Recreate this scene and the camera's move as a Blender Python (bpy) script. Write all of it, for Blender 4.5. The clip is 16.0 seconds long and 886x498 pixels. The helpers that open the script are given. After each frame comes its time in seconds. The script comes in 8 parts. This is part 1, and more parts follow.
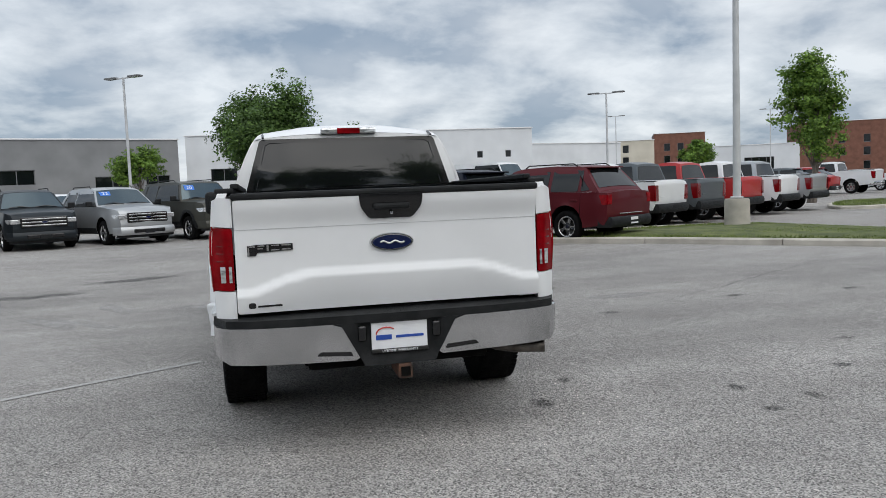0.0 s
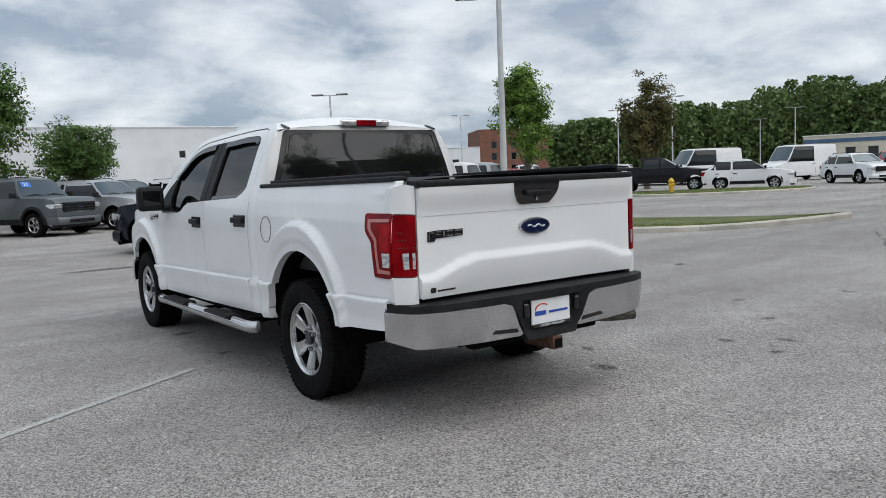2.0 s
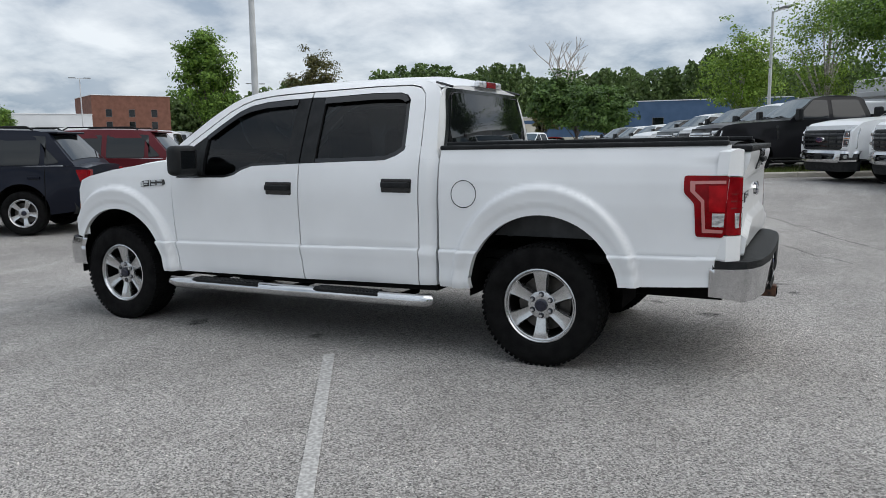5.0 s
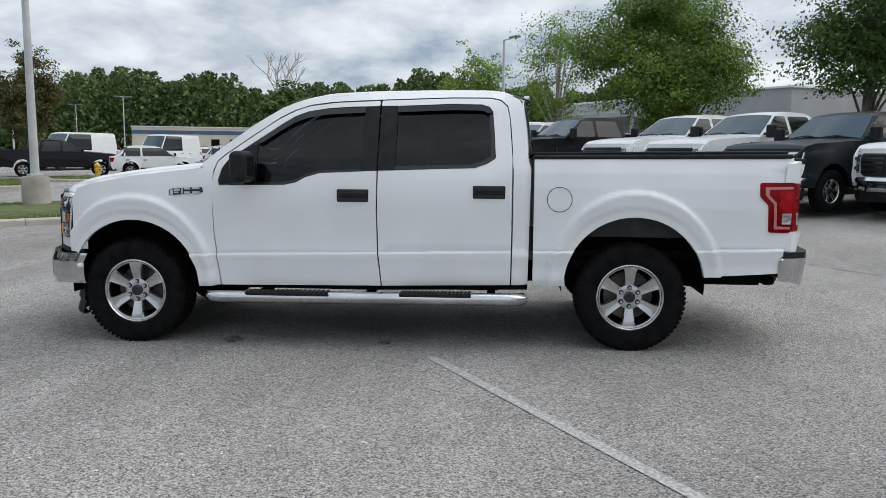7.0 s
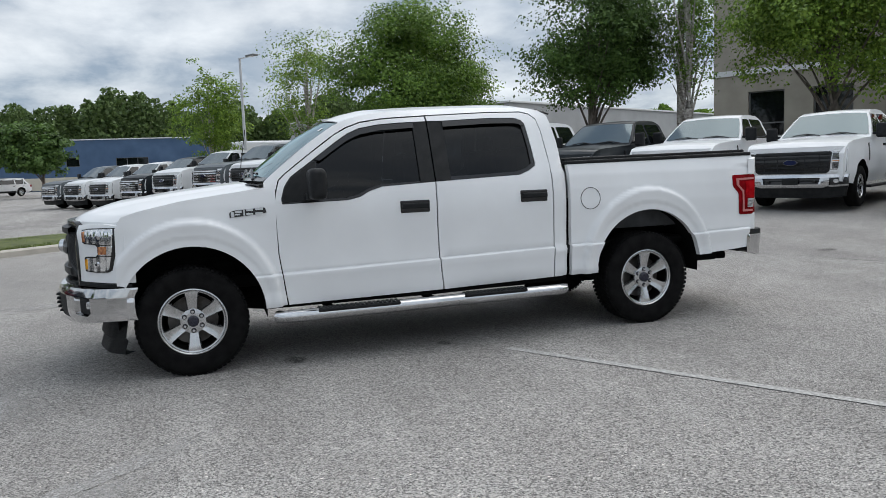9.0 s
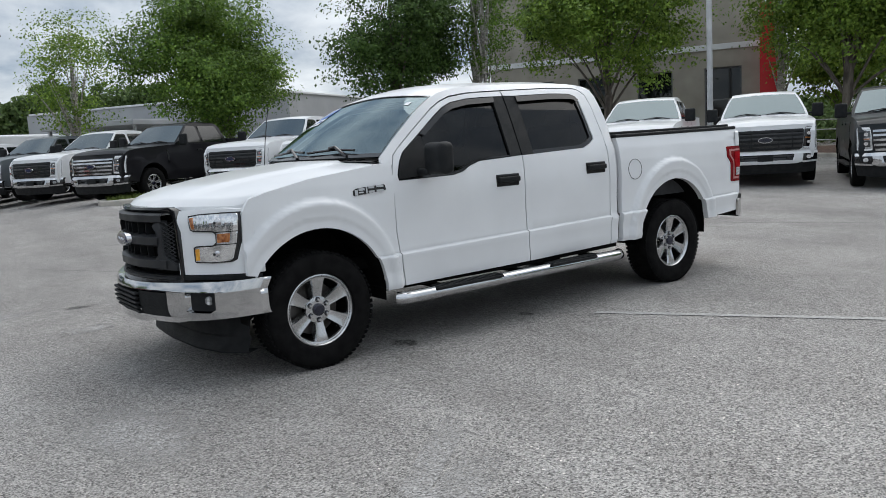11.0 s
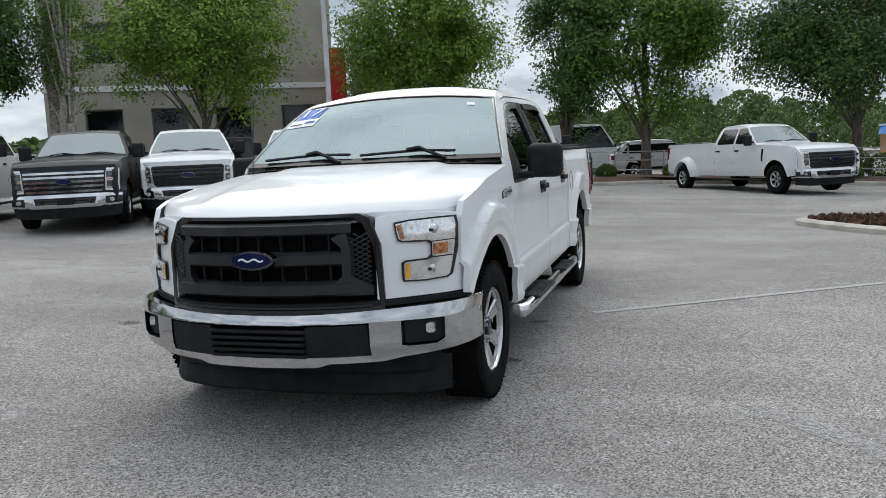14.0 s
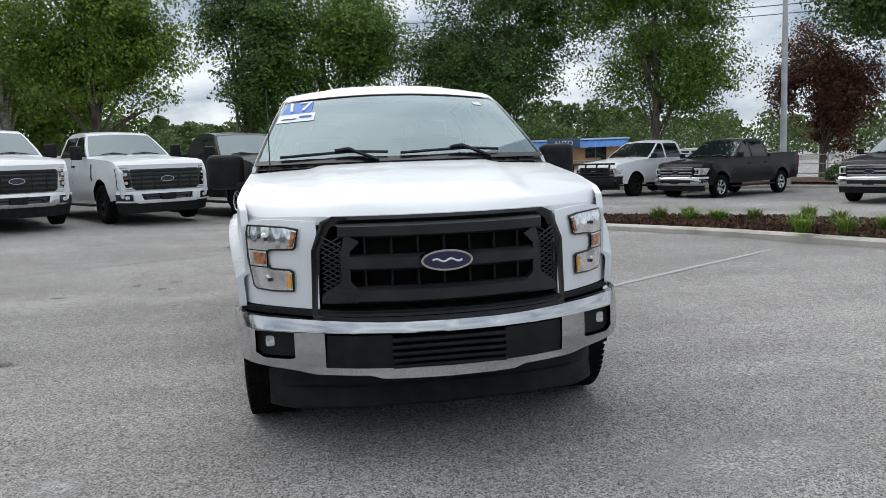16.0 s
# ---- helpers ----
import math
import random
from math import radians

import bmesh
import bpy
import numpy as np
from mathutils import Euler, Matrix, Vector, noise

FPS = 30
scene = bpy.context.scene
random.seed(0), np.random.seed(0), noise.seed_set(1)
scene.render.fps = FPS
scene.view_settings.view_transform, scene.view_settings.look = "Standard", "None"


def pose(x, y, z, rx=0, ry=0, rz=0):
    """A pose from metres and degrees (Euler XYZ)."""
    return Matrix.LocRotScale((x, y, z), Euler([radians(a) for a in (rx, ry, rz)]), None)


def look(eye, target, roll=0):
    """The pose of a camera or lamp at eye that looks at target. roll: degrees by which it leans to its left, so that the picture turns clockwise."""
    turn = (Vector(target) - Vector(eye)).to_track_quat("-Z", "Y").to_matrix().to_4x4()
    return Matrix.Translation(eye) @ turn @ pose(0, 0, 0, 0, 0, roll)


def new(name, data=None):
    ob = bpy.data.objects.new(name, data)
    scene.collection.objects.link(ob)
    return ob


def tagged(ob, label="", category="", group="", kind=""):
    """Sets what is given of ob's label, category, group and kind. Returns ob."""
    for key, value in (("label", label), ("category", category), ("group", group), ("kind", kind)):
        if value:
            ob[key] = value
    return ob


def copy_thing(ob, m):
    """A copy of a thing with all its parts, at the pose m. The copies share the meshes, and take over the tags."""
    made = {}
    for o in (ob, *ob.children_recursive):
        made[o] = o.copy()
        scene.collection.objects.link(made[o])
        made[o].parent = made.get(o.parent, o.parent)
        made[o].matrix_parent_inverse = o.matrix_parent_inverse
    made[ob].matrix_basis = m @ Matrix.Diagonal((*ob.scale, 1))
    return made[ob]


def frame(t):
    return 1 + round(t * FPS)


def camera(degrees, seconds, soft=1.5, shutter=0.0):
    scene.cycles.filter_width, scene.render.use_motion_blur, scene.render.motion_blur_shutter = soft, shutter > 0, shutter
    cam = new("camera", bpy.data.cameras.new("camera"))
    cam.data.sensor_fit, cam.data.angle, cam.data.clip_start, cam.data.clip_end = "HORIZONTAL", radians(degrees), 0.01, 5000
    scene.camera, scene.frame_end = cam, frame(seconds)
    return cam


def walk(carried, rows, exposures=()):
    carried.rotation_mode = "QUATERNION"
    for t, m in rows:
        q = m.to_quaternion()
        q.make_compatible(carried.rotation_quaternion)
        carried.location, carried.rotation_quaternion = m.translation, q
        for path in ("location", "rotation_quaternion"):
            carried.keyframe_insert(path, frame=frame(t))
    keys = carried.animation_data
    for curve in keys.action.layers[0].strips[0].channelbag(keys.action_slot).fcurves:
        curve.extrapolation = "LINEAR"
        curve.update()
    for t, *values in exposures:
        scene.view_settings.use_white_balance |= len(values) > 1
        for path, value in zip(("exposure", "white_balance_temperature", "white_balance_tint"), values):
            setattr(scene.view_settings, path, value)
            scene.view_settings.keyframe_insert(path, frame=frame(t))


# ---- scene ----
cam = camera(59.5, 16.0, 0.7)
EXPOSURES = [(0.0, 0.02), (4.0, 0.10), (8.5, 0.12), (12.0, 0.10), (14.5, 0.18), (16.0, 0.18)]
PATH = [
    (0, (-0.646, -5.336, 1.388), (-0.205, -3.392, 1.226), -2.2),
    (0.5, (-1.298, -5.308, 1.382), (-0.637, -3.425, 1.241), -1.6),
    (1, (-1.919, -5.12, 1.379), (-1.06, -3.321, 1.217), -1.6),
    (1.5, (-2.516, -4.917, 1.397), (-1.477, -3.217, 1.215), -1.6),
    (2, (-3.078, -4.574, 1.412), (-1.922, -2.953, 1.223), -2.3),
    (2.5, (-3.597, -4.212, 1.423), (-2.31, -2.694, 1.226), -2.6),
    (3, (-4.084, -3.742, 1.432), (-2.674, -2.34, 1.217), -2.7),
    (3.5, (-4.528, -3.25, 1.432), (-3.014, -1.963, 1.204), -1.4),
    (4, (-4.884, -2.692, 1.426), (-3.28, -1.522, 1.183), -0.7),
    (6.5, (-6.318, 0.218, 1.453), (-4.365, 0.549, 1.178), -0.0),
    (7, (-6.513, 0.908, 1.418), (-4.535, 1.065, 1.17), 0.4),
    (7.5, (-6.667, 1.605, 1.49), (-4.682, 1.602, 1.244), -0.7),
    (8, (-6.717, 2.207, 1.422), (-4.736, 2.04, 1.205), -1.0),
    (8.5, (-6.741, 2.882, 1.407), (-4.79, 2.487, 1.208), -1.5),
    (11, (-5.482, 5.972, 1.39), (-3.88, 4.804, 1.126), -3.3),
    (11.5, (-5.022, 6.449, 1.382), (-3.571, 5.089, 1.178), -3.1),
    (12, (-4.436, 6.792, 1.347), (-3.122, 5.301, 1.126), -2.8),
    (12.5, (-3.846, 7.181, 1.342), (-2.698, 5.561, 1.100), -2.8),
    (13, (-3.227, 7.470, 1.339), (-2.245, 5.744, 1.099), -3.1),
    (13.5, (-2.650, 7.726, 1.352), (-1.847, 5.909, 1.118), -3.2),
    (14, (-2.024, 7.928, 1.346), (-1.416, 6.036, 1.114), -2.6),
    (14.5, (-1.351, 8.105, 1.342), (-0.943, 6.161, 1.104), -1.7),
    (15, (-0.698, 8.156, 1.331), (-0.534, 6.176, 1.090), -1.2),
    (15.5, (-0.034, 8.147, 1.349), (-0.111, 6.162, 1.106), -1.6),
    (16, (0.608, 8.048, 1.355), (0.277, 6.088, 1.118), -2.1),
]
walk(cam, [(t, look(e, g, r)) for t, e, g, r in PATH], EXPOSURES)

# ------------------------------------------------------------ world and sun
world = bpy.data.worlds.new("overcast_sky")
scene.world = world
world.use_nodes = True
wn, wl = world.node_tree.nodes, world.node_tree.links
wn.clear()
w_out = wn.new("ShaderNodeOutputWorld")
w_bg = wn.new("ShaderNodeBackground")
sky = wn.new("ShaderNodeTexSky")
sky.sky_type, sky.sun_disc = "NISHITA", False
sky.sun_elevation, sky.sun_rotation = radians(50), radians(162)
w_co = wn.new("ShaderNodeTexCoord")
w_split, w_add, w_max, w_plane = wn.new("ShaderNodeSeparateXYZ"), wn.new("ShaderNodeMath"), wn.new("ShaderNodeMath"), wn.new("ShaderNodeCombineXYZ")
w_dx, w_dy = wn.new("ShaderNodeMath"), wn.new("ShaderNodeMath")
w_max.operation, w_max.inputs[1].default_value = "MAXIMUM", 0.0
w_add.operation, w_add.inputs[1].default_value = "ADD", 0.32
w_dx.operation = w_dy.operation = "DIVIDE"
wl.new(w_co.outputs["Generated"], w_split.inputs[0])
wl.new(w_split.outputs["Z"], w_max.inputs[0])
wl.new(w_max.outputs[0], w_add.inputs[0])
wl.new(w_split.outputs["X"], w_dx.inputs[0])
wl.new(w_split.outputs["Y"], w_dy.inputs[0])
wl.new(w_add.outputs[0], w_dx.inputs[1])
wl.new(w_add.outputs[0], w_dy.inputs[1])
w_plane.inputs["Z"].default_value = 5.2
wl.new(w_dx.outputs[0], w_plane.inputs["X"])
wl.new(w_dy.outputs[0], w_plane.inputs["Y"])
w_n1, w_n2 = wn.new("ShaderNodeTexNoise"), wn.new("ShaderNodeTexNoise")
w_n1.inputs["Scale"].default_value, w_n1.inputs["Detail"].default_value, w_n1.inputs["Roughness"].default_value = 3.3, 9, 0.55
w_n1.inputs["Distortion"].default_value = 0.15
w_n2.inputs["Scale"].default_value, w_n2.inputs["Detail"].default_value = 2.3, 6
w_r1, w_r2 = wn.new("ShaderNodeValToRGB"), wn.new("ShaderNodeValToRGB")
w_r1.color_ramp.elements[0].position, w_r1.color_ramp.elements[0].color = 0.38, (0.29, 0.365, 0.465, 1)
w_r1.color_ramp.elements[1].position, w_r1.color_ramp.elements[1].color = 0.66, (0.80, 0.85, 0.90, 1)
e = w_r1.color_ramp.elements.new(0.5)
e.color = (0.535, 0.595, 0.665, 1)
w_r2.color_ramp.elements[0].position, w_r2.color_ramp.elements[0].color = 0.40, (0, 0, 0, 1)
w_r2.color_ramp.elements[1].position, w_r2.color_ramp.elements[1].color = 0.75, (0.35, 0.35, 0.35, 1)
w_gain, w_m1, w_m2 = wn.new("ShaderNodeMixRGB"), wn.new("ShaderNodeMixRGB"), wn.new("ShaderNodeMixRGB")
w_gain.blend_type, w_gain.inputs[0].default_value, w_gain.inputs[2].default_value = "MULTIPLY", 1.0, (0.10, 0.10, 0.10, 1)
w_m1.inputs[0].default_value = 0.88
w_m2.inputs[2].default_value = (0.86, 0.885, 0.91, 1)
wl.new(w_plane.outputs[0], w_n1.inputs["Vector"])
wl.new(w_plane.outputs[0], w_n2.inputs["Vector"])
wl.new(w_n1.outputs["Fac"], w_r1.inputs["Fac"])
wl.new(w_n2.outputs["Fac"], w_r2.inputs["Fac"])
wl.new(sky.outputs["Color"], w_gain.inputs[1])
wl.new(w_gain.outputs["Color"], w_m1.inputs[1])
wl.new(w_r1.outputs["Color"], w_m1.inputs[2])
wl.new(w_m1.outputs["Color"], w_m2.inputs[1])
wl.new(w_r2.outputs["Color"], w_m2.inputs[0])
w_sep, w_grad, w_m3 = wn.new("ShaderNodeSeparateXYZ"), wn.new("ShaderNodeMapRange"), wn.new("ShaderNodeMixRGB")
w_grad.inputs["From Min"].default_value, w_grad.inputs["From Max"].default_value = 0.28, 0.85
w_grad.inputs["To Min"].default_value, w_grad.inputs["To Max"].default_value = 1.12, 1.65
w_m3.blend_type, w_m3.inputs[0].default_value = "MULTIPLY", 1.0
wl.new(w_co.outputs["Generated"], w_sep.inputs[0])
wl.new(w_sep.outputs["Z"], w_grad.inputs["Value"])
wl.new(w_m2.outputs["Color"], w_m3.inputs[1])
wl.new(w_grad.outputs["Result"], w_m3.inputs[2])
wl.new(w_m3.outputs["Color"], w_bg.inputs["Color"])
wl.new(w_bg.outputs["Background"], w_out.inputs["Surface"])
w_bg.inputs["Strength"].default_value = 0.92

sun = new("sun", bpy.data.lights.new("sun", "SUN"))
sun.data.energy, sun.data.angle, sun.data.color = 1.65, radians(80), (1.0, 0.95, 0.88)
sun.matrix_world = look((0, 0, 30), (-8, 24, 0))


# ------------------------------------------------------------ materials
def material(name, color, rough=0.5, metal=0.0, coat=0.0, spec=0.5):
    m = bpy.data.materials.new(name)
    m.use_nodes = True
    b = m.node_tree.nodes["Principled BSDF"]
    b.inputs["Base Color"].default_value = (*color, 1)
    b.inputs["Roughness"].default_value = rough
    b.inputs["Metallic"].default_value = metal
    b.inputs["Coat Weight"].default_value = coat
    b.inputs["Coat Roughness"].default_value = 0.04
    b.inputs["Specular IOR Level"].default_value = spec
    return m


def node(m, kind, **values):
    n = m.node_tree.nodes.new(kind)
    for key, value in values.items():
        n.inputs[key.replace("_", " ")].default_value = value
    return n


def link(m, a, b):
    m.node_tree.links.new(a, b)


def mottled(m, a, b, scale=4.0, lo=0.35, hi=0.65, detail=5, space="Object", stretch=(1, 1, 1), bump=0.0, bump_scale=40.0, rough=None):
    """Varies the base colour from a to b by noise, with a fine bump."""
    bsdf = m.node_tree.nodes["Principled BSDF"]
    co = node(m, "ShaderNodeTexCoord")
    mp = node(m, "ShaderNodeMapping", Scale=stretch)
    link(m, co.outputs[space], mp.inputs["Vector"])
    n = node(m, "ShaderNodeTexNoise", Scale=scale, Detail=detail)
    link(m, mp.outputs["Vector"], n.inputs["Vector"])
    r = node(m, "ShaderNodeValToRGB")
    r.color_ramp.elements[0].position, r.color_ramp.elements[0].color = lo, (*a, 1)
    r.color_ramp.elements[1].position, r.color_ramp.elements[1].color = hi, (*b, 1)
    link(m, n.outputs["Fac"], r.inputs["Fac"])
    link(m, r.outputs["Color"], bsdf.inputs["Base Color"])
    if bump:
        n2 = node(m, "ShaderNodeTexNoise", Scale=bump_scale, Detail=4)
        link(m, mp.outputs["Vector"], n2.inputs["Vector"])
        bp = node(m, "ShaderNodeBump", Strength=bump, Distance=0.02)
        link(m, n2.outputs["Fac"], bp.inputs["Height"])
        link(m, bp.outputs["Normal"], bsdf.inputs["Normal"])
    if rough:
        rr = node(m, "ShaderNodeMapRange", To_Min=rough[0], To_Max=rough[1])
        link(m, n.outputs["Fac"], rr.inputs["Value"])
        link(m, rr.outputs["Result"], bsdf.inputs["Roughness"])
    return m


def paint(name, color, metal=0.0):
    dark = max(color) < 0.2
    m = material(name, color, 0.40, metal, 0.3 if dark else 0.55, 0.06 if dark else 0.15)
    lo = tuple(c * 0.93 for c in color)
    return mottled(m, lo, color, 1.6, 0.3, 0.6, 4)


white_paint = paint("white_paint", (0.79, 0.80, 0.81))
PAINT = {
    "white": paint("fleet_white_paint", (0.75, 0.76, 0.77)),
    "black": paint("black_paint", (0.012, 0.012, 0.014)),
    "charcoal": paint("charcoal_paint", (0.020, 0.024, 0.028), 0.3),
    "silver": paint("silver_paint", (0.42, 0.43, 0.44), 0.6),
    "grey": paint("grey_paint", (0.12, 0.135, 0.145), 0.4),
    "navy": paint("navy_paint", (0.006, 0.008, 0.016), 0.1),
    "maroon": paint("maroon_paint", (0.10, 0.015, 0.02), 0.2),
    "red": paint("red_paint", (0.42, 0.03, 0.03), 0.1),
    "olive": paint("olive_grey_paint", (0.06, 0.06, 0.052), 0.3),
}
ink_blue_card = material("year_sticker_blue", (0.03, 0.16, 0.58), 0.4)
satin_dark = mottled(material("dark_lamp_chrome", (0.10, 0.105, 0.11), 0.2, 0.7), (0.06, 0.062, 0.065), (0.16, 0.165, 0.17), 14)
cap_black = material("hub_cap_blue_black", (0.006, 0.008, 0.022), 0.25, 0, 0.3)
brake_disc = mottled(material("worn_brake_disc", (0.10, 0.095, 0.09), 0.45, 0.8), (0.05, 0.045, 0.04), (0.13, 0.125, 0.12), 9)
chrome = mottled(material("chrome", (0.75, 0.76, 0.77), 0.12, 1.0), (0.50, 0.505, 0.51), (0.64, 0.64, 0.65), 3, rough=(0.06, 0.16))
bright_alloy = mottled(material("silver_alloy", (0.54, 0.55, 0.56), 0.25, 0.95), (0.48, 0.485, 0.49), (0.60, 0.605, 0.61), 6, rough=(0.18, 0.30))
black_plastic = mottled(material("textured_black_plastic", (0.012, 0.013, 0.014), 0.55, 0, 0, 0.20), (0.008, 0.009, 0.010), (0.017, 0.018, 0.019), 12, bump=0.25, bump_scale=400)
gloss_black = material("gloss_black_trim", (0.008, 0.008, 0.009), 0.18, 0, 0.15)
rubber = mottled(material("tyre_rubber", (0.010, 0.010, 0.010), 0.85, 0, 0, 0.10), (0.004, 0.004, 0.0042), (0.009, 0.009, 0.009), 14, bump=0.3, bump_scale=120)
underbody = mottled(material("underbody_black", (0.010, 0.010, 0.010), 0.9, 0, 0, 0.08), (0.003, 0.003, 0.003), (0.008, 0.008, 0.0075), 6)
dark_glass = material("tinted_glass", (0.006, 0.007, 0.008), 0.03, 0, 0.0, 0.6)
far_glass = material("car_glass", (0.006, 0.008, 0.009), 0.04, 0, 0.0, 0.5)
screen_glass = material("car_windshield_glass", (0.012, 0.016, 0.018), 0.04)
screen_glass.node_tree.nodes["Principled BSDF"].inputs["IOR"].default_value = 2.1
screen_glass.node_tree.nodes["Principled BSDF"].inputs["Specular Tint"].default_value = (0.72, 0.92, 1.0, 1)
red_lens = mottled(material("red_lamp_lens", (0.22, 0.002, 0.005), 0.15, 0, 0.0, 0.15), (0.14, 0.001, 0.003), (0.27, 0.003, 0.007), 9)
dark_red_lens = material("dark_red_lamp_lens", (0.16, 0.004, 0.006), 0.08, 0, 0.8)
clear_lens = mottled(material("clear_lamp_lens", (0.62, 0.63, 0.64), 0.08, 0.55, 0.8), (0.34, 0.35, 0.36), (0.80, 0.81, 0.82), 22, 0.35, 0.6, stretch=(1, 1, 2.5))
amber_lens = mottled(material("amber_lamp_lens", (0.42, 0.13, 0.03), 0.10, 0.2, 0.8), (0.22, 0.06, 0.02), (0.55, 0.22, 0.07), 40)


def fluted(name, color, scale):
    """A chrome reflector with moulded flutes under a clear lens."""
    m = mottled(material(name, color, 0.10, 0.95, 0.5), tuple(c * 0.62 for c in color), color, 11, 0.35, 0.55, 2)
    co = node(m, "ShaderNodeTexCoord")
    wv = node(m, "ShaderNodeTexWave", Scale=scale, Distortion=1.2, Detail=1)
    link(m, co.outputs["Object"], wv.inputs["Vector"])
    bp = node(m, "ShaderNodeBump", Strength=0.30, Distance=0.012)
    link(m, wv.outputs["Fac"], bp.inputs["Height"])
    link(m, bp.outputs["Normal"], m.node_tree.nodes["Principled BSDF"].inputs["Normal"])
    return m


headlamp_reflector = fluted("headlamp_reflector", (0.80, 0.81, 0.82), 5.5)
blue_badge = material("blue_enamel", (0.006, 0.012, 0.055), 0.15, 0, 0.6)


def part(name, bm, mat, parent=None, label="", smooth=None):
    """Links a bmesh as one mesh object under a thing or a part. smooth: the angle past which edges stay sharp."""
    mesh = bpy.data.meshes.new(name)
    if smooth:
        bm.normal_update()
        for f in bm.faces:
            f.smooth = True
        for ed in bm.edges:
            if len(ed.link_faces) == 2 and ed.calc_face_angle(0) > radians(smooth):
                ed.smooth = False
    bm.to_mesh(mesh)
    bm.free()
    for m in mat if isinstance(mat, (list, tuple)) else (mat,):
        mesh.materials.append(m)
    ob = new(name, mesh)
    if parent:
        ob.parent = parent
    if label:
        tagged(ob, label)
    return ob


def thing(name, m, label, category, group="", kind=""):
    ob = new(name)
    ob.empty_display_size = 0.2
    ob.matrix_world = m
    return tagged(ob, label, category, group, kind)


def mesh_part(name, verts, faces, mat, parent=None, label="", smooth=False):
    mesh = bpy.data.meshes.new(name)
    mesh.from_pydata(verts, [], faces)
    if smooth:
        mesh.polygons.foreach_set("use_smooth", [True] * len(mesh.polygons))
    for m in mat if isinstance(mat, (list, tuple)) else (mat,):
        mesh.materials.append(m)
    ob = new(name, mesh)
    if parent:
        ob.parent = parent
    if label:
        tagged(ob, label)
    return ob


def box(bm, c, s, bevel=0.0, m=None, seg=2):
    """Adds a box with centre c and full sizes s, its edges rounded."""
    r = bmesh.ops.create_cube(bm, size=1.0)
    vs = r["verts"]
    mat = Matrix.Translation(c) @ Matrix.Diagonal((*s, 1))
    bmesh.ops.transform(bm, matrix=(m or Matrix()) @ mat, verts=vs)
    if bevel:
        es = list({ed for v in vs for ed in v.link_edges})
        bmesh.ops.bevel(bm, geom=es, offset=bevel, segments=seg, affect="EDGES", profile=0.5)
    return bm


def boxed(c, s, bevel=0.0, m=None, seg=2):
    return box(bmesh.new(), c, s, bevel, m, seg)


def rod(bm, a, b, r1, r2=None, n=10):
    a, b = Vector(a), Vector(b)
    d = b - a
    m = Matrix.Translation((a + b) / 2) @ d.to_track_quat("Z", "Y").to_matrix().to_4x4()
    bmesh.ops.create_cone(bm, cap_ends=True, segments=n, radius1=r1, radius2=r1 if r2 is None else r2, depth=d.length, matrix=m)
    return bm


def tube(bm, pts, r, n=8):
    """A round tube along a line of points."""
    pts = [Vector(p) for p in pts]
    rings = []
    for i, p in enumerate(pts):
        d = (pts[min(i + 1, len(pts) - 1)] - pts[max(i - 1, 0)]).normalized()
        q = d.to_track_quat("Z", "Y")
        rings.append([bm.verts.new(p + q @ Vector((r * math.cos(k * 2 * math.pi / n), r * math.sin(k * 2 * math.pi / n), 0))) for k in range(n)])
    for a, b in zip(rings, rings[1:]):
        for k in range(n):
            bm.faces.new((a[k], a[(k + 1) % n], b[(k + 1) % n], b[k]))
    bm.faces.new(rings[0][::-1])
    bm.faces.new(rings[-1])
    return bm


def sheet(bm, nu, nv, fn, flip=False):
    """A grid of nu x nv cells, each corner at fn(u, v) with u and v from 0 to 1."""
    g = [[bm.verts.new(fn(i / nu, j / nv)) for j in range(nv + 1)] for i in range(nu + 1)]
    for i in range(nu):
        for j in range(nv):
            q = (g[i][j], g[i + 1][j], g[i + 1][j + 1], g[i][j + 1])
            bm.faces.new(q[::-1] if flip else q)
    return g


def arc(cy, cz, r, a0, a1, n):
    return [(cy + r * math.cos(radians(a0 + (a1 - a0) * i / n)), cz + r * math.sin(radians(a0 + (a1 - a0) * i / n))) for i in range(n + 1)]


def rounded(pts, r, n=4):
    """The polygon with its corners rounded off by r."""
    out = []
    for i, p in enumerate(pts):
        a, b, c = Vector(pts[i - 1]), Vector(p), Vector(pts[(i + 1) % len(pts)])
        da, dc = (a - b), (c - b)
        k = min(r, da.length * 0.45, dc.length * 0.45)
        s, f = b + da.normalized() * k, b + dc.normalized() * k
        for j in range(n + 1):
            t = j / n
            q = s * (1 - t) ** 2 + b * 2 * t * (1 - t) + f * t ** 2
            out.append((q.x, q.y))
    return out


def cut_grid(bm, step, axes, extra=()):
    for z in extra:
        bmesh.ops.bisect_plane(bm, geom=bm.verts[:] + bm.edges[:] + bm.faces[:], dist=1e-5, plane_co=(0, 1.47, z), plane_no=(0, 0.0232, 1))
    for ax in axes:
        vals = [v.co[ax] for v in bm.verts]
        lo, hi = min(vals), max(vals)
        no = Vector((0, 0, 0))
        no[ax] = 1
        k = math.ceil(lo / step + 0.05)
        while k * step < hi - 0.05 * step:
            co = Vector((0, 0, 0))
            co[ax] = k * step
            bmesh.ops.bisect_plane(bm, geom=bm.verts[:] + bm.edges[:] + bm.faces[:], dist=1e-5, plane_co=co, plane_no=no)
            k += 1


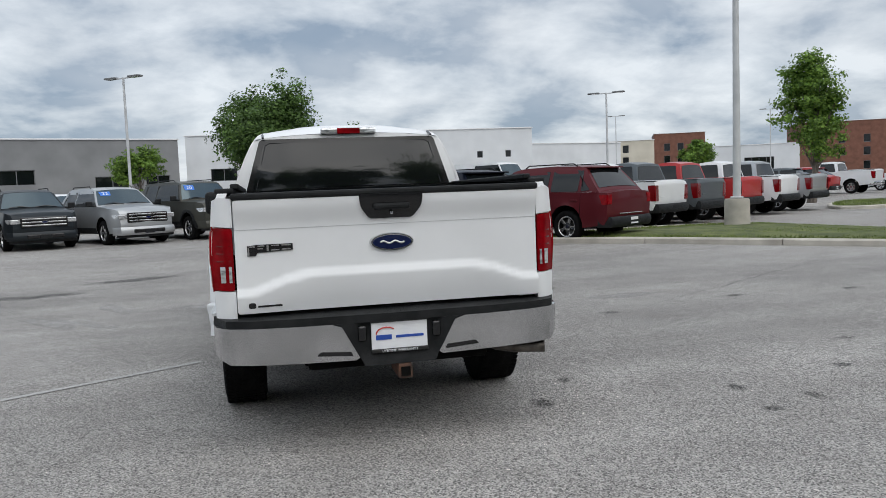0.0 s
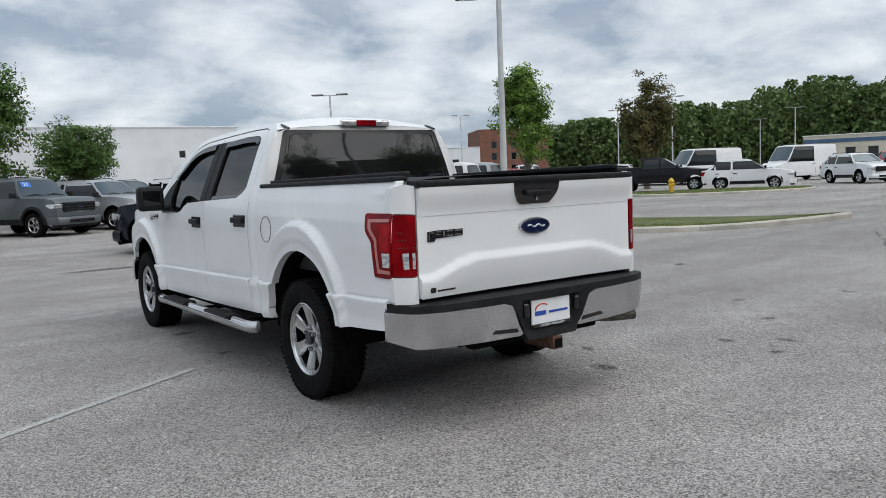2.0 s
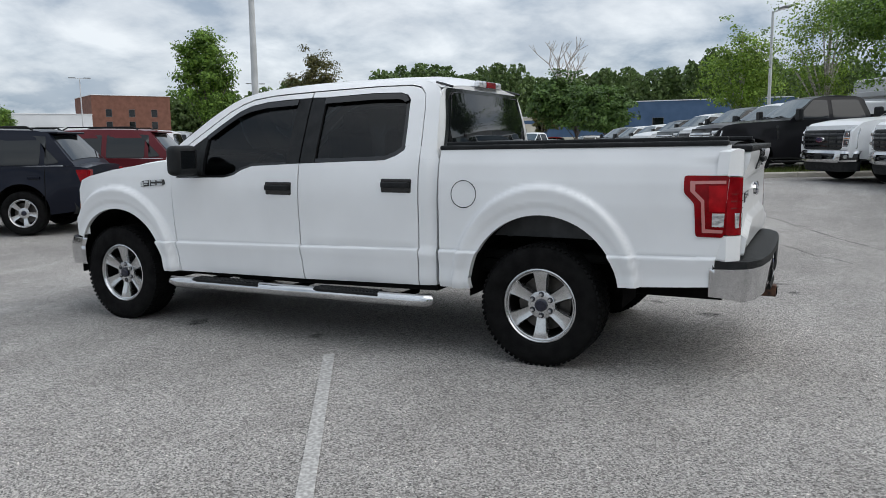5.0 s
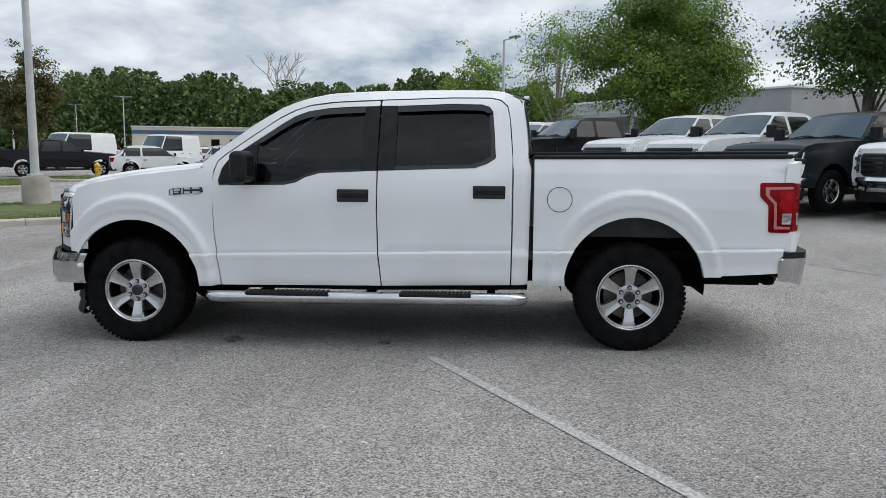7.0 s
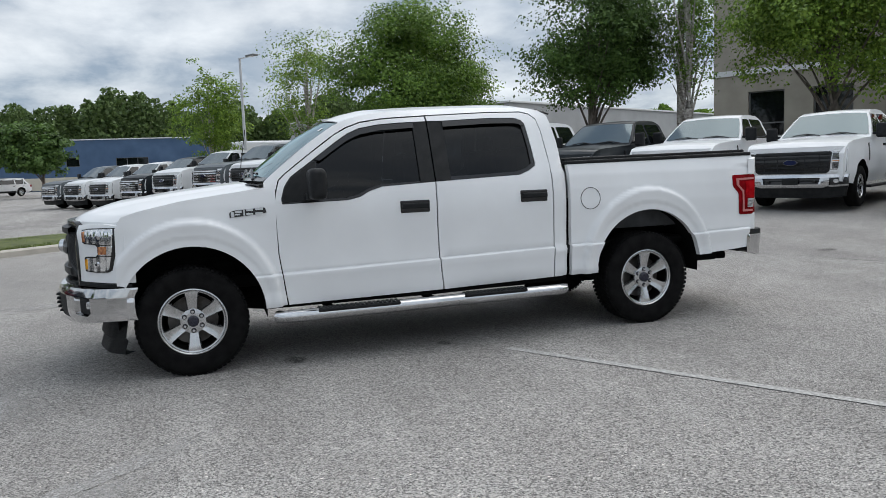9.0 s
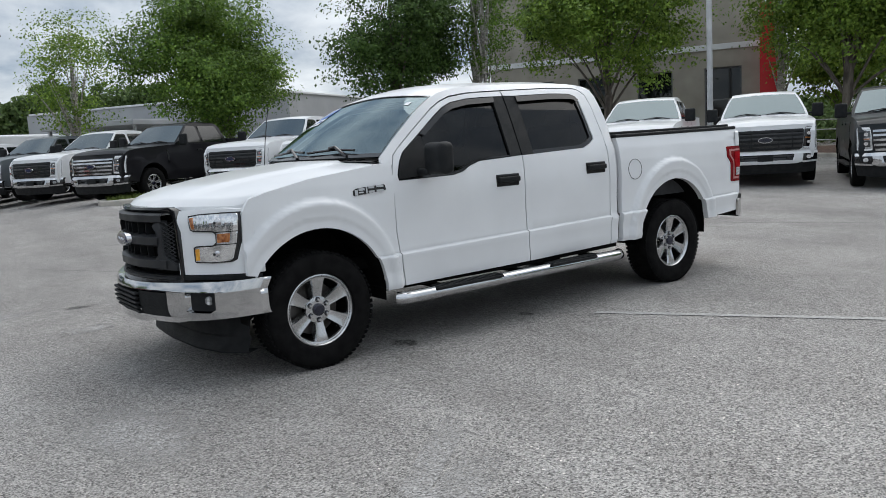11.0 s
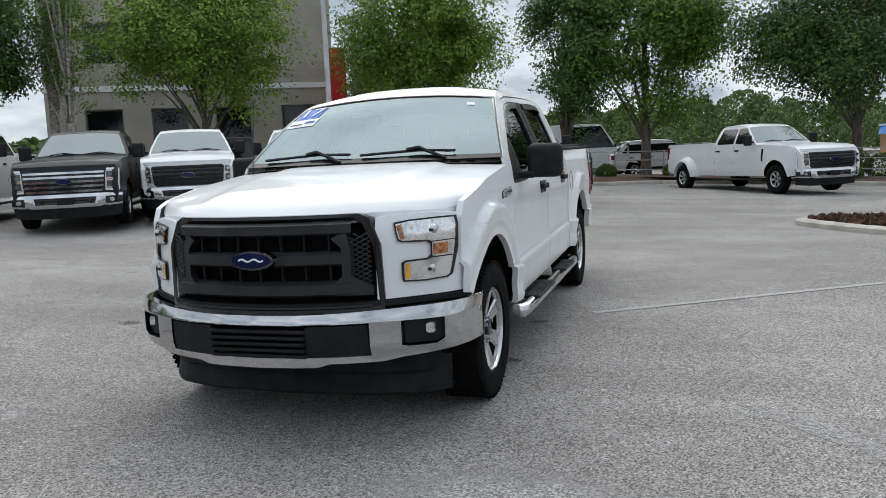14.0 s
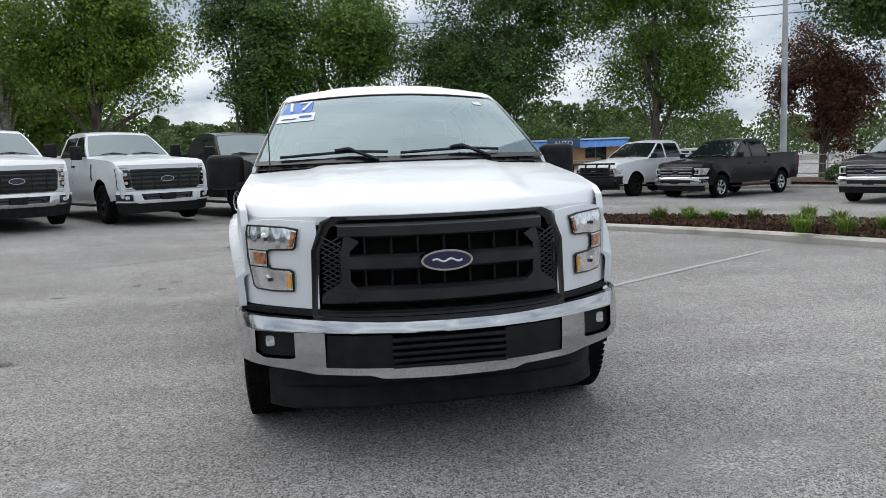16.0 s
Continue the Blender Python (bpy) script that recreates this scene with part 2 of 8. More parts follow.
def side_panel(bm, outline, xfun, step=0.07, depth=0.03, sgn=-1, lift=0.0, extra=()):
    """A sheet-metal panel of a car's side: the outline (y, z) cut in cells and pushed out to x = sgn * xfun(y, z), with turned-in edges."""
    t = bmesh.new()
    f = t.faces.new([t.verts.new((0, y, z)) for y, z in outline])
    f.normal_update()
    if f.normal.x * sgn < 0:
        f.normal_flip()
    cut_grid(t, step, (1, 2), extra)
    for v in t.verts:
        v.co.x = sgn * (xfun(v.co.y, v.co.z) + lift)
    for q in t.faces:
        q.smooth = True
    edge = [ed for ed in t.edges if len(ed.link_faces) == 1]
    for ed in edge:
        ed.smooth = False
    r = bmesh.ops.extrude_edge_only(t, edges=edge)
    for v in r["geom"]:
        if isinstance(v, bmesh.types.BMVert):
            v.co.x -= sgn * depth
    me = bpy.data.meshes.new("t")
    t.to_mesh(me)
    t.free()
    bm.from_mesh(me)
    bpy.data.meshes.remove(me)
    return bm


def face_panel(bm, outline, yfun, step=0.06, depth=0.03, sgn=1):
    """A panel facing along y: the outline (x, z) cut in cells and pushed to y = yfun(x, z), edges turned in."""
    t = bmesh.new()
    f = t.faces.new([t.verts.new((x, 0, z)) for x, z in outline])
    f.normal_update()
    if f.normal.y * sgn < 0:
        f.normal_flip()
    cut_grid(t, step, (0, 2))
    for v in t.verts:
        v.co.y = yfun(v.co.x, v.co.z)
    for q in t.faces:
        q.smooth = True
    edge = [ed for ed in t.edges if len(ed.link_faces) == 1]
    for ed in edge:
        ed.smooth = False
    r = bmesh.ops.extrude_edge_only(t, edges=edge)
    for v in r["geom"]:
        if isinstance(v, bmesh.types.BMVert):
            v.co.y -= sgn * depth
    me = bpy.data.meshes.new("t")
    t.to_mesh(me)
    t.free()
    bm.from_mesh(me)
    bpy.data.meshes.remove(me)
    return bm


def mirror_x(pts, sgn):
    return [(sgn * x, z) for x, z in pts]


def oval(bm, rx, rz, y, depth, c=(0, 0), n=36, sgn=1):
    m = Matrix.Translation((c[0], y, c[1])) @ Matrix.Rotation(-sgn * math.pi / 2, 4, "X") @ Matrix.Diagonal((rx, rz, 1, 1))
    bmesh.ops.create_cone(bm, cap_ends=True, segments=n, radius1=1, radius2=0.93, depth=depth, matrix=m)
    return bm


def letters(name, text, size, m, mat, parent, depth=0.002):
    cu = bpy.data.curves.new(name, "FONT")
    cu.body, cu.size, cu.extrude, cu.align_x, cu.align_y = text, size, depth, "CENTER", "CENTER"
    tmp = new("t", cu)
    me = bpy.data.meshes.new_from_object(tmp)
    bpy.data.objects.remove(tmp)
    me.materials.clear()
    me.materials.append(mat)
    ob = new(name, me)
    ob.parent = parent
    ob.matrix_local = m
    return ob


def lerp_table(t, x):
    for (a, p), (b, q) in zip(t, t[1:]):
        if x <= b:
            k = (x - a) / (b - a)
            k = min(max(k, 0), 1)
            return p + (q - p) * k
    return t[-1][1]


def ease(t):
    t = min(max(t, 0), 1)
    return t * t * (3 - 2 * t)


def ground_z(x, y):
    """The lot's fall: nearly level round the truck, dipping past its nose, rising and tilted towards the truck rows."""
    w = ease(max(-y - 1.5, 0.6 * (x - 2.0)) / 7.0) * ease((6.0 - y) / 6.0)
    dip = 0.0075 * min(max(y, 0.0), 9.0) * ease((16.0 - y) / 6.0) * ease((7.0 - abs(x)) / 3.0)
    return (0.028 * min(max(x, -14), 14) + 0.05) * w - dip


def on_ground(x, y, heading):
    return pose(x, y, ground_z(x, y), 0, 0, heading)


# ------------------------------------------------------------ wheels and parked vehicles
def lathe(bm, profile, n=40, sgn=1):
    """Turns a profile of (x, radius) about the x axis."""
    rings = [[bm.verts.new((sgn * x, r * math.cos(k * 2 * math.pi / n), r * math.sin(k * 2 * math.pi / n))) for k in range(n)] for x, r in profile]
    for a, b in zip(rings, rings[1:]):
        for k in range(n):
            bm.faces.new((a[k], a[(k + 1) % n], b[(k + 1) % n], b[k]))
    return rings


WHEEL_CACHE = {}


def wheel_meshes(r, rim_r, width, spokes, rim_mat, tread):
    """The meshes of a tyre and a rim whose outer face looks along -x."""
    key = (r, rim_r, width, spokes, rim_mat.name, tread)
    if key in WHEEL_CACHE:
        return WHEEL_CACHE[key]
    w = width / 2
    n = 64 if tread else 22
    bm = bmesh.new()
    lathe(bm, [(-w * 0.72, rim_r), (-w * 0.92, rim_r + 0.012), (-w * 1.0, rim_r + (r - rim_r) * 0.45), (-w * 0.97, r - 0.035), (-w * 0.86, r - 0.010), (-w * 0.7, r), (w * 0.7, r), (w * 0.86, r - 0.01), (w, r - 0.05), (w * 0.9, rim_r), (-w * 0.72, rim_r)], n)
    if tread:
        for k in range(66):
            a = k * 2 * math.pi / 66
            for sx, half in ((-0.80, 0.5), (-0.36, 0.0), (0.0, 0.5), (0.36, 0.0), (0.80, 0.5)):
                turn = Matrix.Rotation(a + half * 2 * math.pi / 66, 4, "X")
                box(bm, (sx * w, 0, r - 0.0035), (w * 0.30, 0.022, 0.012), 0, turn @ Matrix.Rotation(0.35 if sx > 0 else -0.35, 4, "Z"))
    tyre = bpy.data.meshes.new("tyre")
    for f in bm.faces:
        f.smooth = True
    for ed in bm.edges:
        if len(ed.link_faces) == 2 and ed.calc_face_angle(0) > radians(40):
            ed.smooth = False
    bm.to_mesh(tyre)
    bm.free()
    tyre.materials.append(rubber)
    # rim: stepped lip, dark barrel, brake disc, broad tapered spokes, hub with nuts and cap
    bm = bmesh.new()
    lathe(bm, [(-w * 0.70, rim_r + 0.006), (-w * 0.84, rim_r + 0.002), (-w * 0.86, rim_r - 0.006), (-w * 0.80, rim_r - 0.014), (-w * 0.74, rim_r - 0.017), (-w * 0.72, rim_r - 0.024), (-w * 0.60, rim_r - 0.027)], n)
    k0 = len(bm.faces)
    lathe(bm, [(-w * 0.60, rim_r - 0.027), (w * 0.5, rim_r - 0.034), (w * 0.5, 0.03), (w * 0.48, 0.02)], n)
    k05 = len(bm.faces)
    lathe(bm, [(w * 0.12, rim_r * 0.74), (w * 0.02, rim_r * 0.74), (w * 0.02, rim_r * 0.34)], 24)
    bm.faces.ensure_lookup_table()
    for f in bm.faces[k0:]:
        f.material_index = 1
    for f in bm.faces[k05:]:
        f.material_index = 3
    k1 = len(bm.faces)
    for k in range(spokes):
        turn = Matrix.Rotation(k * 2 * math.pi / spokes, 4, "X")
        wide = 1.0 if spokes <= 6 else 0.62
        # stations along the spoke: radius, half-width, depth of its face
        st = [(rim_r * 0.20, rim_r * 0.135 * wide, -w * 0.50), (rim_r * 0.42, rim_r * 0.150 * wide, -w * 0.56), (rim_r * 0.70, rim_r * 0.185 * wide, -w * 0.68), (rim_r - 0.030, rim_r * 0.225 * wide, -w * 0.74), (rim_r - 0.020, rim_r * 0.235 * wide, -w * 0.73)]
        rows = []
        for rr, ww, xx in st:
            rows.append([bm.verts.new(turn @ Vector((xx + dx, ww * q, rr))) for q, dx in ((-1.0, 0.055), (-1.0, 0.012), (-0.84, 0.0), (-0.30, 0.005), (0.30, 0.005), (0.84, 0.0), (1.0, 0.012), (1.0, 0.055))])
        for a, b in zip(rows, rows[1:]):
            for q in range(7):
                bm.faces.new((a[q], a[q + 1], b[q + 1], b[q]))
        bm.faces.new(rows[-1])
    lathe(bm, [(-w * 0.40, rim_r * 0.40), (-w * 0.52, rim_r * 0.375), (-w * 0.55, rim_r * 0.33), (-w * 0.55, rim_r * 0.17)], 28)
    bm.faces.ensure_lookup_table()
    for f in bm.faces[k1:]:
        f.material_index = 0
    k2 = len(bm.faces)
    lathe(bm, [(-w * 0.55, rim_r * 0.175), (-w * 0.66, rim_r * 0.168), (-w * 0.70, rim_r * 0.13), (-w * 0.70, 0.001)], 22)
    for k in range(6) if tread else ():
        a = (k + 0.5) * math.pi / 3
        cy, cz = rim_r * 0.285 * math.cos(a), rim_r * 0.285 * math.sin(a)
        rod(bm, (-w * 0.545, cy, cz), (-w * 0.56, cy, cz), 0.019, 0.018, 10)
    bm.faces.ensure_lookup_table()
    for f in bm.faces[k2:]:
        f.material_index = 2
    for k in range(6) if tread else ():
        a = (k + 0.5) * math.pi / 3
        cy, cz = rim_r * 0.285 * math.cos(a), rim_r * 0.285 * math.sin(a)
        rod(bm, (-w * 0.55, cy, cz), (-w * 0.71, cy, cz), 0.013, 0.010, 6)
    bmesh.ops.recalc_face_normals(bm, faces=bm.faces[k1:])
    bm.normal_update()
    for f in bm.faces:
        f.smooth = True
    for ed in bm.edges:
        if len(ed.link_faces) != 2 or ed.calc_face_angle(0) > radians(28):
            ed.smooth = False
    rim = bpy.data.meshes.new("rim")
    bm.to_mesh(rim)
    bm.free()
    for m in (rim_mat, underbody, cap_black, brake_disc):
        rim.materials.append(m)
    WHEEL_CACHE[key] = (tyre, rim)
    return tyre, rim


def add_wheel(parent, x, y, r, rim_r, width, spokes, rim_mat, tread=False, turn=0.0, z=None):
    tyre, rim = wheel_meshes(r, rim_r, width, spokes, rim_mat, tread)
    w = new("wheel")
    w.empty_display_size = 0.1
    w.parent = parent
    w.location = (x, y, r if z is None else z)
    w.rotation_euler = (0, 0, (0 if x < 0 else math.pi) + radians(turn))
    a, b = new("tyre", tyre), new("rim", rim)
    a.parent = b.parent = w
    b.rotation_euler = (0.0 if tread else 0.6 * y, 0, 0)
    return w


def shell(outline, xfun, step, crown, bow, mats, dark_below, across=8):
    """A closed car body: both flanks from one outline, joined across; crown lifts the middle, bow pushes the ends out."""
    t = bmesh.new()
    f = t.faces.new([t.verts.new((0, y, z)) for y, z in outline])
    f.normal_update()
    if f.normal.x > 0:
        f.normal_flip()
    cut_grid(t, step, (1, 2))
    t.normal_update()
    ys = [p[0] for p in outline]
    mid = (min(ys) + max(ys)) / 2
    bm = bmesh.new()
    left, right, span = {}, {}, {}
    for v in t.verts:
        x = xfun(v.co.y, v.co.z)
        left[v] = bm.verts.new((-x, v.co.y, v.co.z))
        right[v] = bm.verts.new((x, v.co.y, v.co.z))
    for q in t.faces:
        bm.faces.new([left[v] for v in q.verts])
        bm.faces.new([right[v] for v in reversed(q.verts)])
    for ed in t.edges:
        if len(ed.link_faces) != 1:
            continue
        for v in ed.verts:
            if v not in span:
                x = xfun(v.co.y, v.co.z)
                row = [left[v]]
                for i in range(1, across):
                    s = -1 + 2 * i / across
                    dz = crown * (1 - s * s) if dark_below(v.co.y, v.co.z) is False else 0
                    dy = bow * (1 - s * s) * (1 if v.co.y > mid else -0.5) * ease((abs(v.co.y - mid) / (max(ys) - mid) - 0.9) / 0.1)
                    row.append(bm.verts.new((s * x, v.co.y + dy, v.co.z + dz)))
                row.append(right[v])
                span[v] = row
        a, b = (span[v] for v in ed.verts)
        dark = all(dark_below(v.co.y, v.co.z) for v in ed.verts)
        for i in range(across):
            q = bm.faces.new((a[i], a[i + 1], b[i + 1], b[i]))
            q.material_index = 1 if dark else 0
    t.free()
    bmesh.ops.recalc_face_normals(bm, faces=bm.faces[:])
    return bm


def flank(W, yF, yR, zb, belt, arches, taper=0.16):
    """The half-width of a car at (y, z): rounded ends, sides that curve in at sill and belt, lips round the wheels."""
    def fn(y, z):
        x = W - 0.045 * ease((zb + 0.25 - z) / 0.3) - 0.035 * ease((z - belt + 0.35) / 0.4) - 0.012 * math.exp(-((z - (zb + 0.36)) / 0.07) ** 2)
        x -= taper * ease((y - (yF - 0.42)) / 0.42) ** 1.4 + 0.05 * ease(((yR + 0.35) - y) / 0.35) ** 1.5
        for cy, cz, r in arches:
            d = math.hypot(y - cy, z - cz)
            x += 0.028 * ease((r + 0.13 - d) / 0.09)
        return x
    return fn


SPEC = {
    # length, half width, height, wheelbase, front overhang, tyre r, rim r, sill z, hood front z, cowl z, belt z, bed z
    "super_duty": dict(L=6.35, W=0.99, H=2.0, wb=4.06, fo=0.98, r=0.41, rim=0.235, zb=0.48, hf=1.21, cz=1.40, belt=1.40, bed=1.50, cy=1.35, wt=0.62, rr=-0.62, rb=-0.78, pickup=True),
    "dually": dict(L=6.75, W=0.99, H=2.0, wb=4.45, fo=1.0, r=0.41, rim=0.225, zb=0.48, hf=1.21, cz=1.40, belt=1.40, bed=1.50, cy=1.52, wt=0.79, rr=-0.45, rb=-0.61, pickup=True),
    "pickup": dict(L=5.9, W=0.98, H=1.93, wb=3.68, fo=0.95, r=0.39, rim=0.235, zb=0.48, hf=1.16, cz=1.30, belt=1.28, bed=1.38, cy=1.30, wt=0.35, rr=-0.80, rb=-0.95, pickup=True),
    "small_pickup": dict(L=5.35, W=0.93, H=1.87, wb=3.27, fo=0.90, r=0.38, rim=0.225, zb=0.45, hf=1.10, cz=1.24, belt=1.20, bed=1.28, cy=1.20, wt=0.38, rr=-0.62, rb=-0.78, pickup=True),
    "suv": dict(L=4.85, W=0.95, H=1.74, wb=2.86, fo=0.92, r=0.365, rim=0.235, zb=0.34, hf=1.06, cz=1.16, belt=1.12, bed=0, cy=1.05, wt=0.35, rr=-1.75, rb=-2.25, pickup=False),
    "boxy_suv": dict(L=4.6, W=0.96, H=1.86, wb=2.80, fo=0.84, r=0.375, rim=0.24, zb=0.40, hf=1.16, cz=1.22, belt=1.20, bed=0, cy=0.98, wt=0.52, rr=-2.00, rb=-2.18, pickup=False),
    "crossover": dict(L=4.6, W=0.92, H=1.64, wb=2.71, fo=0.92, r=0.345, rim=0.225, zb=0.31, hf=0.97, cz=1.09, belt=1.06, bed=0, cy=1.08, wt=0.20, rr=-1.40, rb=-2.12, pickup=False),
    "van": dict(L=5.9, W=1.0, H=2.6, wb=3.75, fo=0.95, r=0.35, rim=0.205, zb=0.36, hf=1.15, cz=1.35, belt=1.35, bed=0, cy=1.95, wt=1.15, rr=-2.75, rb=-2.88, pickup=False),
}
VEHICLES = {}
KIND_NAME = {"dually": ("pickup_truck", "dual-rear-wheel pickup truck", "pickup truck"), "super_duty": ("pickup_truck", "heavy-duty crew-cab pickup truck", "pickup truck"), "pickup": ("pickup_truck", "crew-cab pickup truck", "pickup truck"),
             "small_pickup": ("pickup_truck", "mid-size crew-cab pickup truck", "pickup truck"), "suv": ("suv", "family SUV", "car"), "boxy_suv": ("suv", "boxy off-road SUV", "car"),
             "crossover": ("crossover_car", "compact crossover", "car"), "van": ("cargo_van", "high-roof cargo van", "van")}


def heavy_front(root, yF, W, color, dark_trim):
    """The tall upright face of a heavy pickup: wide grille, stacked lamps, bumper with an intake, black air dam."""
    def fy(x, z, out=0.0):
        return yF + 0.075 + out - 0.035 * (x / 0.7) ** 2 - 0.16 * ease((abs(x) - 0.74) / 0.26) ** 1.3 - 0.05 * ease((z - 0.95) / 0.25)

    def face(name, outline, out, mat, parent, depth=0.05, step=0.09, label=""):
        return part(name, face_panel(bmesh.new(), outline, lambda x, z: fy(x, z, out), step, depth, 1), mat, parent, label)
    body = PAINT[color]
    # the painted nose frame over grille and lamps
    face("nose_panel", rounded([(-0.965, 0.69), (-0.965, 1.17), (-0.90, 1.215), (0.90, 1.215), (0.965, 1.17), (0.965, 0.69)], 0.02), 0.0, body, root, 0.12, 0.08)
    g_out = [(-0.70, 1.125), (0.70, 1.125), (0.735, 1.09), (0.70, 0.745), (0.64, 0.70), (-0.64, 0.70), (-0.70, 0.745), (-0.735, 1.09)]
    gr = face("grille", g_out, 0.010, gloss_black, root, 0.03)
    bar_mat = black_plastic if dark_trim or color == "white" else chrome
    for z0, half in ((0.735, 0.665), (0.825, 0.69), (0.915, 0.70), (1.005, 0.705), (1.085, 0.71)):
        part("grille_bar", face_panel(bmesh.new(), [(-half, z0 - 0.020), (-half, z0 + 0.020), (half, z0 + 0.020), (half, z0 - 0.020)], lambda x, z: fy(x, z, 0.030), 0.16, 0.025, 1), bar_mat, gr)
    for x in (-0.52, -0.26, 0.26, 0.52):
        part("grille_rib", face_panel(bmesh.new(), [(x - 0.008, 0.72), (x - 0.008, 1.10), (x + 0.008, 1.10), (x + 0.008, 0.72)], lambda x2, z: fy(x2, z, 0.022), 0.3, 0.015, 1), black_plastic, gr)
    badge = part("badge", oval(bmesh.new(), 0.150, 0.064, fy(0, 0.92, 0.046), 0.026, (0, 0.92), 28, 1), chrome, gr)
    part("badge_field", oval(bmesh.new(), 0.134, 0.050, fy(0, 0.92, 0.054), 0.020, (0, 0.92), 28, 1), cap_black if dark_trim else blue_badge, badge)
    for s in (-1, 1):
        lo = rounded([(0.742, 1.095), (0.760, 1.160), (0.955, 1.160), (0.965, 1.12), (0.960, 0.73), (0.93, 0.712), (0.715, 0.725), (0.708, 0.76)], 0.015, 2)
        lamp = face("headlight", mirror_x(lo, s), 0.012, clear_lens if not dark_trim else gloss_black, root, 0.05, 0.05, "stacked headlamp with a bright running-light frame")
        for ol in ([(0.748, 1.118), (0.765, 1.152), (0.948, 1.152), (0.956, 1.115)], [(0.930, 1.112), (0.955, 1.112), (0.950, 0.735), (0.925, 0.742)], [(0.716, 0.732), (0.718, 0.760), (0.922, 0.752), (0.920, 0.718)]):
            part("running_light", face_panel(bmesh.new(), mirror_x(ol, s), lambda x, z: fy(x, z, 0.020), 0.06, 0.012, 1), PAINT["white"], lamp)
        for z0 in (0.79, 0.965):
            part("lamp_pocket", face_panel(bmesh.new(), mirror_x(rounded([(0.745, z0), (0.752, z0 + 0.125), (0.90, z0 + 0.125), (0.90, z0)], 0.012, 2), s), lambda x, z: fy(x, z, 0.016), 0.06, 0.012, 1), satin_dark if not dark_trim else dark_glass, lamp)
            part("projector", oval(bmesh.new(), 0.042, 0.036, fy(0.82, z0 + 0.06, 0.026), 0.02, (s * 0.82, z0 + 0.062), 14, 1), chrome, lamp)
        part("side_marker", face_panel(bmesh.new(), mirror_x([(0.752, 0.930), (0.752, 0.950), (0.90, 0.950), (0.90, 0.930)], s), lambda x, z: fy(x, z, 0.019), 0.06, 0.010, 1), amber_lens, lamp)
    # bumper built of rails round its openings
    b_mat = body if dark_trim else chrome

    def by(x, z):
        return fy(x, 0.7, 0.055) - 0.045 * ease((z - 0.60) / 0.09) - 0.03 * ease((0.47 - z) / 0.05) + 0.02 * ease((0.60 - abs(x)) / 0.08) * ease((0.56 - z) / 0.06)
    bm = bmesh.new()
    face_panel(bm, [(-0.99, 0.62), (-0.99, 0.672), (-0.62, 0.685), (0.62, 0.685), (0.99, 0.672), (0.99, 0.62)], by, 0.08, 0.08, 1)
    face_panel(bm, [(-0.60, 0.425), (-0.56, 0.495), (0.56, 0.495), (0.60, 0.425)], by, 0.08, 0.08, 1)
    for s in (-1, 1):
        face_panel(bm, mirror_x([(0.52, 0.495), (0.55, 0.62), (0.715, 0.62), (0.70, 0.46), (0.60, 0.425), (0.56, 0.495)], s), by, 0.08, 0.08, 1)
        face_panel(bm, mirror_x([(0.70, 0.44), (0.70, 0.475), (0.985, 0.49), (0.985, 0.455)], s), by, 0.08, 0.08, 1)
    bp = part("front_bumper", bm, b_mat, root, "chrome bumper with black intake" if not dark_trim else "painted bumper with black intake", smooth=40)
    part("lower_intake", face_panel(bmesh.new(), [(-0.60, 0.46), (-0.60, 0.63), (0.60, 0.63), (0.60, 0.46)], lambda x, z: by(x, z) - 0.05, 0.2, 0.02, 1), gloss_black, bp)
    part("intake_slat", face_panel(bmesh.new(), [(-0.54, 0.55), (-0.54, 0.572), (0.54, 0.572), (0.54, 0.55)], lambda x, z: by(x, z) - 0.03, 0.2, 0.02, 1), black_plastic, bp)
    part("plate_bracket", boxed((0, by(0, 0.55) + 0.01, 0.545), (0.30, 0.025, 0.125), 0.008), black_plastic, bp)
    for s in (-1, 1):
        part("tow_hook", boxed((s * 0.44, by(0.44, 0.55) - 0.01, 0.55), (0.07, 0.05, 0.05), 0.015), gloss_black, bp)
        fp = part("fog_pocket", face_panel(bmesh.new(), mirror_x([(0.715, 0.47), (0.72, 0.625), (0.985, 0.625), (0.985, 0.485)], s), lambda x, z: by(x, z) - 0.035, 0.06, 0.04, 1), gloss_black, bp)
        part("fog_lamp", oval(bmesh.new(), 0.048, 0.042, by(0.82, 0.55) - 0.02, 0.03, (s * 0.82, 0.552), 16, 1), clear_lens, fp)
    dam = bmesh.new()
    face_panel(dam, [(-0.975, 0.46), (0.975, 0.46), (0.93, 0.25), (0.60, 0.225), (-0.60, 0.225), (-0.93, 0.25)], lambda x, z: fy(x, 0.7, -0.02) - 0.06 * ease((0.40 - z) / 0.2), 0.12, 0.06, 1)
    part("air_dam", dam, black_plastic, root, smooth=50)


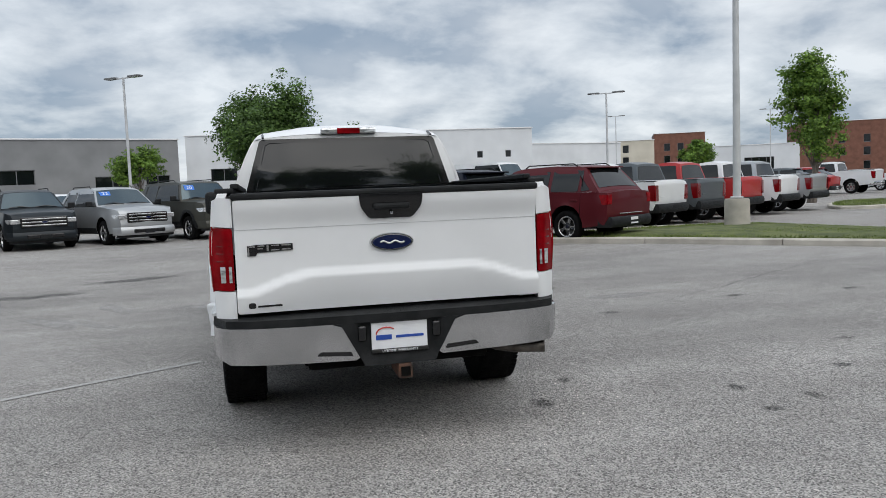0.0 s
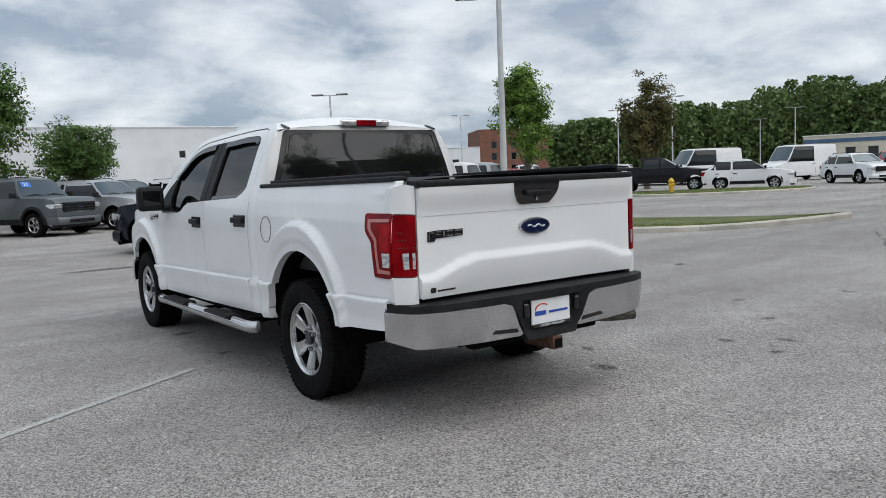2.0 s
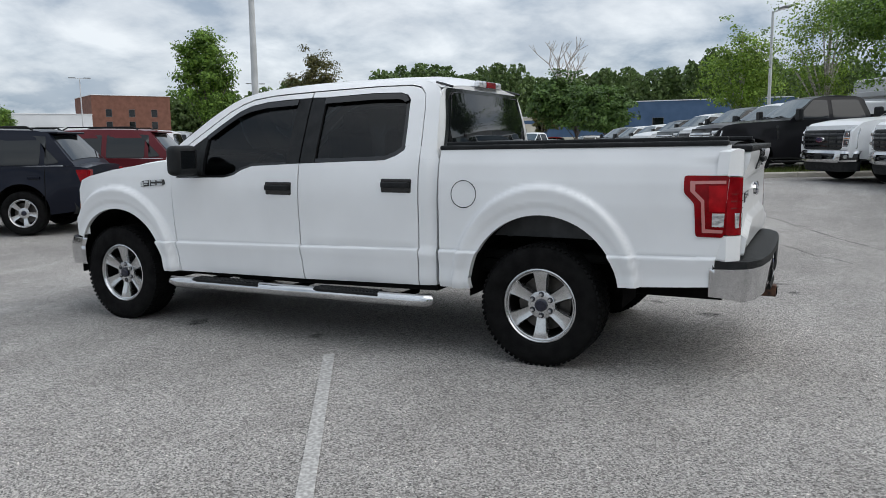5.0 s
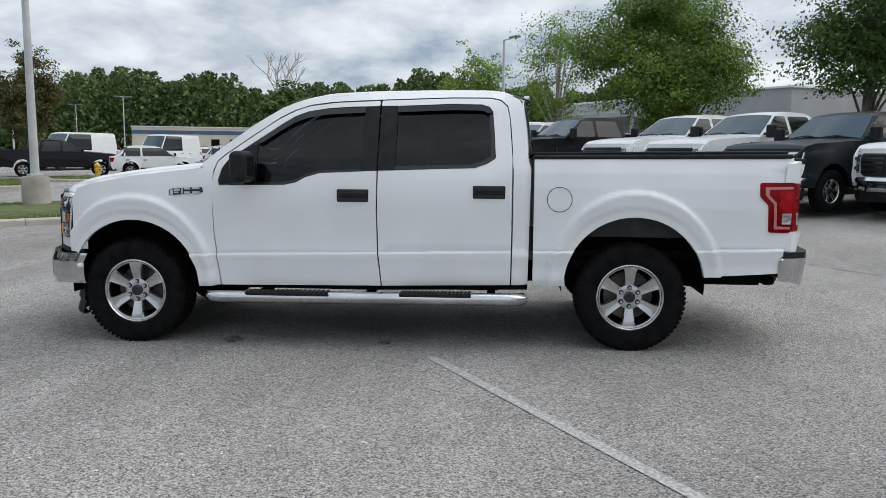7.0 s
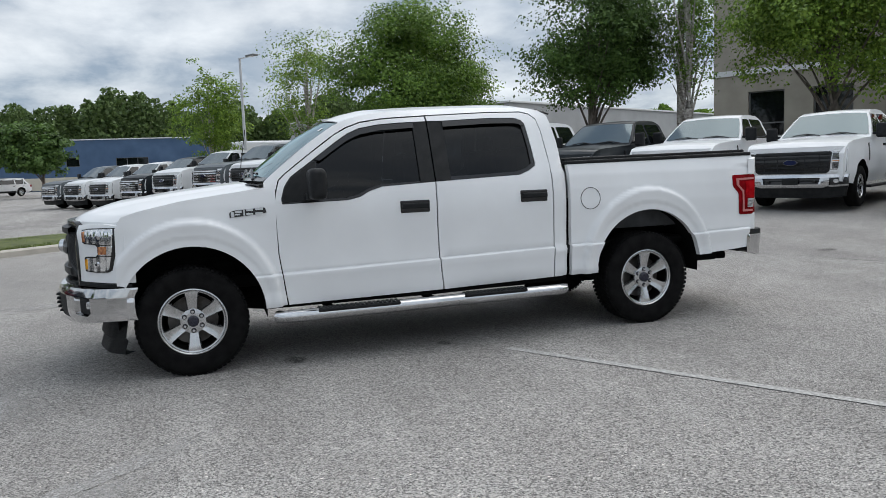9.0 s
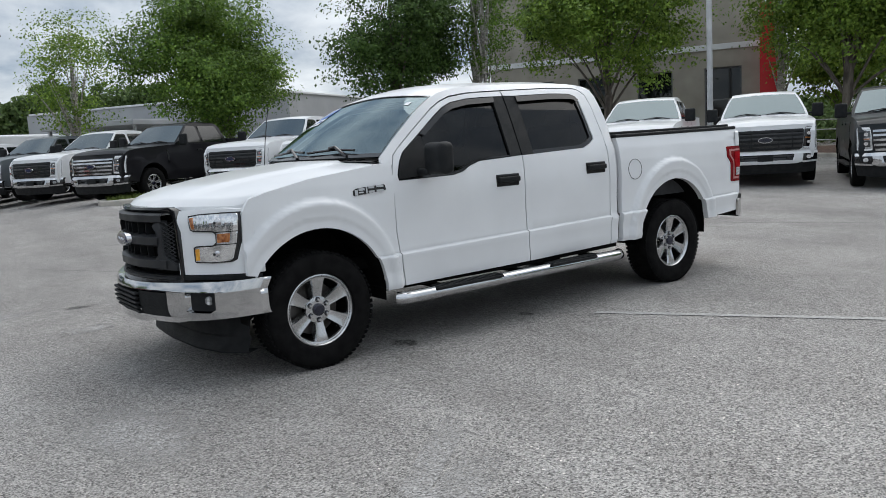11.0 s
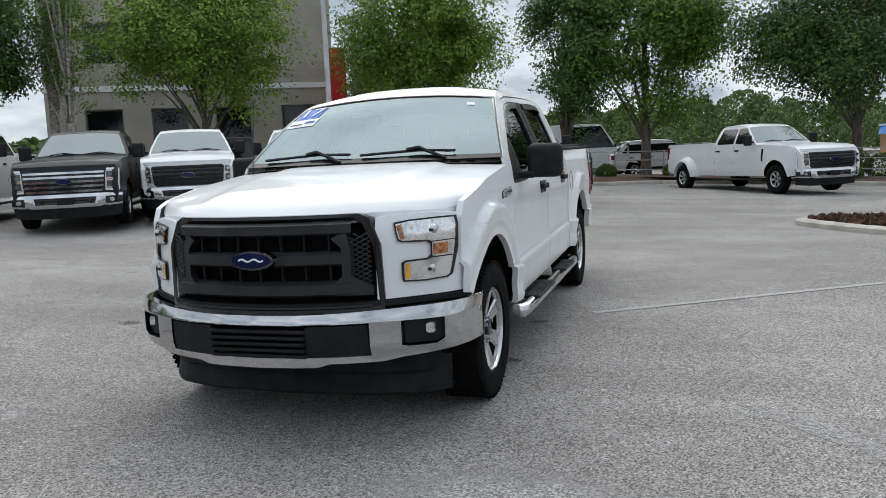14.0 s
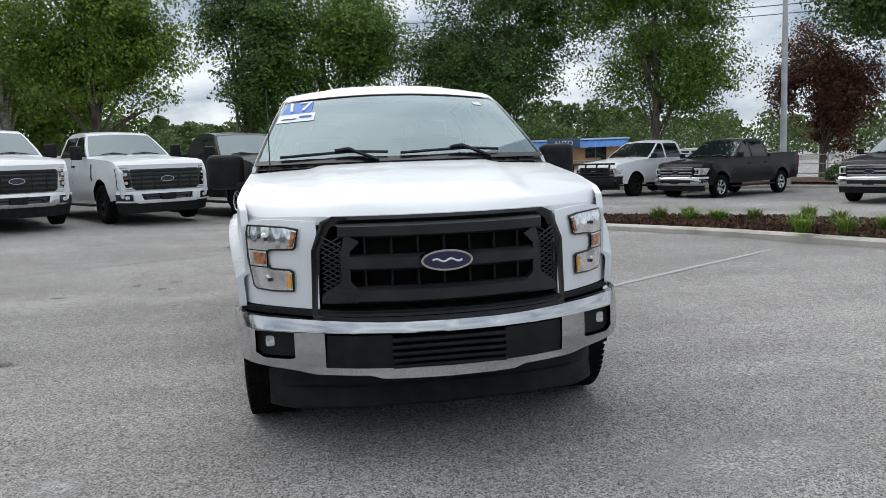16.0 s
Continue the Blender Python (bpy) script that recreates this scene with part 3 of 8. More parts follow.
def vehicle(kind, color, m, where="parked on the car lot", black_front=False, year=""):
    """A parked vehicle, its nose along +y. Repeats of a kind and colour share their meshes."""
    name, words, cat = KIND_NAME[kind]
    label = f"{color} {words} {where}"
    key = (kind, color, black_front, year)
    if key in VEHICLES:
        ob = copy_thing(VEHICLES[key], m)
        return tagged(ob, label)
    s = SPEC[kind]
    root = thing(name, m, label, cat, "vehicles parked on the lot")
    VEHICLES[key] = root
    body_paint = PAINT[color]
    L, W, H, zb = s["L"], s["W"], s["H"], s["zb"]
    yF, yR = L / 2, -L / 2
    fa = yF - s["fo"]
    ra = fa - s["wb"]
    R = s["r"] + 0.075
    cz_f = s["r"] + 0.05
    big = s["pickup"]
    sd = kind in ("super_duty", "dually")
    arches = ((fa, cz_f, R), (ra, cz_f, R))
    fn = flank(W, yF, yR, zb, s["belt"], arches, 0.06 if sd else 0.16)
    a0 = math.degrees(math.asin((zb - cz_f) / R)) if abs(zb - cz_f) < R else 0
    out = [(yF - 0.02, zb + 0.06), (yF, zb + 0.28), (yF - 0.03, s["hf"] - 0.14), (yF - 0.12, s["hf"] - 0.03), (yF - 0.3, s["hf"] + 0.02)]
    if sd:
        out[-1:] = [(yF - 0.24, s["hf"] + 0.06), (yF - 0.50, s["hf"] + 0.11)]
    out += [(s["cy"] + 0.3, s["cz"] - 0.02), (s["cy"] - 0.15, s["cz"])]
    if big:
        out += [(s["rb"], s["belt"]), (s["rb"] - 0.012, s["bed"]), (yR + 0.04, s["bed"]), (yR + 0.0, s["bed"] - 0.08), (yR + 0.03, zb + 0.2), (yR + 0.08, zb + 0.08)]
    else:
        out += [(s["rb"] + 0.1, s["belt"] + 0.01), (yR + 0.02, s["belt"] - 0.02), (yR, s["belt"] - 0.2), (yR + 0.02, zb + 0.2), (yR + 0.10, zb + 0.06)]
    out += [(ra - R * math.cos(radians(a0)) - 0.06, zb)]
    out += arc(ra, cz_f, R, 180 - a0, a0, 14)
    out += [(ra + R + 0.1, zb), (fa - R - 0.1, zb)]
    out += arc(fa, cz_f, R, 180 - a0, a0, 14)

    def dark(y, z):
        return z < zb + 0.03 or any(math.hypot(y - c, z - d) < r + 0.004 for c, d, r in arches)
    bm = shell(out, fn, 0.11 if sd else 0.16, 0.045, 0.03 if sd else 0.12, None, dark)
    part("body", bm, (body_paint, underbody), root, smooth=32)
    # cabin
    cin = 0.055
    top_in = 0.25 if kind != "van" else 0.12

    def gx(y, z):
        k = (z - s["belt"] + 0.06) / (H - s["belt"])
        return W - cin - (top_in - cin) * ease(k * 0.9) - 0.05 * ease((k - 0.86) / 0.14)
    cab = [(s["cy"], s["cz"] - 0.04), (s["wt"], H - 0.075), (s["wt"] - 0.22, H - 0.025), ((s["wt"] + s["rr"]) / 2, H), (s["rr"] + 0.2, H - 0.02), (s["rr"], H - 0.07), (s["rb"], s["belt"] - 0.03)]
    bm = shell(cab, gx, 0.16, 0.03, 0.0, None, lambda y, z: z < s["belt"], 8)
    part("cabin", bm, (body_paint, underbody), root, smooth=35)
    # windshield and rear window
    def glass_across(name, a, b, inset, up):
        n = Vector((0, -(b[1] - a[1]), b[0] - a[0])).normalized()
        if n.z < 0:
            n = -n

        def fn2(u, v):
            y, z = a[0] + (b[0] - a[0]) * v, a[1] + (b[1] - a[1]) * v
            x = (gx(y, z) - inset) * (2 * u - 1)
            c = 0.03 * (1 - (2 * u - 1) ** 2) * (1 if z > s["belt"] else 0.5)
            return Vector((x, y, z + c)) + n * up
        t = bmesh.new()
        sheet(t, 8, 4, fn2)
        bmesh.ops.recalc_face_normals(t, faces=t.faces[:])
        part(name, t, screen_glass if name == "windshield" else far_glass, root, smooth=60)
    f1, f2 = Vector((s["cy"], s["cz"] - 0.04)), Vector((s["wt"], H - 0.075))
    glass_across("windshield", f1.lerp(f2, 0.14), f1.lerp(f2, 0.95), 0.05, 0.012)
    g1, g2 = Vector((s["rb"], s["belt"] - 0.03)), Vector((s["rr"], H - 0.07))
    if kind != "van":
        glass_across("rear_window", g1.lerp(g2, 0.22), g1.lerp(g2, 0.9), 0.09, 0.012)
    zt, zl = H - 0.11, s["belt"] + 0.035
    slope = (s["cy"] - s["wt"]) / (H - s["cz"])
    yf0 = s["cy"] - slope * (zl - s["cz"]) - 0.16
    yf1 = s["cy"] - slope * (zt - s["cz"]) - 0.10
    rear0, rear1 = (s["rb"] + 0.16, s["rr"] + 0.14)
    b1 = (yf0 + rear0) * (0.5 if big else 0.62) - (0 if big else 0.1)
    wins = [[(yf0, zl), (yf1, zt), (b1 + 0.05, zt), (b1 + 0.05, zl)]]
    if big:
        wins.append([(b1 - 0.05, zl), (b1 - 0.05, zt), (rear1, zt), (rear0, zl)])
    elif kind != "van":
        b2 = b1 - 0.85
        wins.append([(b1 - 0.05, zl), (b1 - 0.05, zt), (b2 + 0.04, zt), (b2 + 0.04, zl)])
        wins.append([(b2 - 0.04, zl), (b2 - 0.04, zt), (rear1 + 0.05, zt - 0.02), (rear0 + 0.12, zl + 0.03)])
    for sgn in (-1, 1):
        for w in wins:
            part("side_window", side_panel(bmesh.new(), rounded(w, 0.05), gx, 0.3, 0.01, sgn, 0.008), far_glass, root)
        # door seams and handles
        for k, yy in enumerate([b1] + ([s["rb"] + 0.1] if big else [b1 - 0.9])):
            part("door_seam", side_panel(bmesh.new(), [(yy - 0.005, zb + 0.05), (yy + 0.005, zb + 0.05), (yy + 0.005, s["belt"] - 0.02), (yy - 0.005, s["belt"] - 0.02)], fn, 0.3, 0.004, sgn, 0.0015), underbody, root)
            part("door_handle", boxed((sgn * (fn(yy + 0.18, s["belt"] - 0.18) + 0.012), yy + 0.17, s["belt"] - 0.17), (0.03, 0.20, 0.045), 0.012), black_plastic if color in ("white", "black") else body_paint, root)
        # mirror
        mz = s["belt"] + 0.12
        bmm = boxed((sgn * (W + 0.13), yf0 + 0.02, mz), (0.24 if sd else 0.20, 0.11, 0.30 if sd else 0.17), 0.035)
        box(bmm, (sgn * (W + 0.01), yf0 + 0.03, mz - 0.06), (0.14, 0.06, 0.05), 0.015)
        part("mirror", bmm, black_plastic, root)
        # lamps
        if not sd:
            hz = s["hf"] - (0.24 if big else 0.22)
            hh = 0.22 if big else 0.13
            hw = 0.26 if big else 0.34
            out_l = rounded([(yF - 0.30, hz + hh * 0.42), (yF - 0.015, hz + hh * 0.5), (yF - 0.015, hz - hh * 0.5), (yF - 0.20, hz - hh * 0.45)], 0.03)
            bml = side_panel(bmesh.new(), out_l, fn, 0.08, 0.02, sgn, 0.006)
            hc = sgn * (W - 0.27)
            box(bml, (hc, yF + 0.015, hz), (hw, 0.06, hh), 0.02)
            lamp = part("headlight", bml, clear_lens, root)
            if big:
                part("lamp_pocket", boxed((hc - sgn * 0.01, yF + 0.044, hz), (hw * 0.66, 0.012, hh * 0.62), 0.01), gloss_black, lamp)
                part("running_light", boxed((hc + sgn * hw * 0.40, yF + 0.050, hz), (0.035, 0.014, hh * 0.86), 0.008), PAINT["white"], lamp)
                for k in (-1, 1):
                    part("running_light", boxed((hc, yF + 0.050, hz + k * hh * 0.40), (hw * 0.72, 0.014, 0.030), 0.008), PAINT["white"], lamp)
                    part("projector", boxed((hc - sgn * 0.02, yF + 0.054, hz + k * hh * 0.16), (0.085, 0.016, hh * 0.22), 0.012), chrome, lamp)
        if big:
            part("running_board", boxed((sgn * (W - 0.02), (fa + ra) / 2, zb - 0.10), (0.15, s["wb"] - 2 * R - 0.10, 0.05), 0.018), black_plastic, root)
        if sd:
            vy = fa - R - 0.07
            part("fender_vent", side_panel(bmesh.new(), rounded([(vy, 0.90), (vy + 0.03, 1.26), (vy - 0.045, 1.27), (vy - 0.055, 0.92)], 0.012), fn, 0.1, 0.012, sgn, 0.008), gloss_black, root)
        tz = s["bed"] - 0.30 if big else s["belt"] - 0.16
        th = 0.42 if big else 0.22
        bmt = side_panel(bmesh.new(), rounded([(yR + 0.01, tz - th / 2), (yR + 0.01, tz + th / 2), (yR + 0.20, tz + th / 2), (yR + 0.12, tz - th / 2)], 0.02), fn, 0.1, 0.02, sgn, 0.008)
        box(bmt, (sgn * (W - 0.14), yR + 0.005, tz), (0.17, 0.05, th), 0.015)
        part("taillight", bmt, dark_red_lens if kind == "small_pickup" else red_lens, root)
    bmat = chrome if big and not black_front else body_paint if sd else black_plastic

    def bump_fn(y0, d, z0, z1, wd, bowed):
        def fn2(u, v):
            a = -1 + 2 * u
            cut = [(0.0, 0), (0.05, 0.035), (0.5, 0.05), (0.95, 0.03), (1.0, 0)]
            o = lerp_table(cut, v)
            return Vector((a * wd, y0 + d * (bowed * (1 - abs(a) ** 2.6) + o - 0.30 * ease((abs(a) - 0.86) / 0.14)), z0 + (z1 - z0) * v))
        return fn2
    if sd:
        heavy_front(root, yF, W, color, black_front)
    else:
        # grille and bumpers
        gw = W * 1.28
        gh = 0.34 if big else 0.30
        gzc = s["hf"] - 0.10 - gh / 2
        bm = boxed((0, yF + 0.075, gzc), (gw, 0.09, gh), 0.03)
        gr = part("grille", bm, gloss_black, root)
        n = 3
        for k in range(n):
            zz = gzc - gh * 0.30 + gh * 0.6 * k / (n - 1)
            part("grille_bar", boxed((0, yF + 0.115, zz), (gw * 0.94, 0.03, gh * 0.13), 0.010), black_plastic if black_front or color in ("white", "olive", "grey") else chrome, gr)
        bmo = bmesh.new()
        bmesh.ops.create_cone(bmo, cap_ends=True, segments=20, radius1=0.14 if big else 0.09, radius2=0.13 if big else 0.08, depth=0.02, matrix=Matrix.Translation((0, yF + 0.14, gzc)) @ Matrix.Rotation(math.pi / 2, 4, "X") @ Matrix.Diagonal((1, 0.42, 1, 1)))
        bad = part("badge", bmo, chrome, gr)
        bmo = bmesh.new()
        bmesh.ops.create_cone(bmo, cap_ends=True, segments=20, radius1=0.12 if big else 0.075, radius2=0.12 if big else 0.075, depth=0.02, matrix=Matrix.Translation((0, yF + 0.143, gzc)) @ Matrix.Rotation(math.pi / 2, 4, "X") @ Matrix.Diagonal((1, 0.36, 1, 1)))
        part("badge_field", bmo, blue_badge, bad)
        if big and color != "white":
            for k in (-1, 1):
                part("grille_trim", boxed((0, yF + 0.118, gzc + k * gh * 0.46), (gw * 0.97, 0.035, 0.035), 0.012), chrome, gr)
        zf0, zf1 = (zb + 0.0, zb + 0.27) if big else (zb - 0.04, zb + 0.20)
        t = bmesh.new()
        sheet(t, 16, 6, bump_fn(yF + 0.02, 1.0, zf0, zf1, W - 0.02, 0.13))
        part("front_bumper", t, bmat if big else body_paint, root, smooth=50)
        intake = part("lower_intake", boxed((0, yF + 0.160, (zf0 + zf1) / 2 - 0.005), (W * (1.16 if big else 1.0), 0.09, 0.115), 0.025), gloss_black, root)
        part("plate_bracket", boxed((0, yF + 0.208, (zf0 + zf1) / 2 - 0.02), (0.30, 0.02, 0.12), 0.01), black_plastic, intake)
        for k in (-1, 1) if big else ():
            fp = part("fog_pocket", boxed((k * W * 0.70, yF + 0.085, (zf0 + zf1) / 2), (0.15, 0.09, 0.11), 0.02, Matrix.Rotation(-k * 0.06, 4, "Z")), gloss_black, root)
            part("fog_lamp", boxed((k * W * 0.70, yF + 0.125, (zf0 + zf1) / 2), (0.075, 0.03, 0.06), 0.014, Matrix.Rotation(-k * 0.06, 4, "Z")), clear_lens, fp)
        dam = bmesh.new()
        sheet(dam, 12, 2, lambda u, v: ((2 * u - 1) * W * 0.93, yF + 0.10 - 0.20 * abs(2 * u - 1) ** 3 - 0.05 * v, zf0 + 0.02 - (0.20 if big else 0.10) * v))
        part("air_dam", dam, black_plastic, root, smooth=50)
    # wipers and cowl
    for x0, x1 in ((0.06, 0.62), (-0.66, -0.06)):
        t = bmesh.new()
        w0, w1 = f1.lerp(f2, 0.10), f1.lerp(f2, 0.20)
        tube(t, [(x0, w0.x + 0.03, w0.y + 0.045), ((x0 + x1) / 2, w1.x + 0.03, w1.y + 0.035), (x1, w0.x + 0.02, w0.y + 0.055)], 0.012, 5)
        part("wiper", t, gloss_black, root)
    if kind == "pickup" and black_front:
        t = bmesh.new()
        for x in (-0.78, -0.24, 0.24, 0.78):
            tube(t, [(x, yF + 0.26, zb - 0.02), (x, yF + 0.30, zb + 0.35), (x, yF + 0.22, s["hf"] + 0.02)], 0.032, 8)
        for zz, dy in ((s["hf"] + 0.02, 0.22), (s["hf"] - 0.30, 0.28), (zb + 0.28, 0.30)):
            tube(t, [(-0.92, yF + dy - 0.10, zz), (-0.78, yF + dy, zz), (0.78, yF + dy, zz), (0.92, yF + dy - 0.10, zz)], 0.030, 8)
        box(t, (0, yF + 0.24, zb + 0.10), (1.86, 0.16, 0.26), 0.04)
        part("grille_guard", t, black_plastic, root, "black tube grille guard", smooth=50)
    if kind == "dually":
        for sgn in (-1, 1):
            flare = arc(ra, cz_f, R + 0.15, 182, -2, 20) + arc(ra, cz_f, R - 0.02, -2, 182, 20)
            part("rear_fender", side_panel(bmesh.new(), flare, lambda y, z: fn(y, z) + 0.20 * ease((R + 0.16 - math.hypot(y - ra, z - cz_f)) / 0.14), 0.06, 0.20, sgn), body_paint, root)
    t = bmesh.new()
    sheet(t, 16, 6, bump_fn(yR - 0.02, -1.0, zb + 0.0, zb + 0.24, W - 0.02, 0.07))
    part("rear_bumper", t, bmat if big and kind != "small_pickup" else black_plastic, root, smooth=50)
    part("licence_plate", boxed((0, yR - 0.13, zb + 0.13), (0.30, 0.012, 0.15), 0.004), black_plastic if kind == "small_pickup" else PAINT["white"], root)
    if big:
        part("tailgate_handle", boxed((0, yR - 0.005, s["bed"] - 0.12), (0.24, 0.03, 0.08), 0.015), black_plastic, root)
        part("bed_rail_cap", boxed((0, (s["rb"] + yR) / 2, s["bed"] + 0.012), (W * 1.86, abs(s["rb"] - yR) - 0.06, 0.03), 0.01), black_plastic, root)
    if kind == "boxy_suv" or kind == "suv":
        for sgn in (-1, 1):
            t = bmesh.new()
            tube(t, [(sgn * (W - 0.30), s["wt"] - 0.35, H - 0.01), (sgn * (W - 0.30), s["wt"] - 0.45, H + 0.045), (sgn * (W - 0.30), s["rr"] + 0.35, H + 0.045), (sgn * (W - 0.30), s["rr"] + 0.25, H - 0.01)], 0.016, 6)
            part("roof_rail", t, black_plastic, root)
    for sgn in (-1, 1):
        if kind in ("small_pickup", "boxy_suv"):
            for cy in (fa, ra):
                flare = arc(cy, cz_f, R + 0.085, 186, -6, 18) + arc(cy, cz_f, R - 0.004, -6, 186, 18)
                part("fender_flare", side_panel(bmesh.new(), flare, fn, 0.2, 0.05, sgn, 0.022), black_plastic, root)
        if not big and kind != "van":
            y0, y1 = fa - R - 0.03, ra + R + 0.03
            part("sill_cladding", side_panel(bmesh.new(), [(y0, zb - 0.01), (y0 - 0.05, zb + 0.17), (y1 + 0.05, zb + 0.17), (y1, zb - 0.01)], fn, 0.25, 0.05, sgn, 0.012), black_plastic, root)
            trim = [(yf0 + 0.02, zl - 0.028), (rear0 + 0.06, zl - 0.012), (rear0 + 0.06, zl - 0.026), (yf0 + 0.02, zl - 0.044)]
            part("window_trim", side_panel(bmesh.new(), trim, gx, 0.3, 0.01, sgn, 0.012), chrome if kind == "suv" else gloss_black, root)
    if not big and kind != "van":
        part("roof_spoiler", boxed((0, s["rr"] - 0.02, H - 0.055), (W * 1.36, 0.24, 0.035), 0.014), body_paint if kind != "boxy_suv" else gloss_black, root)
        part("tailgate_trim", boxed((0, yR - 0.022, s["belt"] - 0.17), (W * 0.95, 0.02, 0.05), 0.01), chrome if kind == "suv" else gloss_black, root)
        part("rear_lamp_bar", boxed((0, yR - 0.045, zb + 0.30), (W * 1.0, 0.02, 0.022), 0.006), chrome if kind == "suv" else black_plastic, root)
    if kind == "small_pickup":
        part("tailgate_step", boxed((0, yR - 0.012, s["bed"] - 0.40), (W * 1.30, 0.026, 0.05), 0.012), body_paint, root)
    if year:
        n = Vector((0, f2.y - f1.y, f1.x - f2.x)).normalized()
        c = f1.lerp(f2, 0.74)
        up_v = Vector((0, f2.x - f1.x, f2.y - f1.y)).normalized()
        mm = Matrix((Vector((-1, 0, 0)), up_v, n)).transposed().to_4x4()
        mm.translation = Vector((W * 0.46, c.x, c.y + 0.012)) + n * 0.02
        card = part("year_sticker", boxed((0, 0, 0), (0.34, 0.20, 0.004), 0.002), ink_blue_card, root, "blue year sticker on the glass")
        card.matrix_local = mm
        letters("year_number", year, 0.20, Matrix.Translation((0, 0, 0.004)), PAINT["white"], card, 0.001)
    rim_mat = bright_alloy if not black_front else black_plastic
    for sx in (-1, 1):
        for yy in (fa, ra):
            add_wheel(root, sx * (W + (0.06 if kind == "dually" and yy == ra else -0.115)), yy, s["r"], s["rim"], 0.25, 5 if not big else 6, rim_mat)
    return root


# ------------------------------------------------------------ the white pickup truck in the middle
def thin_glass(name, tint, ior=1.5):
    m = bpy.data.materials.new(name)
    m.use_nodes = True
    nt = m.node_tree
    nt.nodes.clear()
    out = nt.nodes.new("ShaderNodeOutputMaterial")
    mix, tr, gl, fr = (nt.nodes.new("ShaderNode" + k) for k in ("MixShader", "BsdfTransparent", "BsdfGlossy", "Fresnel"))
    tr.inputs["Color"].default_value = (*tint, 1)
    gl.inputs["Roughness"].default_value = 0.015
    fr.inputs["IOR"].default_value = ior
    nt.links.new(fr.outputs["Fac"], mix.inputs["Fac"])
    nt.links.new(tr.outputs["BSDF"], mix.inputs[1])
    nt.links.new(gl.outputs["BSDF"], mix.inputs[2])
    nt.links.new(mix.outputs["Shader"], out.inputs["Surface"])
    return m


privacy_glass = thin_glass("privacy_glass", (0.075, 0.085, 0.09), 1.45)
windshield_glass = thin_glass("windshield_glass", (0.26, 0.35, 0.36), 2.5)
windshield_glass.node_tree.nodes["Glossy BSDF"].inputs["Color"].default_value = (0.76, 0.94, 1.0, 1)
liner_grey = mottled(material("grey_bed_wall", (0.05, 0.052, 0.054), 0.8), (0.035, 0.037, 0.039), (0.065, 0.067, 0.07), 8)
cabin_trim = mottled(material("grey_cabin_trim", (0.06, 0.06, 0.063), 0.75), (0.045, 0.045, 0.048), (0.08, 0.08, 0.083), 8)
satin_grey = mottled(material("dark_grey_grille", (0.024, 0.025, 0.027), 0.45, 0, 0, 0.3), (0.019, 0.020, 0.022), (0.030, 0.031, 0.033), 9)
bright_red_lens = mottled(material("bright_red_lamp_lens", (0.4, 0.004, 0.008), 0.15, 0, 0.0, 0.15), (0.26, 0.002, 0.005), (0.42, 0.006, 0.010), 18)
yellow_lens = mottled(material("yellow_lamp_lens", (0.75, 0.36, 0.03), 0.12, 0, 0.6), (0.62, 0.26, 0.02), (0.80, 0.42, 0.05), 40)
silver_ink = material("silver_print", (0.55, 0.56, 0.57), 0.35, 0.7)
ink_blue = material("blue_print", (0.02, 0.07, 0.36), 0.5)
ink_red = material("red_print", (0.5, 0.05, 0.04), 0.5)
ink_black = material("black_print", (0.012, 0.012, 0.012), 0.5)
plate_white = mottled(material("plate_white", (0.80, 0.81, 0.83), 0.4), (0.76, 0.77, 0.80), (0.82, 0.83, 0.85), 6)
rust = mottled(material("rusty_steel", (0.10, 0.05, 0.03), 0.8, 0.4), (0.05, 0.035, 0.03), (0.16, 0.08, 0.05), 25)
steel = mottled(material("dull_exhaust_steel", (0.25, 0.24, 0.22), 0.45, 0.9), (0.07, 0.062, 0.055), (0.16, 0.145, 0.13), 20)

FRONT_ARCH, REAR_ARCH = (3.668, 0.405, 0.50), (-0.015, 0.475, 0.495)
SIDE_TABLE = [(0.34, 0.925), (0.44, 0.950), (0.47, 0.962), (0.485, 0.968), (0.58, 0.966), (0.682, 0.984), (0.692, 0.982), (0.700, 0.957), (0.708, 0.962), (0.86, 0.962), (1.04, 0.969), (1.17, 0.963), (1.28, 0.945), (1.36, 0.916), (1.50, 0.858), (1.65, 0.795), (1.77, 0.735), (1.83, 0.685), (1.865, 0.62), (1.90, 0.50)]
CREASE_RISE = 0.0232  # the body sits tail-high on its wheels
NOSE = [(0.0, 4.595), (0.20, 4.582), (0.40, 4.535), (0.50, 4.492), (0.62, 4.424), (0.72, 4.346), (0.80, 4.278), (0.87, 4.21), (0.915, 4.15), (0.95, 4.09), (0.97, 4.04)]
BUMPER = [(0.0, 4.675), (0.20, 4.660), (0.40, 4.612), (0.53, 4.562), (0.66, 4.496), (0.80, 4.410), (0.88, 4.345), (0.93, 4.275), (0.96, 4.19), (0.975, 4.10)]


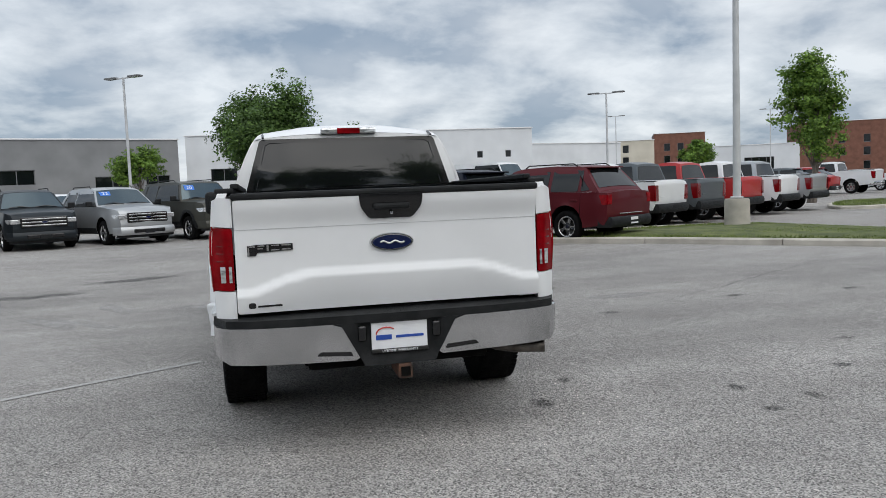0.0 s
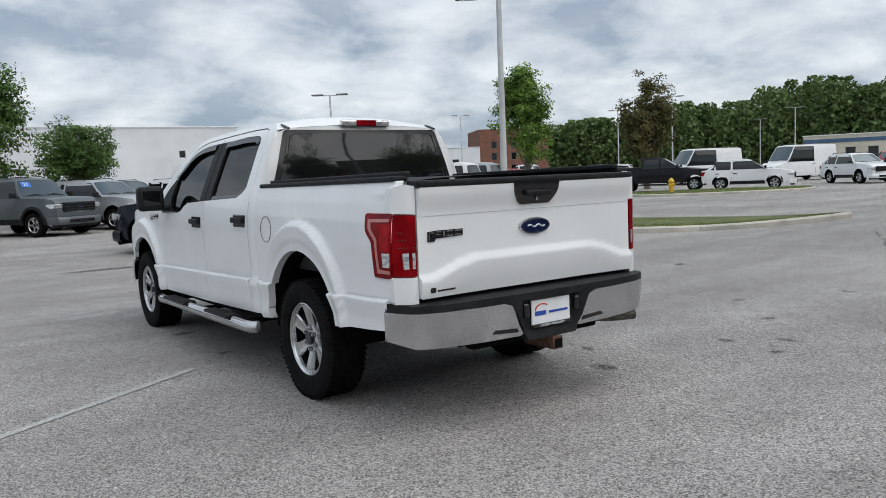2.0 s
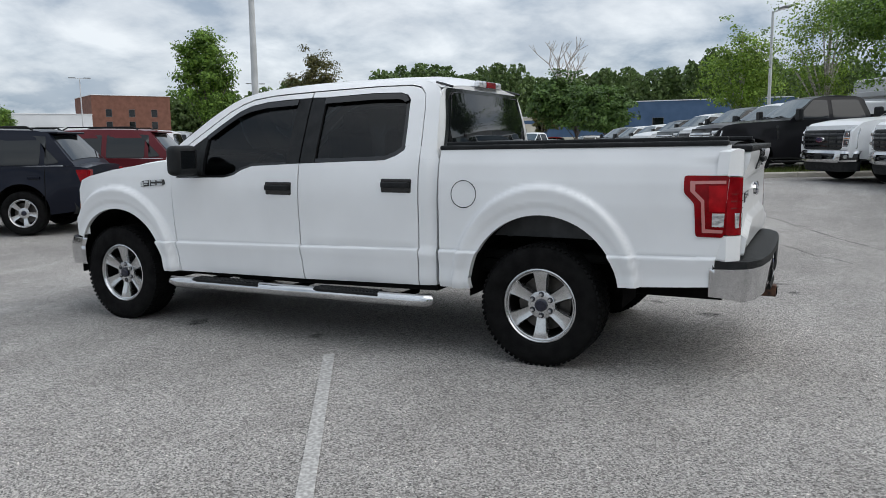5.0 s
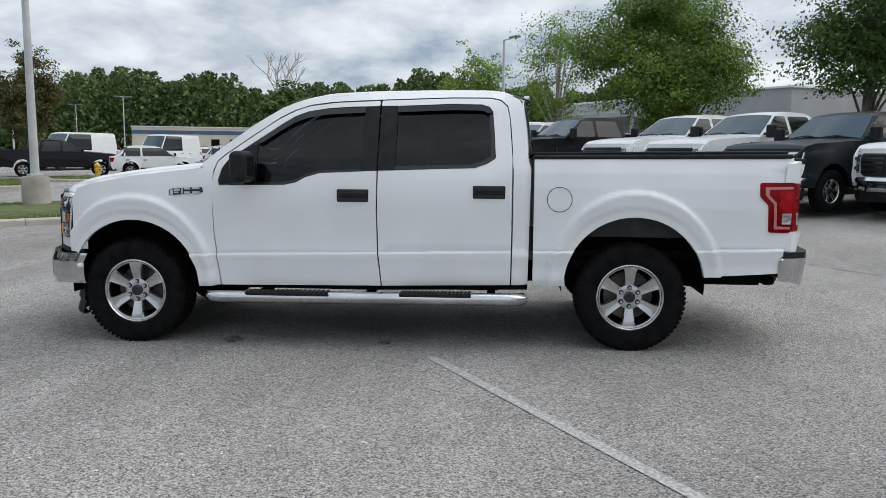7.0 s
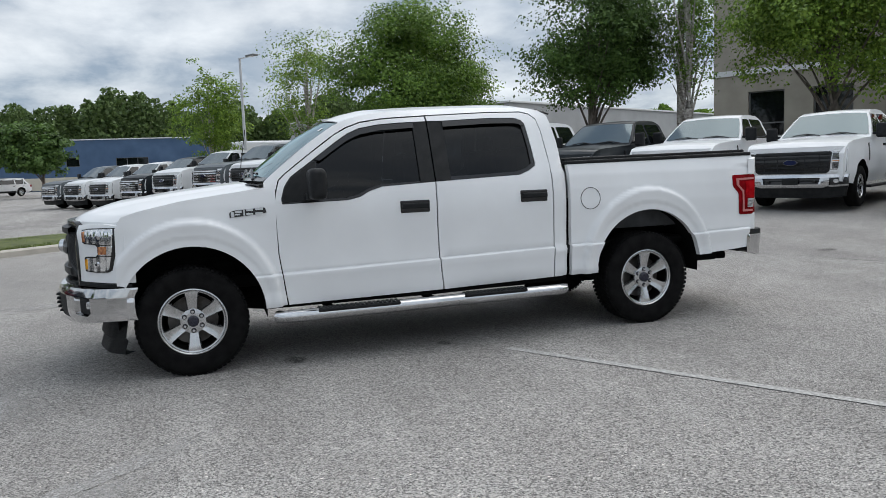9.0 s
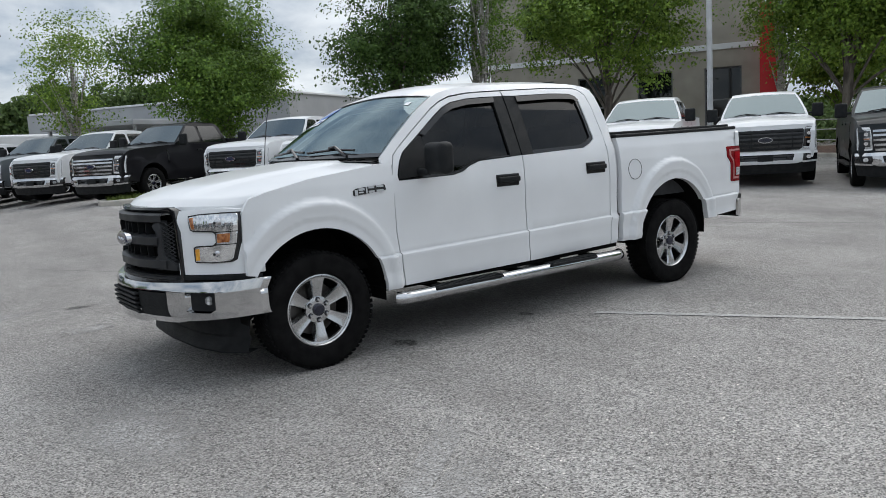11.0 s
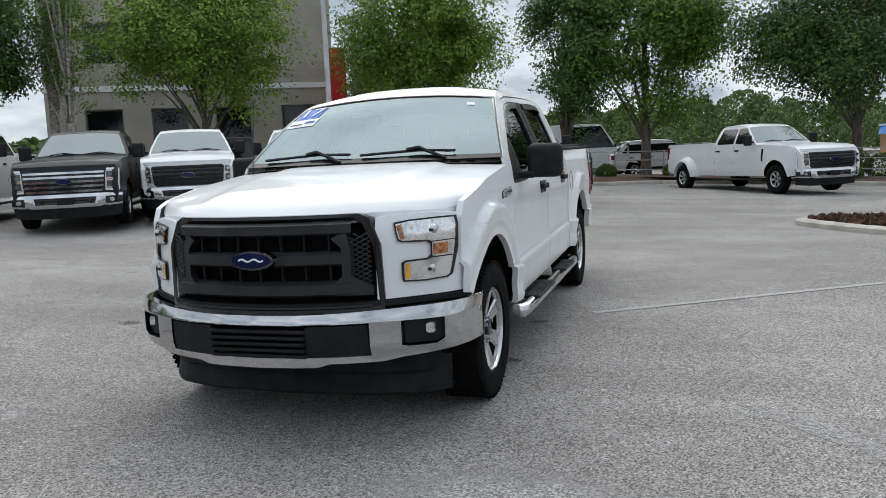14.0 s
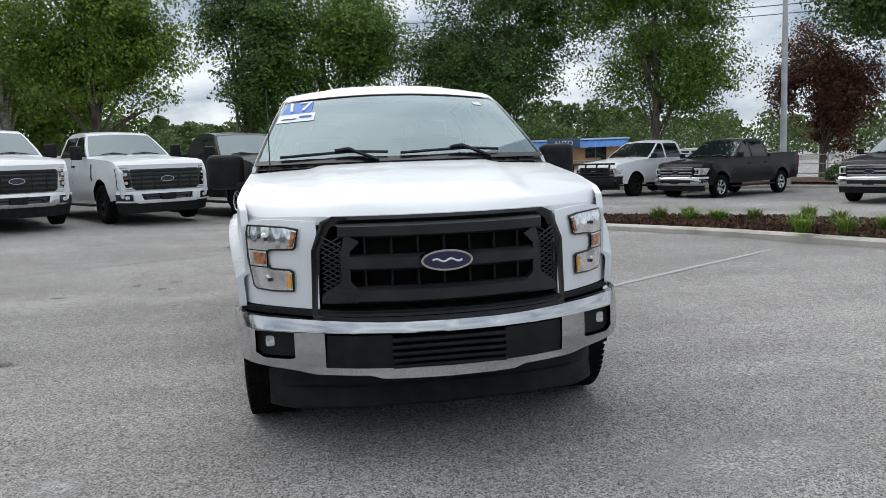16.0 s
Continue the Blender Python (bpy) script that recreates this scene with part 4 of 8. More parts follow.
def bx(y, z):
    """Half-width of the truck's skin at (y, z)."""
    x = lerp_table(SIDE_TABLE, z - CREASE_RISE * (1.47 - y) * ease((1.0 - z) / 0.2))
    if z < 1.3:
        x -= 0.075 * ease((y - 3.88) / 0.5) ** 1.3 + 0.022 * ease((-0.80 - y) / 0.4)
        for k, (cy, cz, r) in enumerate((FRONT_ARCH, REAR_ARCH)):
            d = math.hypot(y - cy, z - cz)
            up = max(0.0, (z - cz) / max(d, 0.01))
            x += 0.050 * ease((r + 0.125 + 0.062 * up ** 2 - d) / 0.016) - 0.010 * ease((r + 0.058 + 0.012 * up - d) / 0.012) - 0.010 * ease((r + 0.12 + 0.06 * up - d) / 0.10)
    return x


def nose_y(x):
    return lerp_table(NOSE, abs(x))


def hood_z(x, y):
    c = lerp_table([(3.0, 1.338), (3.4, 1.305), (3.8, 1.262), (4.2, 1.205), (4.4, 1.158), (4.52, 1.114), (4.62, 1.082)], y)
    s = lerp_table([(2.9, 1.315), (3.2, 1.285), (3.7, 1.225), (4.0, 1.165), (4.2, 1.085), (4.62, 1.03)], y)
    k = min(abs(x) / 0.95, 1)
    z = s + (c - s) * (1 - k ** 2.6)
    return z + 0.016 * ease((0.50 + 0.08 * (4.5 - y) - abs(x)) / 0.09) * ease((4.5 - y) / 0.3)


def main_truck():
    T = thing("pickup_truck", pose(0.015, 0, 0), "clean white crew-cab pickup truck with black grille and chrome bumpers", "pickup truck")
    W = white_paint
    fa, ra = FRONT_ARCH, REAR_ARCH
    for s in (-1, 1):
        # flanks
        fender = [(4.155, 1.05), (4.11, 1.13), (4.0, 1.165), (3.7, 1.225), (3.2, 1.285), (3.055, 1.302), (3.062, 1.0), (3.058, 0.80), (3.012, 0.425), (3.165, 0.415)]
        fender += arc(fa[0], fa[1], fa[2], 179, 27, 26) + [(4.118, 0.652), (4.165, 0.66), (4.165, 0.74)]
        part("front_fender", side_panel(bmesh.new(), fender, bx, 0.018, 0.035, s, 0, (0.682, 0.692, 0.700, 0.708)), W, T)
        door = [(3.060, 1.19), (3.058, 1.0), (3.050, 0.80), (3.002, 0.425), (1.808, 0.440), (1.835, 0.70), (1.842, 0.95), (1.838, 1.280), (2.0, 1.272), (2.26, 1.26), (2.36, 1.23), (2.43, 1.192), (2.525, 1.172), (3.008, 1.165), (3.015, 1.19)]
        d1 = part("front_door", side_panel(bmesh.new(), door, bx, 0.07, 0.03, s, 0, (0.682, 0.692, 0.700, 0.708)), W, T)
        door = [(1.828, 1.280), (1.832, 0.95), (1.825, 0.70), (1.798, 0.440), (0.862, 0.463), (0.858, 0.8), (0.858, 1.40), (0.975, 1.40), (0.981, 1.372), (1.04, 1.335), (1.126, 1.304), (1.44, 1.294), (1.70, 1.284)]
        d2 = part("rear_door", side_panel(bmesh.new(), door, bx, 0.07, 0.03, s, 0, (0.682, 0.692, 0.700, 0.708)), W, T)
        frame1 = [(3.060, 1.1903), (3.042, 1.27), (3.020, 1.338), (2.967, 1.386), (2.783, 1.519), (2.577, 1.661), (2.473, 1.715), (2.37, 1.751), (2.2, 1.775), (2.05, 1.784), (1.842, 1.793), (1.842, 1.755), (1.94, 1.752), (2.05, 1.749), (2.23, 1.737), (2.38, 1.712), (2.475, 1.675), (2.58, 1.609), (2.785, 1.467), (2.938, 1.363), (2.988, 1.293), (3.015, 1.21), (3.015, 1.1903)]
        part("window_frame", side_panel(bmesh.new(), frame1, bx, 0.05, 0.03, s), W, d1)
        frame2 = [(0.860, 1.4003), (0.864, 1.444), (0.880, 1.65), (0.900, 1.750), (0.95, 1.795), (1.02, 1.812), (1.3, 1.813), (1.828, 1.795), (1.828, 1.757), (1.71, 1.756), (1.3, 1.772), (1.087, 1.768), (1.03, 1.75), (1.003, 1.715), (0.986, 1.53), (0.979, 1.4003)]
        part("window_frame", side_panel(bmesh.new(), frame2, bx, 0.05, 0.03, s), W, d2)
        corner = [(0.848, 1.312), (0.848, 0.8), (0.852, 0.463), (0.735, 0.468), (0.728, 1.0), (0.722, 1.312)]
        part("cab_corner", side_panel(bmesh.new(), corner, lambda y, z: bx(y, z) - 0.03 * ease((0.78 - y) / 0.06), 0.03, 0.06, s), W, T)
        bed = [(0.70, 1.372), (0.70, 0.465), (0.47, 0.470), (0.478, 0.55)] + arc(ra[0], ra[1], ra[2], 8, 171, 28) + [(-0.508, 0.552), (-0.75, 0.567), (-1.035, 0.585), (-1.045, 0.74), (-1.085, 0.90), (-1.105, 1.20), (-1.10, 1.392)]
        part("bed_side", side_panel(bmesh.new(), bed, bx, 0.018, 0.05, s, 0, (0.682, 0.692, 0.700, 0.708)), W, T)
        # upper cab: pillars and roof rail
        rail = [(3.135, 1.295), (3.13, 1.335), (2.99, 1.45), (2.787, 1.603), (2.68, 1.673), (2.58, 1.735), (2.477, 1.780), (2.373, 1.808), (2.25, 1.828), (2.05, 1.844), (1.83, 1.853), (1.3, 1.862), (1.02, 1.858), (0.92, 1.846), (0.85, 1.825), (0.805, 1.795), (0.78, 1.735), (0.757, 1.568), (0.743, 1.36), (0.725, 1.3123),
                (0.852, 1.3123), (0.856, 1.444), (0.873, 1.65), (0.894, 1.756), (0.945, 1.804), (1.02, 1.821), (1.3, 1.822), (1.83, 1.804), (2.05, 1.794), (2.2, 1.785), (2.37, 1.761), (2.475, 1.725), (2.58, 1.671), (2.785, 1.528), (2.97, 1.394), (3.028, 1.344), (3.050, 1.275), (3.064, 1.295)]
        part("cab_frame", side_panel(bmesh.new(), rail, lambda y, z: bx(y, z) - 0.03 * ease((0.78 - y) / 0.06) * ease((1.55 - z) / 0.2), 0.05, 0.022, s), W, T)
        part("window_surround", side_panel(bmesh.new(), [(3.010, 1.17), (3.013, 1.21), (2.986, 1.293), (2.936, 1.361), (2.785, 1.464), (2.58, 1.606), (2.475, 1.672), (2.38, 1.709), (2.23, 1.734), (2.05, 1.746), (1.95, 1.748), (1.95, 1.72), (2.05, 1.718), (2.23, 1.706), (2.38, 1.678), (2.475, 1.637), (2.58, 1.572), (2.735, 1.462), (2.735, 1.192), (2.54, 1.19), (2.445, 1.21), (2.37, 1.248), (2.27, 1.278), (1.95, 1.29), (1.95, 1.275), (2.26, 1.262), (2.36, 1.232), (2.43, 1.195), (2.525, 1.175)], bx, 0.08, 0.03, s, -0.008), gloss_black, d1)
        part("window_surround", side_panel(bmesh.new(), [(1.71, 1.754), (1.3, 1.769), (1.087, 1.765), (1.032, 1.748), (1.006, 1.714), (0.989, 1.53), (0.984, 1.374), (1.042, 1.338), (1.126, 1.307), (1.44, 1.297), (1.71, 1.287), (1.71, 1.315), (1.44, 1.322), (1.14, 1.332), (1.06, 1.36), (1.012, 1.392), (1.016, 1.53), (1.033, 1.70), (1.05, 1.725), (1.09, 1.738), (1.3, 1.742), (1.71, 1.728)], bx, 0.08, 0.03, s, -0.008), gloss_black, d2)
        part("side_window", side_panel(bmesh.new(), [(2.745, 1.185), (2.745, 1.468), (2.58, 1.58), (2.475, 1.645), (2.38, 1.686), (2.23, 1.714), (2.05, 1.726), (1.945, 1.728), (1.945, 1.285), (2.27, 1.270), (2.37, 1.240), (2.445, 1.204), (2.53, 1.183)], bx, 0.1, 0.004, s, -0.022), privacy_glass, d1)
        part("side_window", side_panel(bmesh.new(), [(1.715, 1.308), (1.715, 1.737), (1.3, 1.750), (1.085, 1.746), (1.045, 1.732), (1.025, 1.70), (1.008, 1.53), (1.005, 1.386), (1.055, 1.352), (1.135, 1.325), (1.44, 1.314)], bx, 0.1, 0.004, s, -0.022), privacy_glass, d2)
        part("pillar_trim", side_panel(bmesh.new(), [(1.952, 1.277), (1.952, 1.749), (1.840, 1.752), (1.840, 1.282)], bx, 0.06, 0.03, s, -0.003), black_plastic, d1)
        part("pillar_trim", side_panel(bmesh.new(), [(1.828, 1.283), (1.828, 1.754), (1.706, 1.754), (1.706, 1.287)], bx, 0.06, 0.03, s, -0.003), black_plastic, d2)
        part("rain_visor", side_panel(bmesh.new(), [(2.75, 1.487), (2.58, 1.603), (2.475, 1.669), (2.38, 1.706), (2.23, 1.731), (1.947, 1.746), (1.947, 1.705), (2.23, 1.690), (2.38, 1.663), (2.475, 1.625), (2.58, 1.56), (2.71, 1.472)], bx, 0.06, 0.03, s, 0.010), gloss_black, d1)
        part("rain_visor", side_panel(bmesh.new(), [(1.708, 1.751), (1.3, 1.766), (1.087, 1.762), (1.034, 1.745), (1.008, 1.712), (1.04, 1.70), (1.06, 1.715), (1.095, 1.722), (1.3, 1.725), (1.708, 1.708)], bx, 0.06, 0.03, s, 0.010), gloss_black, d2)
        for d, yy, zz in ((d1, 2.012, 1.098), (d2, 1.022, 1.132)):
            hb = boxed((s * (bx(yy, zz) - 0.006), yy, zz), (0.02, 0.236, 0.098), 0.009)
            hnd = part("door_handle", hb, gloss_black, d)
            hb = boxed((s * (bx(yy, zz) + 0.022), yy, zz + 0.008), (0.022, 0.215, 0.042), 0.010, None, 3)
            box(hb, (s * (bx(yy, zz) + 0.008), yy - 0.09, zz + 0.008), (0.03, 0.03, 0.036), 0.006)
            box(hb, (s * (bx(yy, zz) + 0.008), yy + 0.09, zz + 0.008), (0.03, 0.03, 0.036), 0.006)
            part("grip", hb, black_plastic, hnd)
        part("rocker_panel", side_panel(bmesh.new(), [(3.16, 0.40), (3.16, 0.43), (0.735, 0.47), (0.735, 0.425), (1.9, 0.40)], lambda y, z: 0.915, 0.2, 0.25, s), underbody, T)
        # mirror
        mb = boxed((s * 1.125, 2.775, 1.305), (0.235, 0.125, 0.225), 0.045, pose(0, 0, 0), 4)
        box(mb, (s * 0.99, 2.81, 1.215), (0.15, 0.08, 0.05), 0.02, None, 3)
        mir = part("mirror", mb, black_plastic, T, smooth=40)
        # the mirror's dark reflection is put into the glass colour
        part("mirror_glass", boxed((s * 1.125, 2.7135, 1.31), (0.150, 0.004, 0.135), 0.0015), dark_glass, mir)
        part("sail_trim", side_panel(bmesh.new(), [(3.003, 1.178), (3.006, 1.21), (2.980, 1.29), (2.932, 1.355), (2.77, 1.464), (2.742, 1.464), (2.742, 1.19)], bx, 0.1, 0.02, s, 0.002), black_plastic, d1)
        # wheel-arch liner and lip
        for cy, cz, r in (fa, ra):
            bm = bmesh.new()
            sheet(bm, 22, 3, lambda u, v: (s * (0.55 + 0.385 * v), cy + (r + 0.012) * math.cos(math.pi * (1.08 * u - 0.04)), cz + (r + 0.012) * math.sin(math.pi * (1.08 * u - 0.04))))
            sheet(bm, 22, 1, lambda u, v: (s * 0.55, cy + (r + 0.012) * v * math.cos(math.pi * (1.08 * u - 0.04)), cz + (r + 0.012) * v * math.sin(math.pi * (1.08 * u - 0.04))))
            part("wheel_well", bm, underbody, T, smooth=60)
        wall = boxed((s * 0.80, ra[0], 0.91), (0.012, 0.96, 0.20), 0.003)
        for yy in (-0.27, 0.27):
            box(wall, (s * 0.807, ra[0] + yy, 0.815), (0.012, 0.03, 0.018), 0.003)
        part("bed_wall", wall, liner_grey, T)
        # side badge drawn as plain bars
        bd = part("side_badge", side_panel(bmesh.new(), rounded([(3.385, 1.088), (3.385, 1.128), (3.35, 1.140), (3.135, 1.152), (3.125, 1.112)], 0.01), bx, 0.1, 0.01, s, 0.007), gloss_black, T)
        for y0, y1, z0, z1 in ((3.375, 3.352, 1.092, 1.130), (3.345, 3.30, 1.122, 1.138), (3.345, 3.31, 1.105, 1.115), (3.288, 3.278, 1.100, 1.142), (3.268, 3.222, 1.132, 1.146), (3.268, 3.222, 1.103, 1.117), (3.205, 3.150, 1.136, 1.149), (3.205, 3.150, 1.106, 1.119)):
            part("badge_bar", side_panel(bmesh.new(), [(y0, z0), (y0, z1), (y1, z1), (y1, z0)], bx, 0.1, 0.006, s, 0.012), silver_ink, bd)
        # tail lamp
        tl = [(-0.864, 1.222), (-0.864, 1.124), (-0.924, 1.064), (-0.934, 0.874), (-1.085, 0.872), (-1.105, 1.222)]
        lamp = part("taillight", side_panel(bmesh.new(), rounded(tl, 0.018, 3), bx, 0.04, 0.03, s, 0.008), red_lens, T, "red and clear tail lamp")
        rear_y = lambda x, z: -1.168 + 0.072 * ease((abs(x) - 0.855) / 0.10) ** 1.4 + 0.03 * (1.1 - z) * 0
        bm = face_panel(bmesh.new(), mirror_x(rounded([(0.837, 0.882), (0.837, 1.208), (0.948, 1.215), (0.945, 0.885)], 0.012, 2), s), rear_y, 0.03, 0.05, -1)
        part("lamp_face", bm, red_lens, lamp)
        part("reverse_lens", face_panel(bmesh.new(), mirror_x([(0.848, 0.925), (0.848, 1.01), (0.908, 1.01), (0.905, 0.925)], s), lambda x, z: rear_y(x, z) - 0.005, 0.05, 0.01, -1), clear_lens, lamp)
        for z0 in (1.035, 1.075, 1.115):
            part("lens_rib", face_panel(bmesh.new(), mirror_x([(0.848, z0), (0.848, z0 + 0.006), (0.925, z0 + 0.006), (0.925, z0)], s), lambda x, z: rear_y(x, z) - 0.004, 0.05, 0.01, -1), dark_red_lens, lamp)
        cstripe = [(-0.898, 1.191), (-1.09, 1.195), (-1.09, 1.178), (-0.926, 1.174), (-0.926, 1.134), (-0.977, 1.083), (-0.987, 0.919), (-1.08, 0.915), (-1.08, 0.898), (-0.970, 0.898), (-0.961, 1.071), (-0.90, 1.134)]
        part("lens_stripe", side_panel(bmesh.new(), cstripe, bx, 0.05, 0.008, s, 0.012), material("pale_lens_stripe", (0.50, 0.19, 0.18), 0.2, 0, 0.1) if "pale_lens_stripe" not in bpy.data.materials else bpy.data.materials["pale_lens_stripe"], lamp)
        part("side_reverse_lens", side_panel(bmesh.new(), [(-1.022, 0.933), (-1.022, 1.010), (-1.088, 1.010), (-1.084, 0.933)], bx, 0.05, 0.008, s, 0.011), clear_lens, lamp)
        part("brake_lens", side_panel(bmesh.new(), [(-0.998, 1.165), (-1.094, 1.168), (-1.090, 1.020), (-1.004, 1.020)], bx, 0.04, 0.008, s, 0.011), bright_red_lens, lamp)
        # corner post beside the tailgate
        part("tail_corner", face_panel(bmesh.new(), mirror_x([(0.833, 0.735), (0.833, 0.878), (0.946, 0.880), (0.942, 0.735)], s), rear_y, 0.03, 0.06, -1), W, T)
        bm = face_panel(bmesh.new(), mirror_x([(0.833, 1.212), (0.833, 1.362), (0.90, 1.372), (0.935, 1.355), (0.948, 1.222)], s), rear_y, 0.03, 0.06, -1)
        part("tail_corner", bm, W, T)
        # step bar with pads
        sb = bmesh.new()
        tube(sb, [(s * 0.965, 3.09, 0.345), (s * 1.0, 3.05, 0.345), (s * 1.01, 2.98, 0.345), (s * 1.01, 0.86, 0.365), (s * 1.0, 0.80, 0.365), (s * 0.965, 0.77, 0.365)], 0.046, 14)
        bar = part("step_bar", sb, chrome, T, "chrome oval side step bar", smooth=50)
        for y0, y1 in ((2.80, 2.18), (1.66, 1.14)):
            pb = bmesh.new()
            n = 18
            box(pb, (s * 1.012, (y0 + y1) / 2, 0.380 + (2.9 - (y0 + y1) / 2) * 0.01), (0.115, abs(y1 - y0), 0.020), 0.008)
            part("step_pad", pb, black_plastic, bar)
            for i in range(n):
                yy = y0 + (y1 - y0) * (i + 0.5) / n
                part("tread_ridge", boxed((s * 1.012, yy, 0.390 + (2.9 - yy) * 0.01), (0.10, abs(y1 - y0) / n * 0.6, 0.014), 0.003, None, 1), black_plastic, bar)
        for yy in (2.7, 1.9, 1.0):
            part("bracket", boxed((s * 0.86, yy, 0.375), (0.26, 0.06, 0.03), 0.006), underbody, bar)
        # headlamp, C-shaped round a white notch
        hl = [(0.655, 1.045), (0.72, 1.055), (0.84, 1.06), (0.905, 1.06), (0.915, 1.02), (0.912, 0.90), (0.888, 0.765), (0.87, 0.750), (0.78, 0.745), (0.690, 0.750), (0.686, 0.765), (0.684, 0.845), (0.70, 0.855), (0.79, 0.858), (0.805, 0.875), (0.805, 0.925), (0.79, 0.940), (0.69, 0.945), (0.672, 0.955)]
        lampy = lambda x, z: nose_y(x) + 0.014 - 0.10 * ease((z - 0.98) / 0.30) + 0.02 * (1 - z)
        h = part("headlight", face_panel(bmesh.new(), mirror_x(hl, s), lampy, 0.022, 0.05, 1), gloss_black, T, "clear headlamp with chrome reflectors and amber turn signal")
        lens = [(0.666, 1.036), (0.72, 1.047), (0.84, 1.052), (0.898, 1.052), (0.906, 1.02), (0.904, 0.945), (0.812, 0.942), (0.795, 0.949), (0.692, 0.954), (0.680, 0.962)]
        part("upper_reflector", face_panel(bmesh.new(), mirror_x(lens, s), lambda x, z: lampy(x, z) + 0.006, 0.022, 0.012, 1), headlamp_reflector, h)
        lens = [(0.696, 0.838), (0.705, 0.847), (0.79, 0.850), (0.815, 0.858), (0.895, 0.860), (0.880, 0.770), (0.866, 0.758), (0.78, 0.753), (0.697, 0.758)]
        part("lower_reflector", face_panel(bmesh.new(), mirror_x(lens, s), lambda x, z: lampy(x, z) + 0.006, 0.022, 0.012, 1), headlamp_reflector, h)
        part("inner_bezel", face_panel(bmesh.new(), mirror_x([(0.813, 0.936), (0.903, 0.940), (0.896, 0.866), (0.813, 0.864)], s), lambda x, z: lampy(x, z) + 0.006, 0.022, 0.012, 1), headlamp_reflector, h)
        part("turn_signal", face_panel(bmesh.new(), mirror_x(rounded([(0.820, 0.928), (0.878, 0.931), (0.873, 0.876), (0.820, 0.874)], 0.006), s), lambda x, z: lampy(x, z) + 0.011, 0.022, 0.014, 1), amber_lens, h)
        part("side_marker", face_panel(bmesh.new(), mirror_x([(0.672, 1.030), (0.690, 1.036), (0.704, 0.962), (0.690, 0.962)], s), lambda x, z: lampy(x, z) + 0.010, 0.022, 0.014, 1), amber_lens, h)
        part("corner_marker", face_panel(bmesh.new(), mirror_x([(0.702, 0.836), (0.722, 0.838), (0.722, 0.766), (0.702, 0.766)], s), lambda x, z: lampy(x, z) + 0.010, 0.022, 0.014, 1), yellow_lens, h)
        for xc, zc, rr in ((0.81, 1.0, 0.030), (0.80, 0.806, 0.027)):
            bm = bmesh.new()
            bmesh.ops.create_uvsphere(bm, u_segments=16, v_segments=10, radius=rr, matrix=Matrix.Translation((s * xc, lampy(xc, zc) - 0.020, zc)))
            part("projector", bm, chrome, h, smooth=60)
            part("bulb_shield", boxed((s * xc, lampy(xc, zc) + 0.008, zc - 0.004), (0.024, 0.012, 0.016), 0.004), satin_grey, h)
    # nose panel behind grille and lamps
    for s in (-1, 1):
        bm = face_panel(bmesh.new(), mirror_x([(0.575, 0.672), (0.575, 1.075), (0.66, 1.082), (0.80, 1.086), (0.920, 1.070), (0.945, 1.03), (0.948, 0.674)], s), lambda x, z: nose_y(x) - 0.10 * ease((z - 0.98) / 0.30) + 0.02 * (1 - z), 0.03, 0.06, 1)
        part("nose_panel", bm, W, T)
    # hood
    bm = bmesh.new()

    def hood(u, v):
        x = (2 * u - 1) * 0.945
        y0 = nose_y(x) - 0.055
        y1 = 3.265 - 0.11 * (abs(x) / 0.945) ** 2
        y = y0 + (y1 - y0) * v
        wid = min(0.945, bx(max(min(y, 4.1), 3.0), 1.2) - 0.008)
        x = (2 * u - 1) * wid
        z = hood_z(x, y) - (0.035 * ease((0.05 - v) / 0.05) if v < 0.05 else 0)
        return (x, y, z)
    sheet(bm, 44, 26, hood)
    bmesh.ops.recalc_face_normals(bm, faces=bm.faces[:])
    edge = [ed for ed in bm.edges if len(ed.link_faces) == 1]
    for ed in edge:
        ed.smooth = False
    r = bmesh.ops.extrude_edge_only(bm, edges=edge)
    for v in r["geom"]:
        if isinstance(v, bmesh.types.BMVert):
            v.co.z -= 0.04
    part("hood", bm, W, T, smooth=35)
    # cowl, wipers
    bm = bmesh.new()
    sheet(bm, 16, 3, lambda u, v: ((2 * u - 1) * 0.90, 3.285 - 0.11 * (2 * u - 1) ** 2 - 0.10 * v, 1.322 + 0.018 * v - 0.014 * (2 * u - 1) ** 2))
    cowl = part("cowl", bm, black_plastic, T, smooth=60)
    for k in range(16):
        x = -0.72 + k * 0.096
        part("cowl_slot", boxed((x, 3.235 - 0.11 * (x / 0.9) ** 2, 1.333 - 0.014 * (x / 0.9) ** 2), (0.06, 0.04, 0.012), 0.004), underbody, cowl)

    def screen(u, v):
        a = 2 * u - 1
        y0, y1 = 3.225 - 0.095 * a * a, 2.560 - 0.030 * a * a
        y = y0 + (y1 - y0) * v
        z = 1.337 - 0.004 * a * a + (1.800 - 0.043 * a * a - 1.337 + 0.004 * a * a) * v + (0.036 - 0.008 * a * a) * math.sin(math.pi * v)
        return (a * (bx(y, z) * 0.995 - 0.002), y, z)
    bm = bmesh.new()
    sheet(bm, 20, 12, screen)
    bm.normal_update()
    for f in bm.faces:
        if f.normal.z < 0:
            f.normal_flip()
    ws = part("windshield", bm, windshield_glass, T, smooth=60)
    ws.visible_shadow = False
    # black border band round the glass
    bm = bmesh.new()
    up = Vector((0, 0.0035, 0.0055))
    sheet(bm, 20, 1, lambda u, v: Vector(screen(u, 0.0 + 0.05 * v)) + up)
    sheet(bm, 20, 1, lambda u, v: Vector(screen(u, 0.988 + 0.012 * v)) + up)
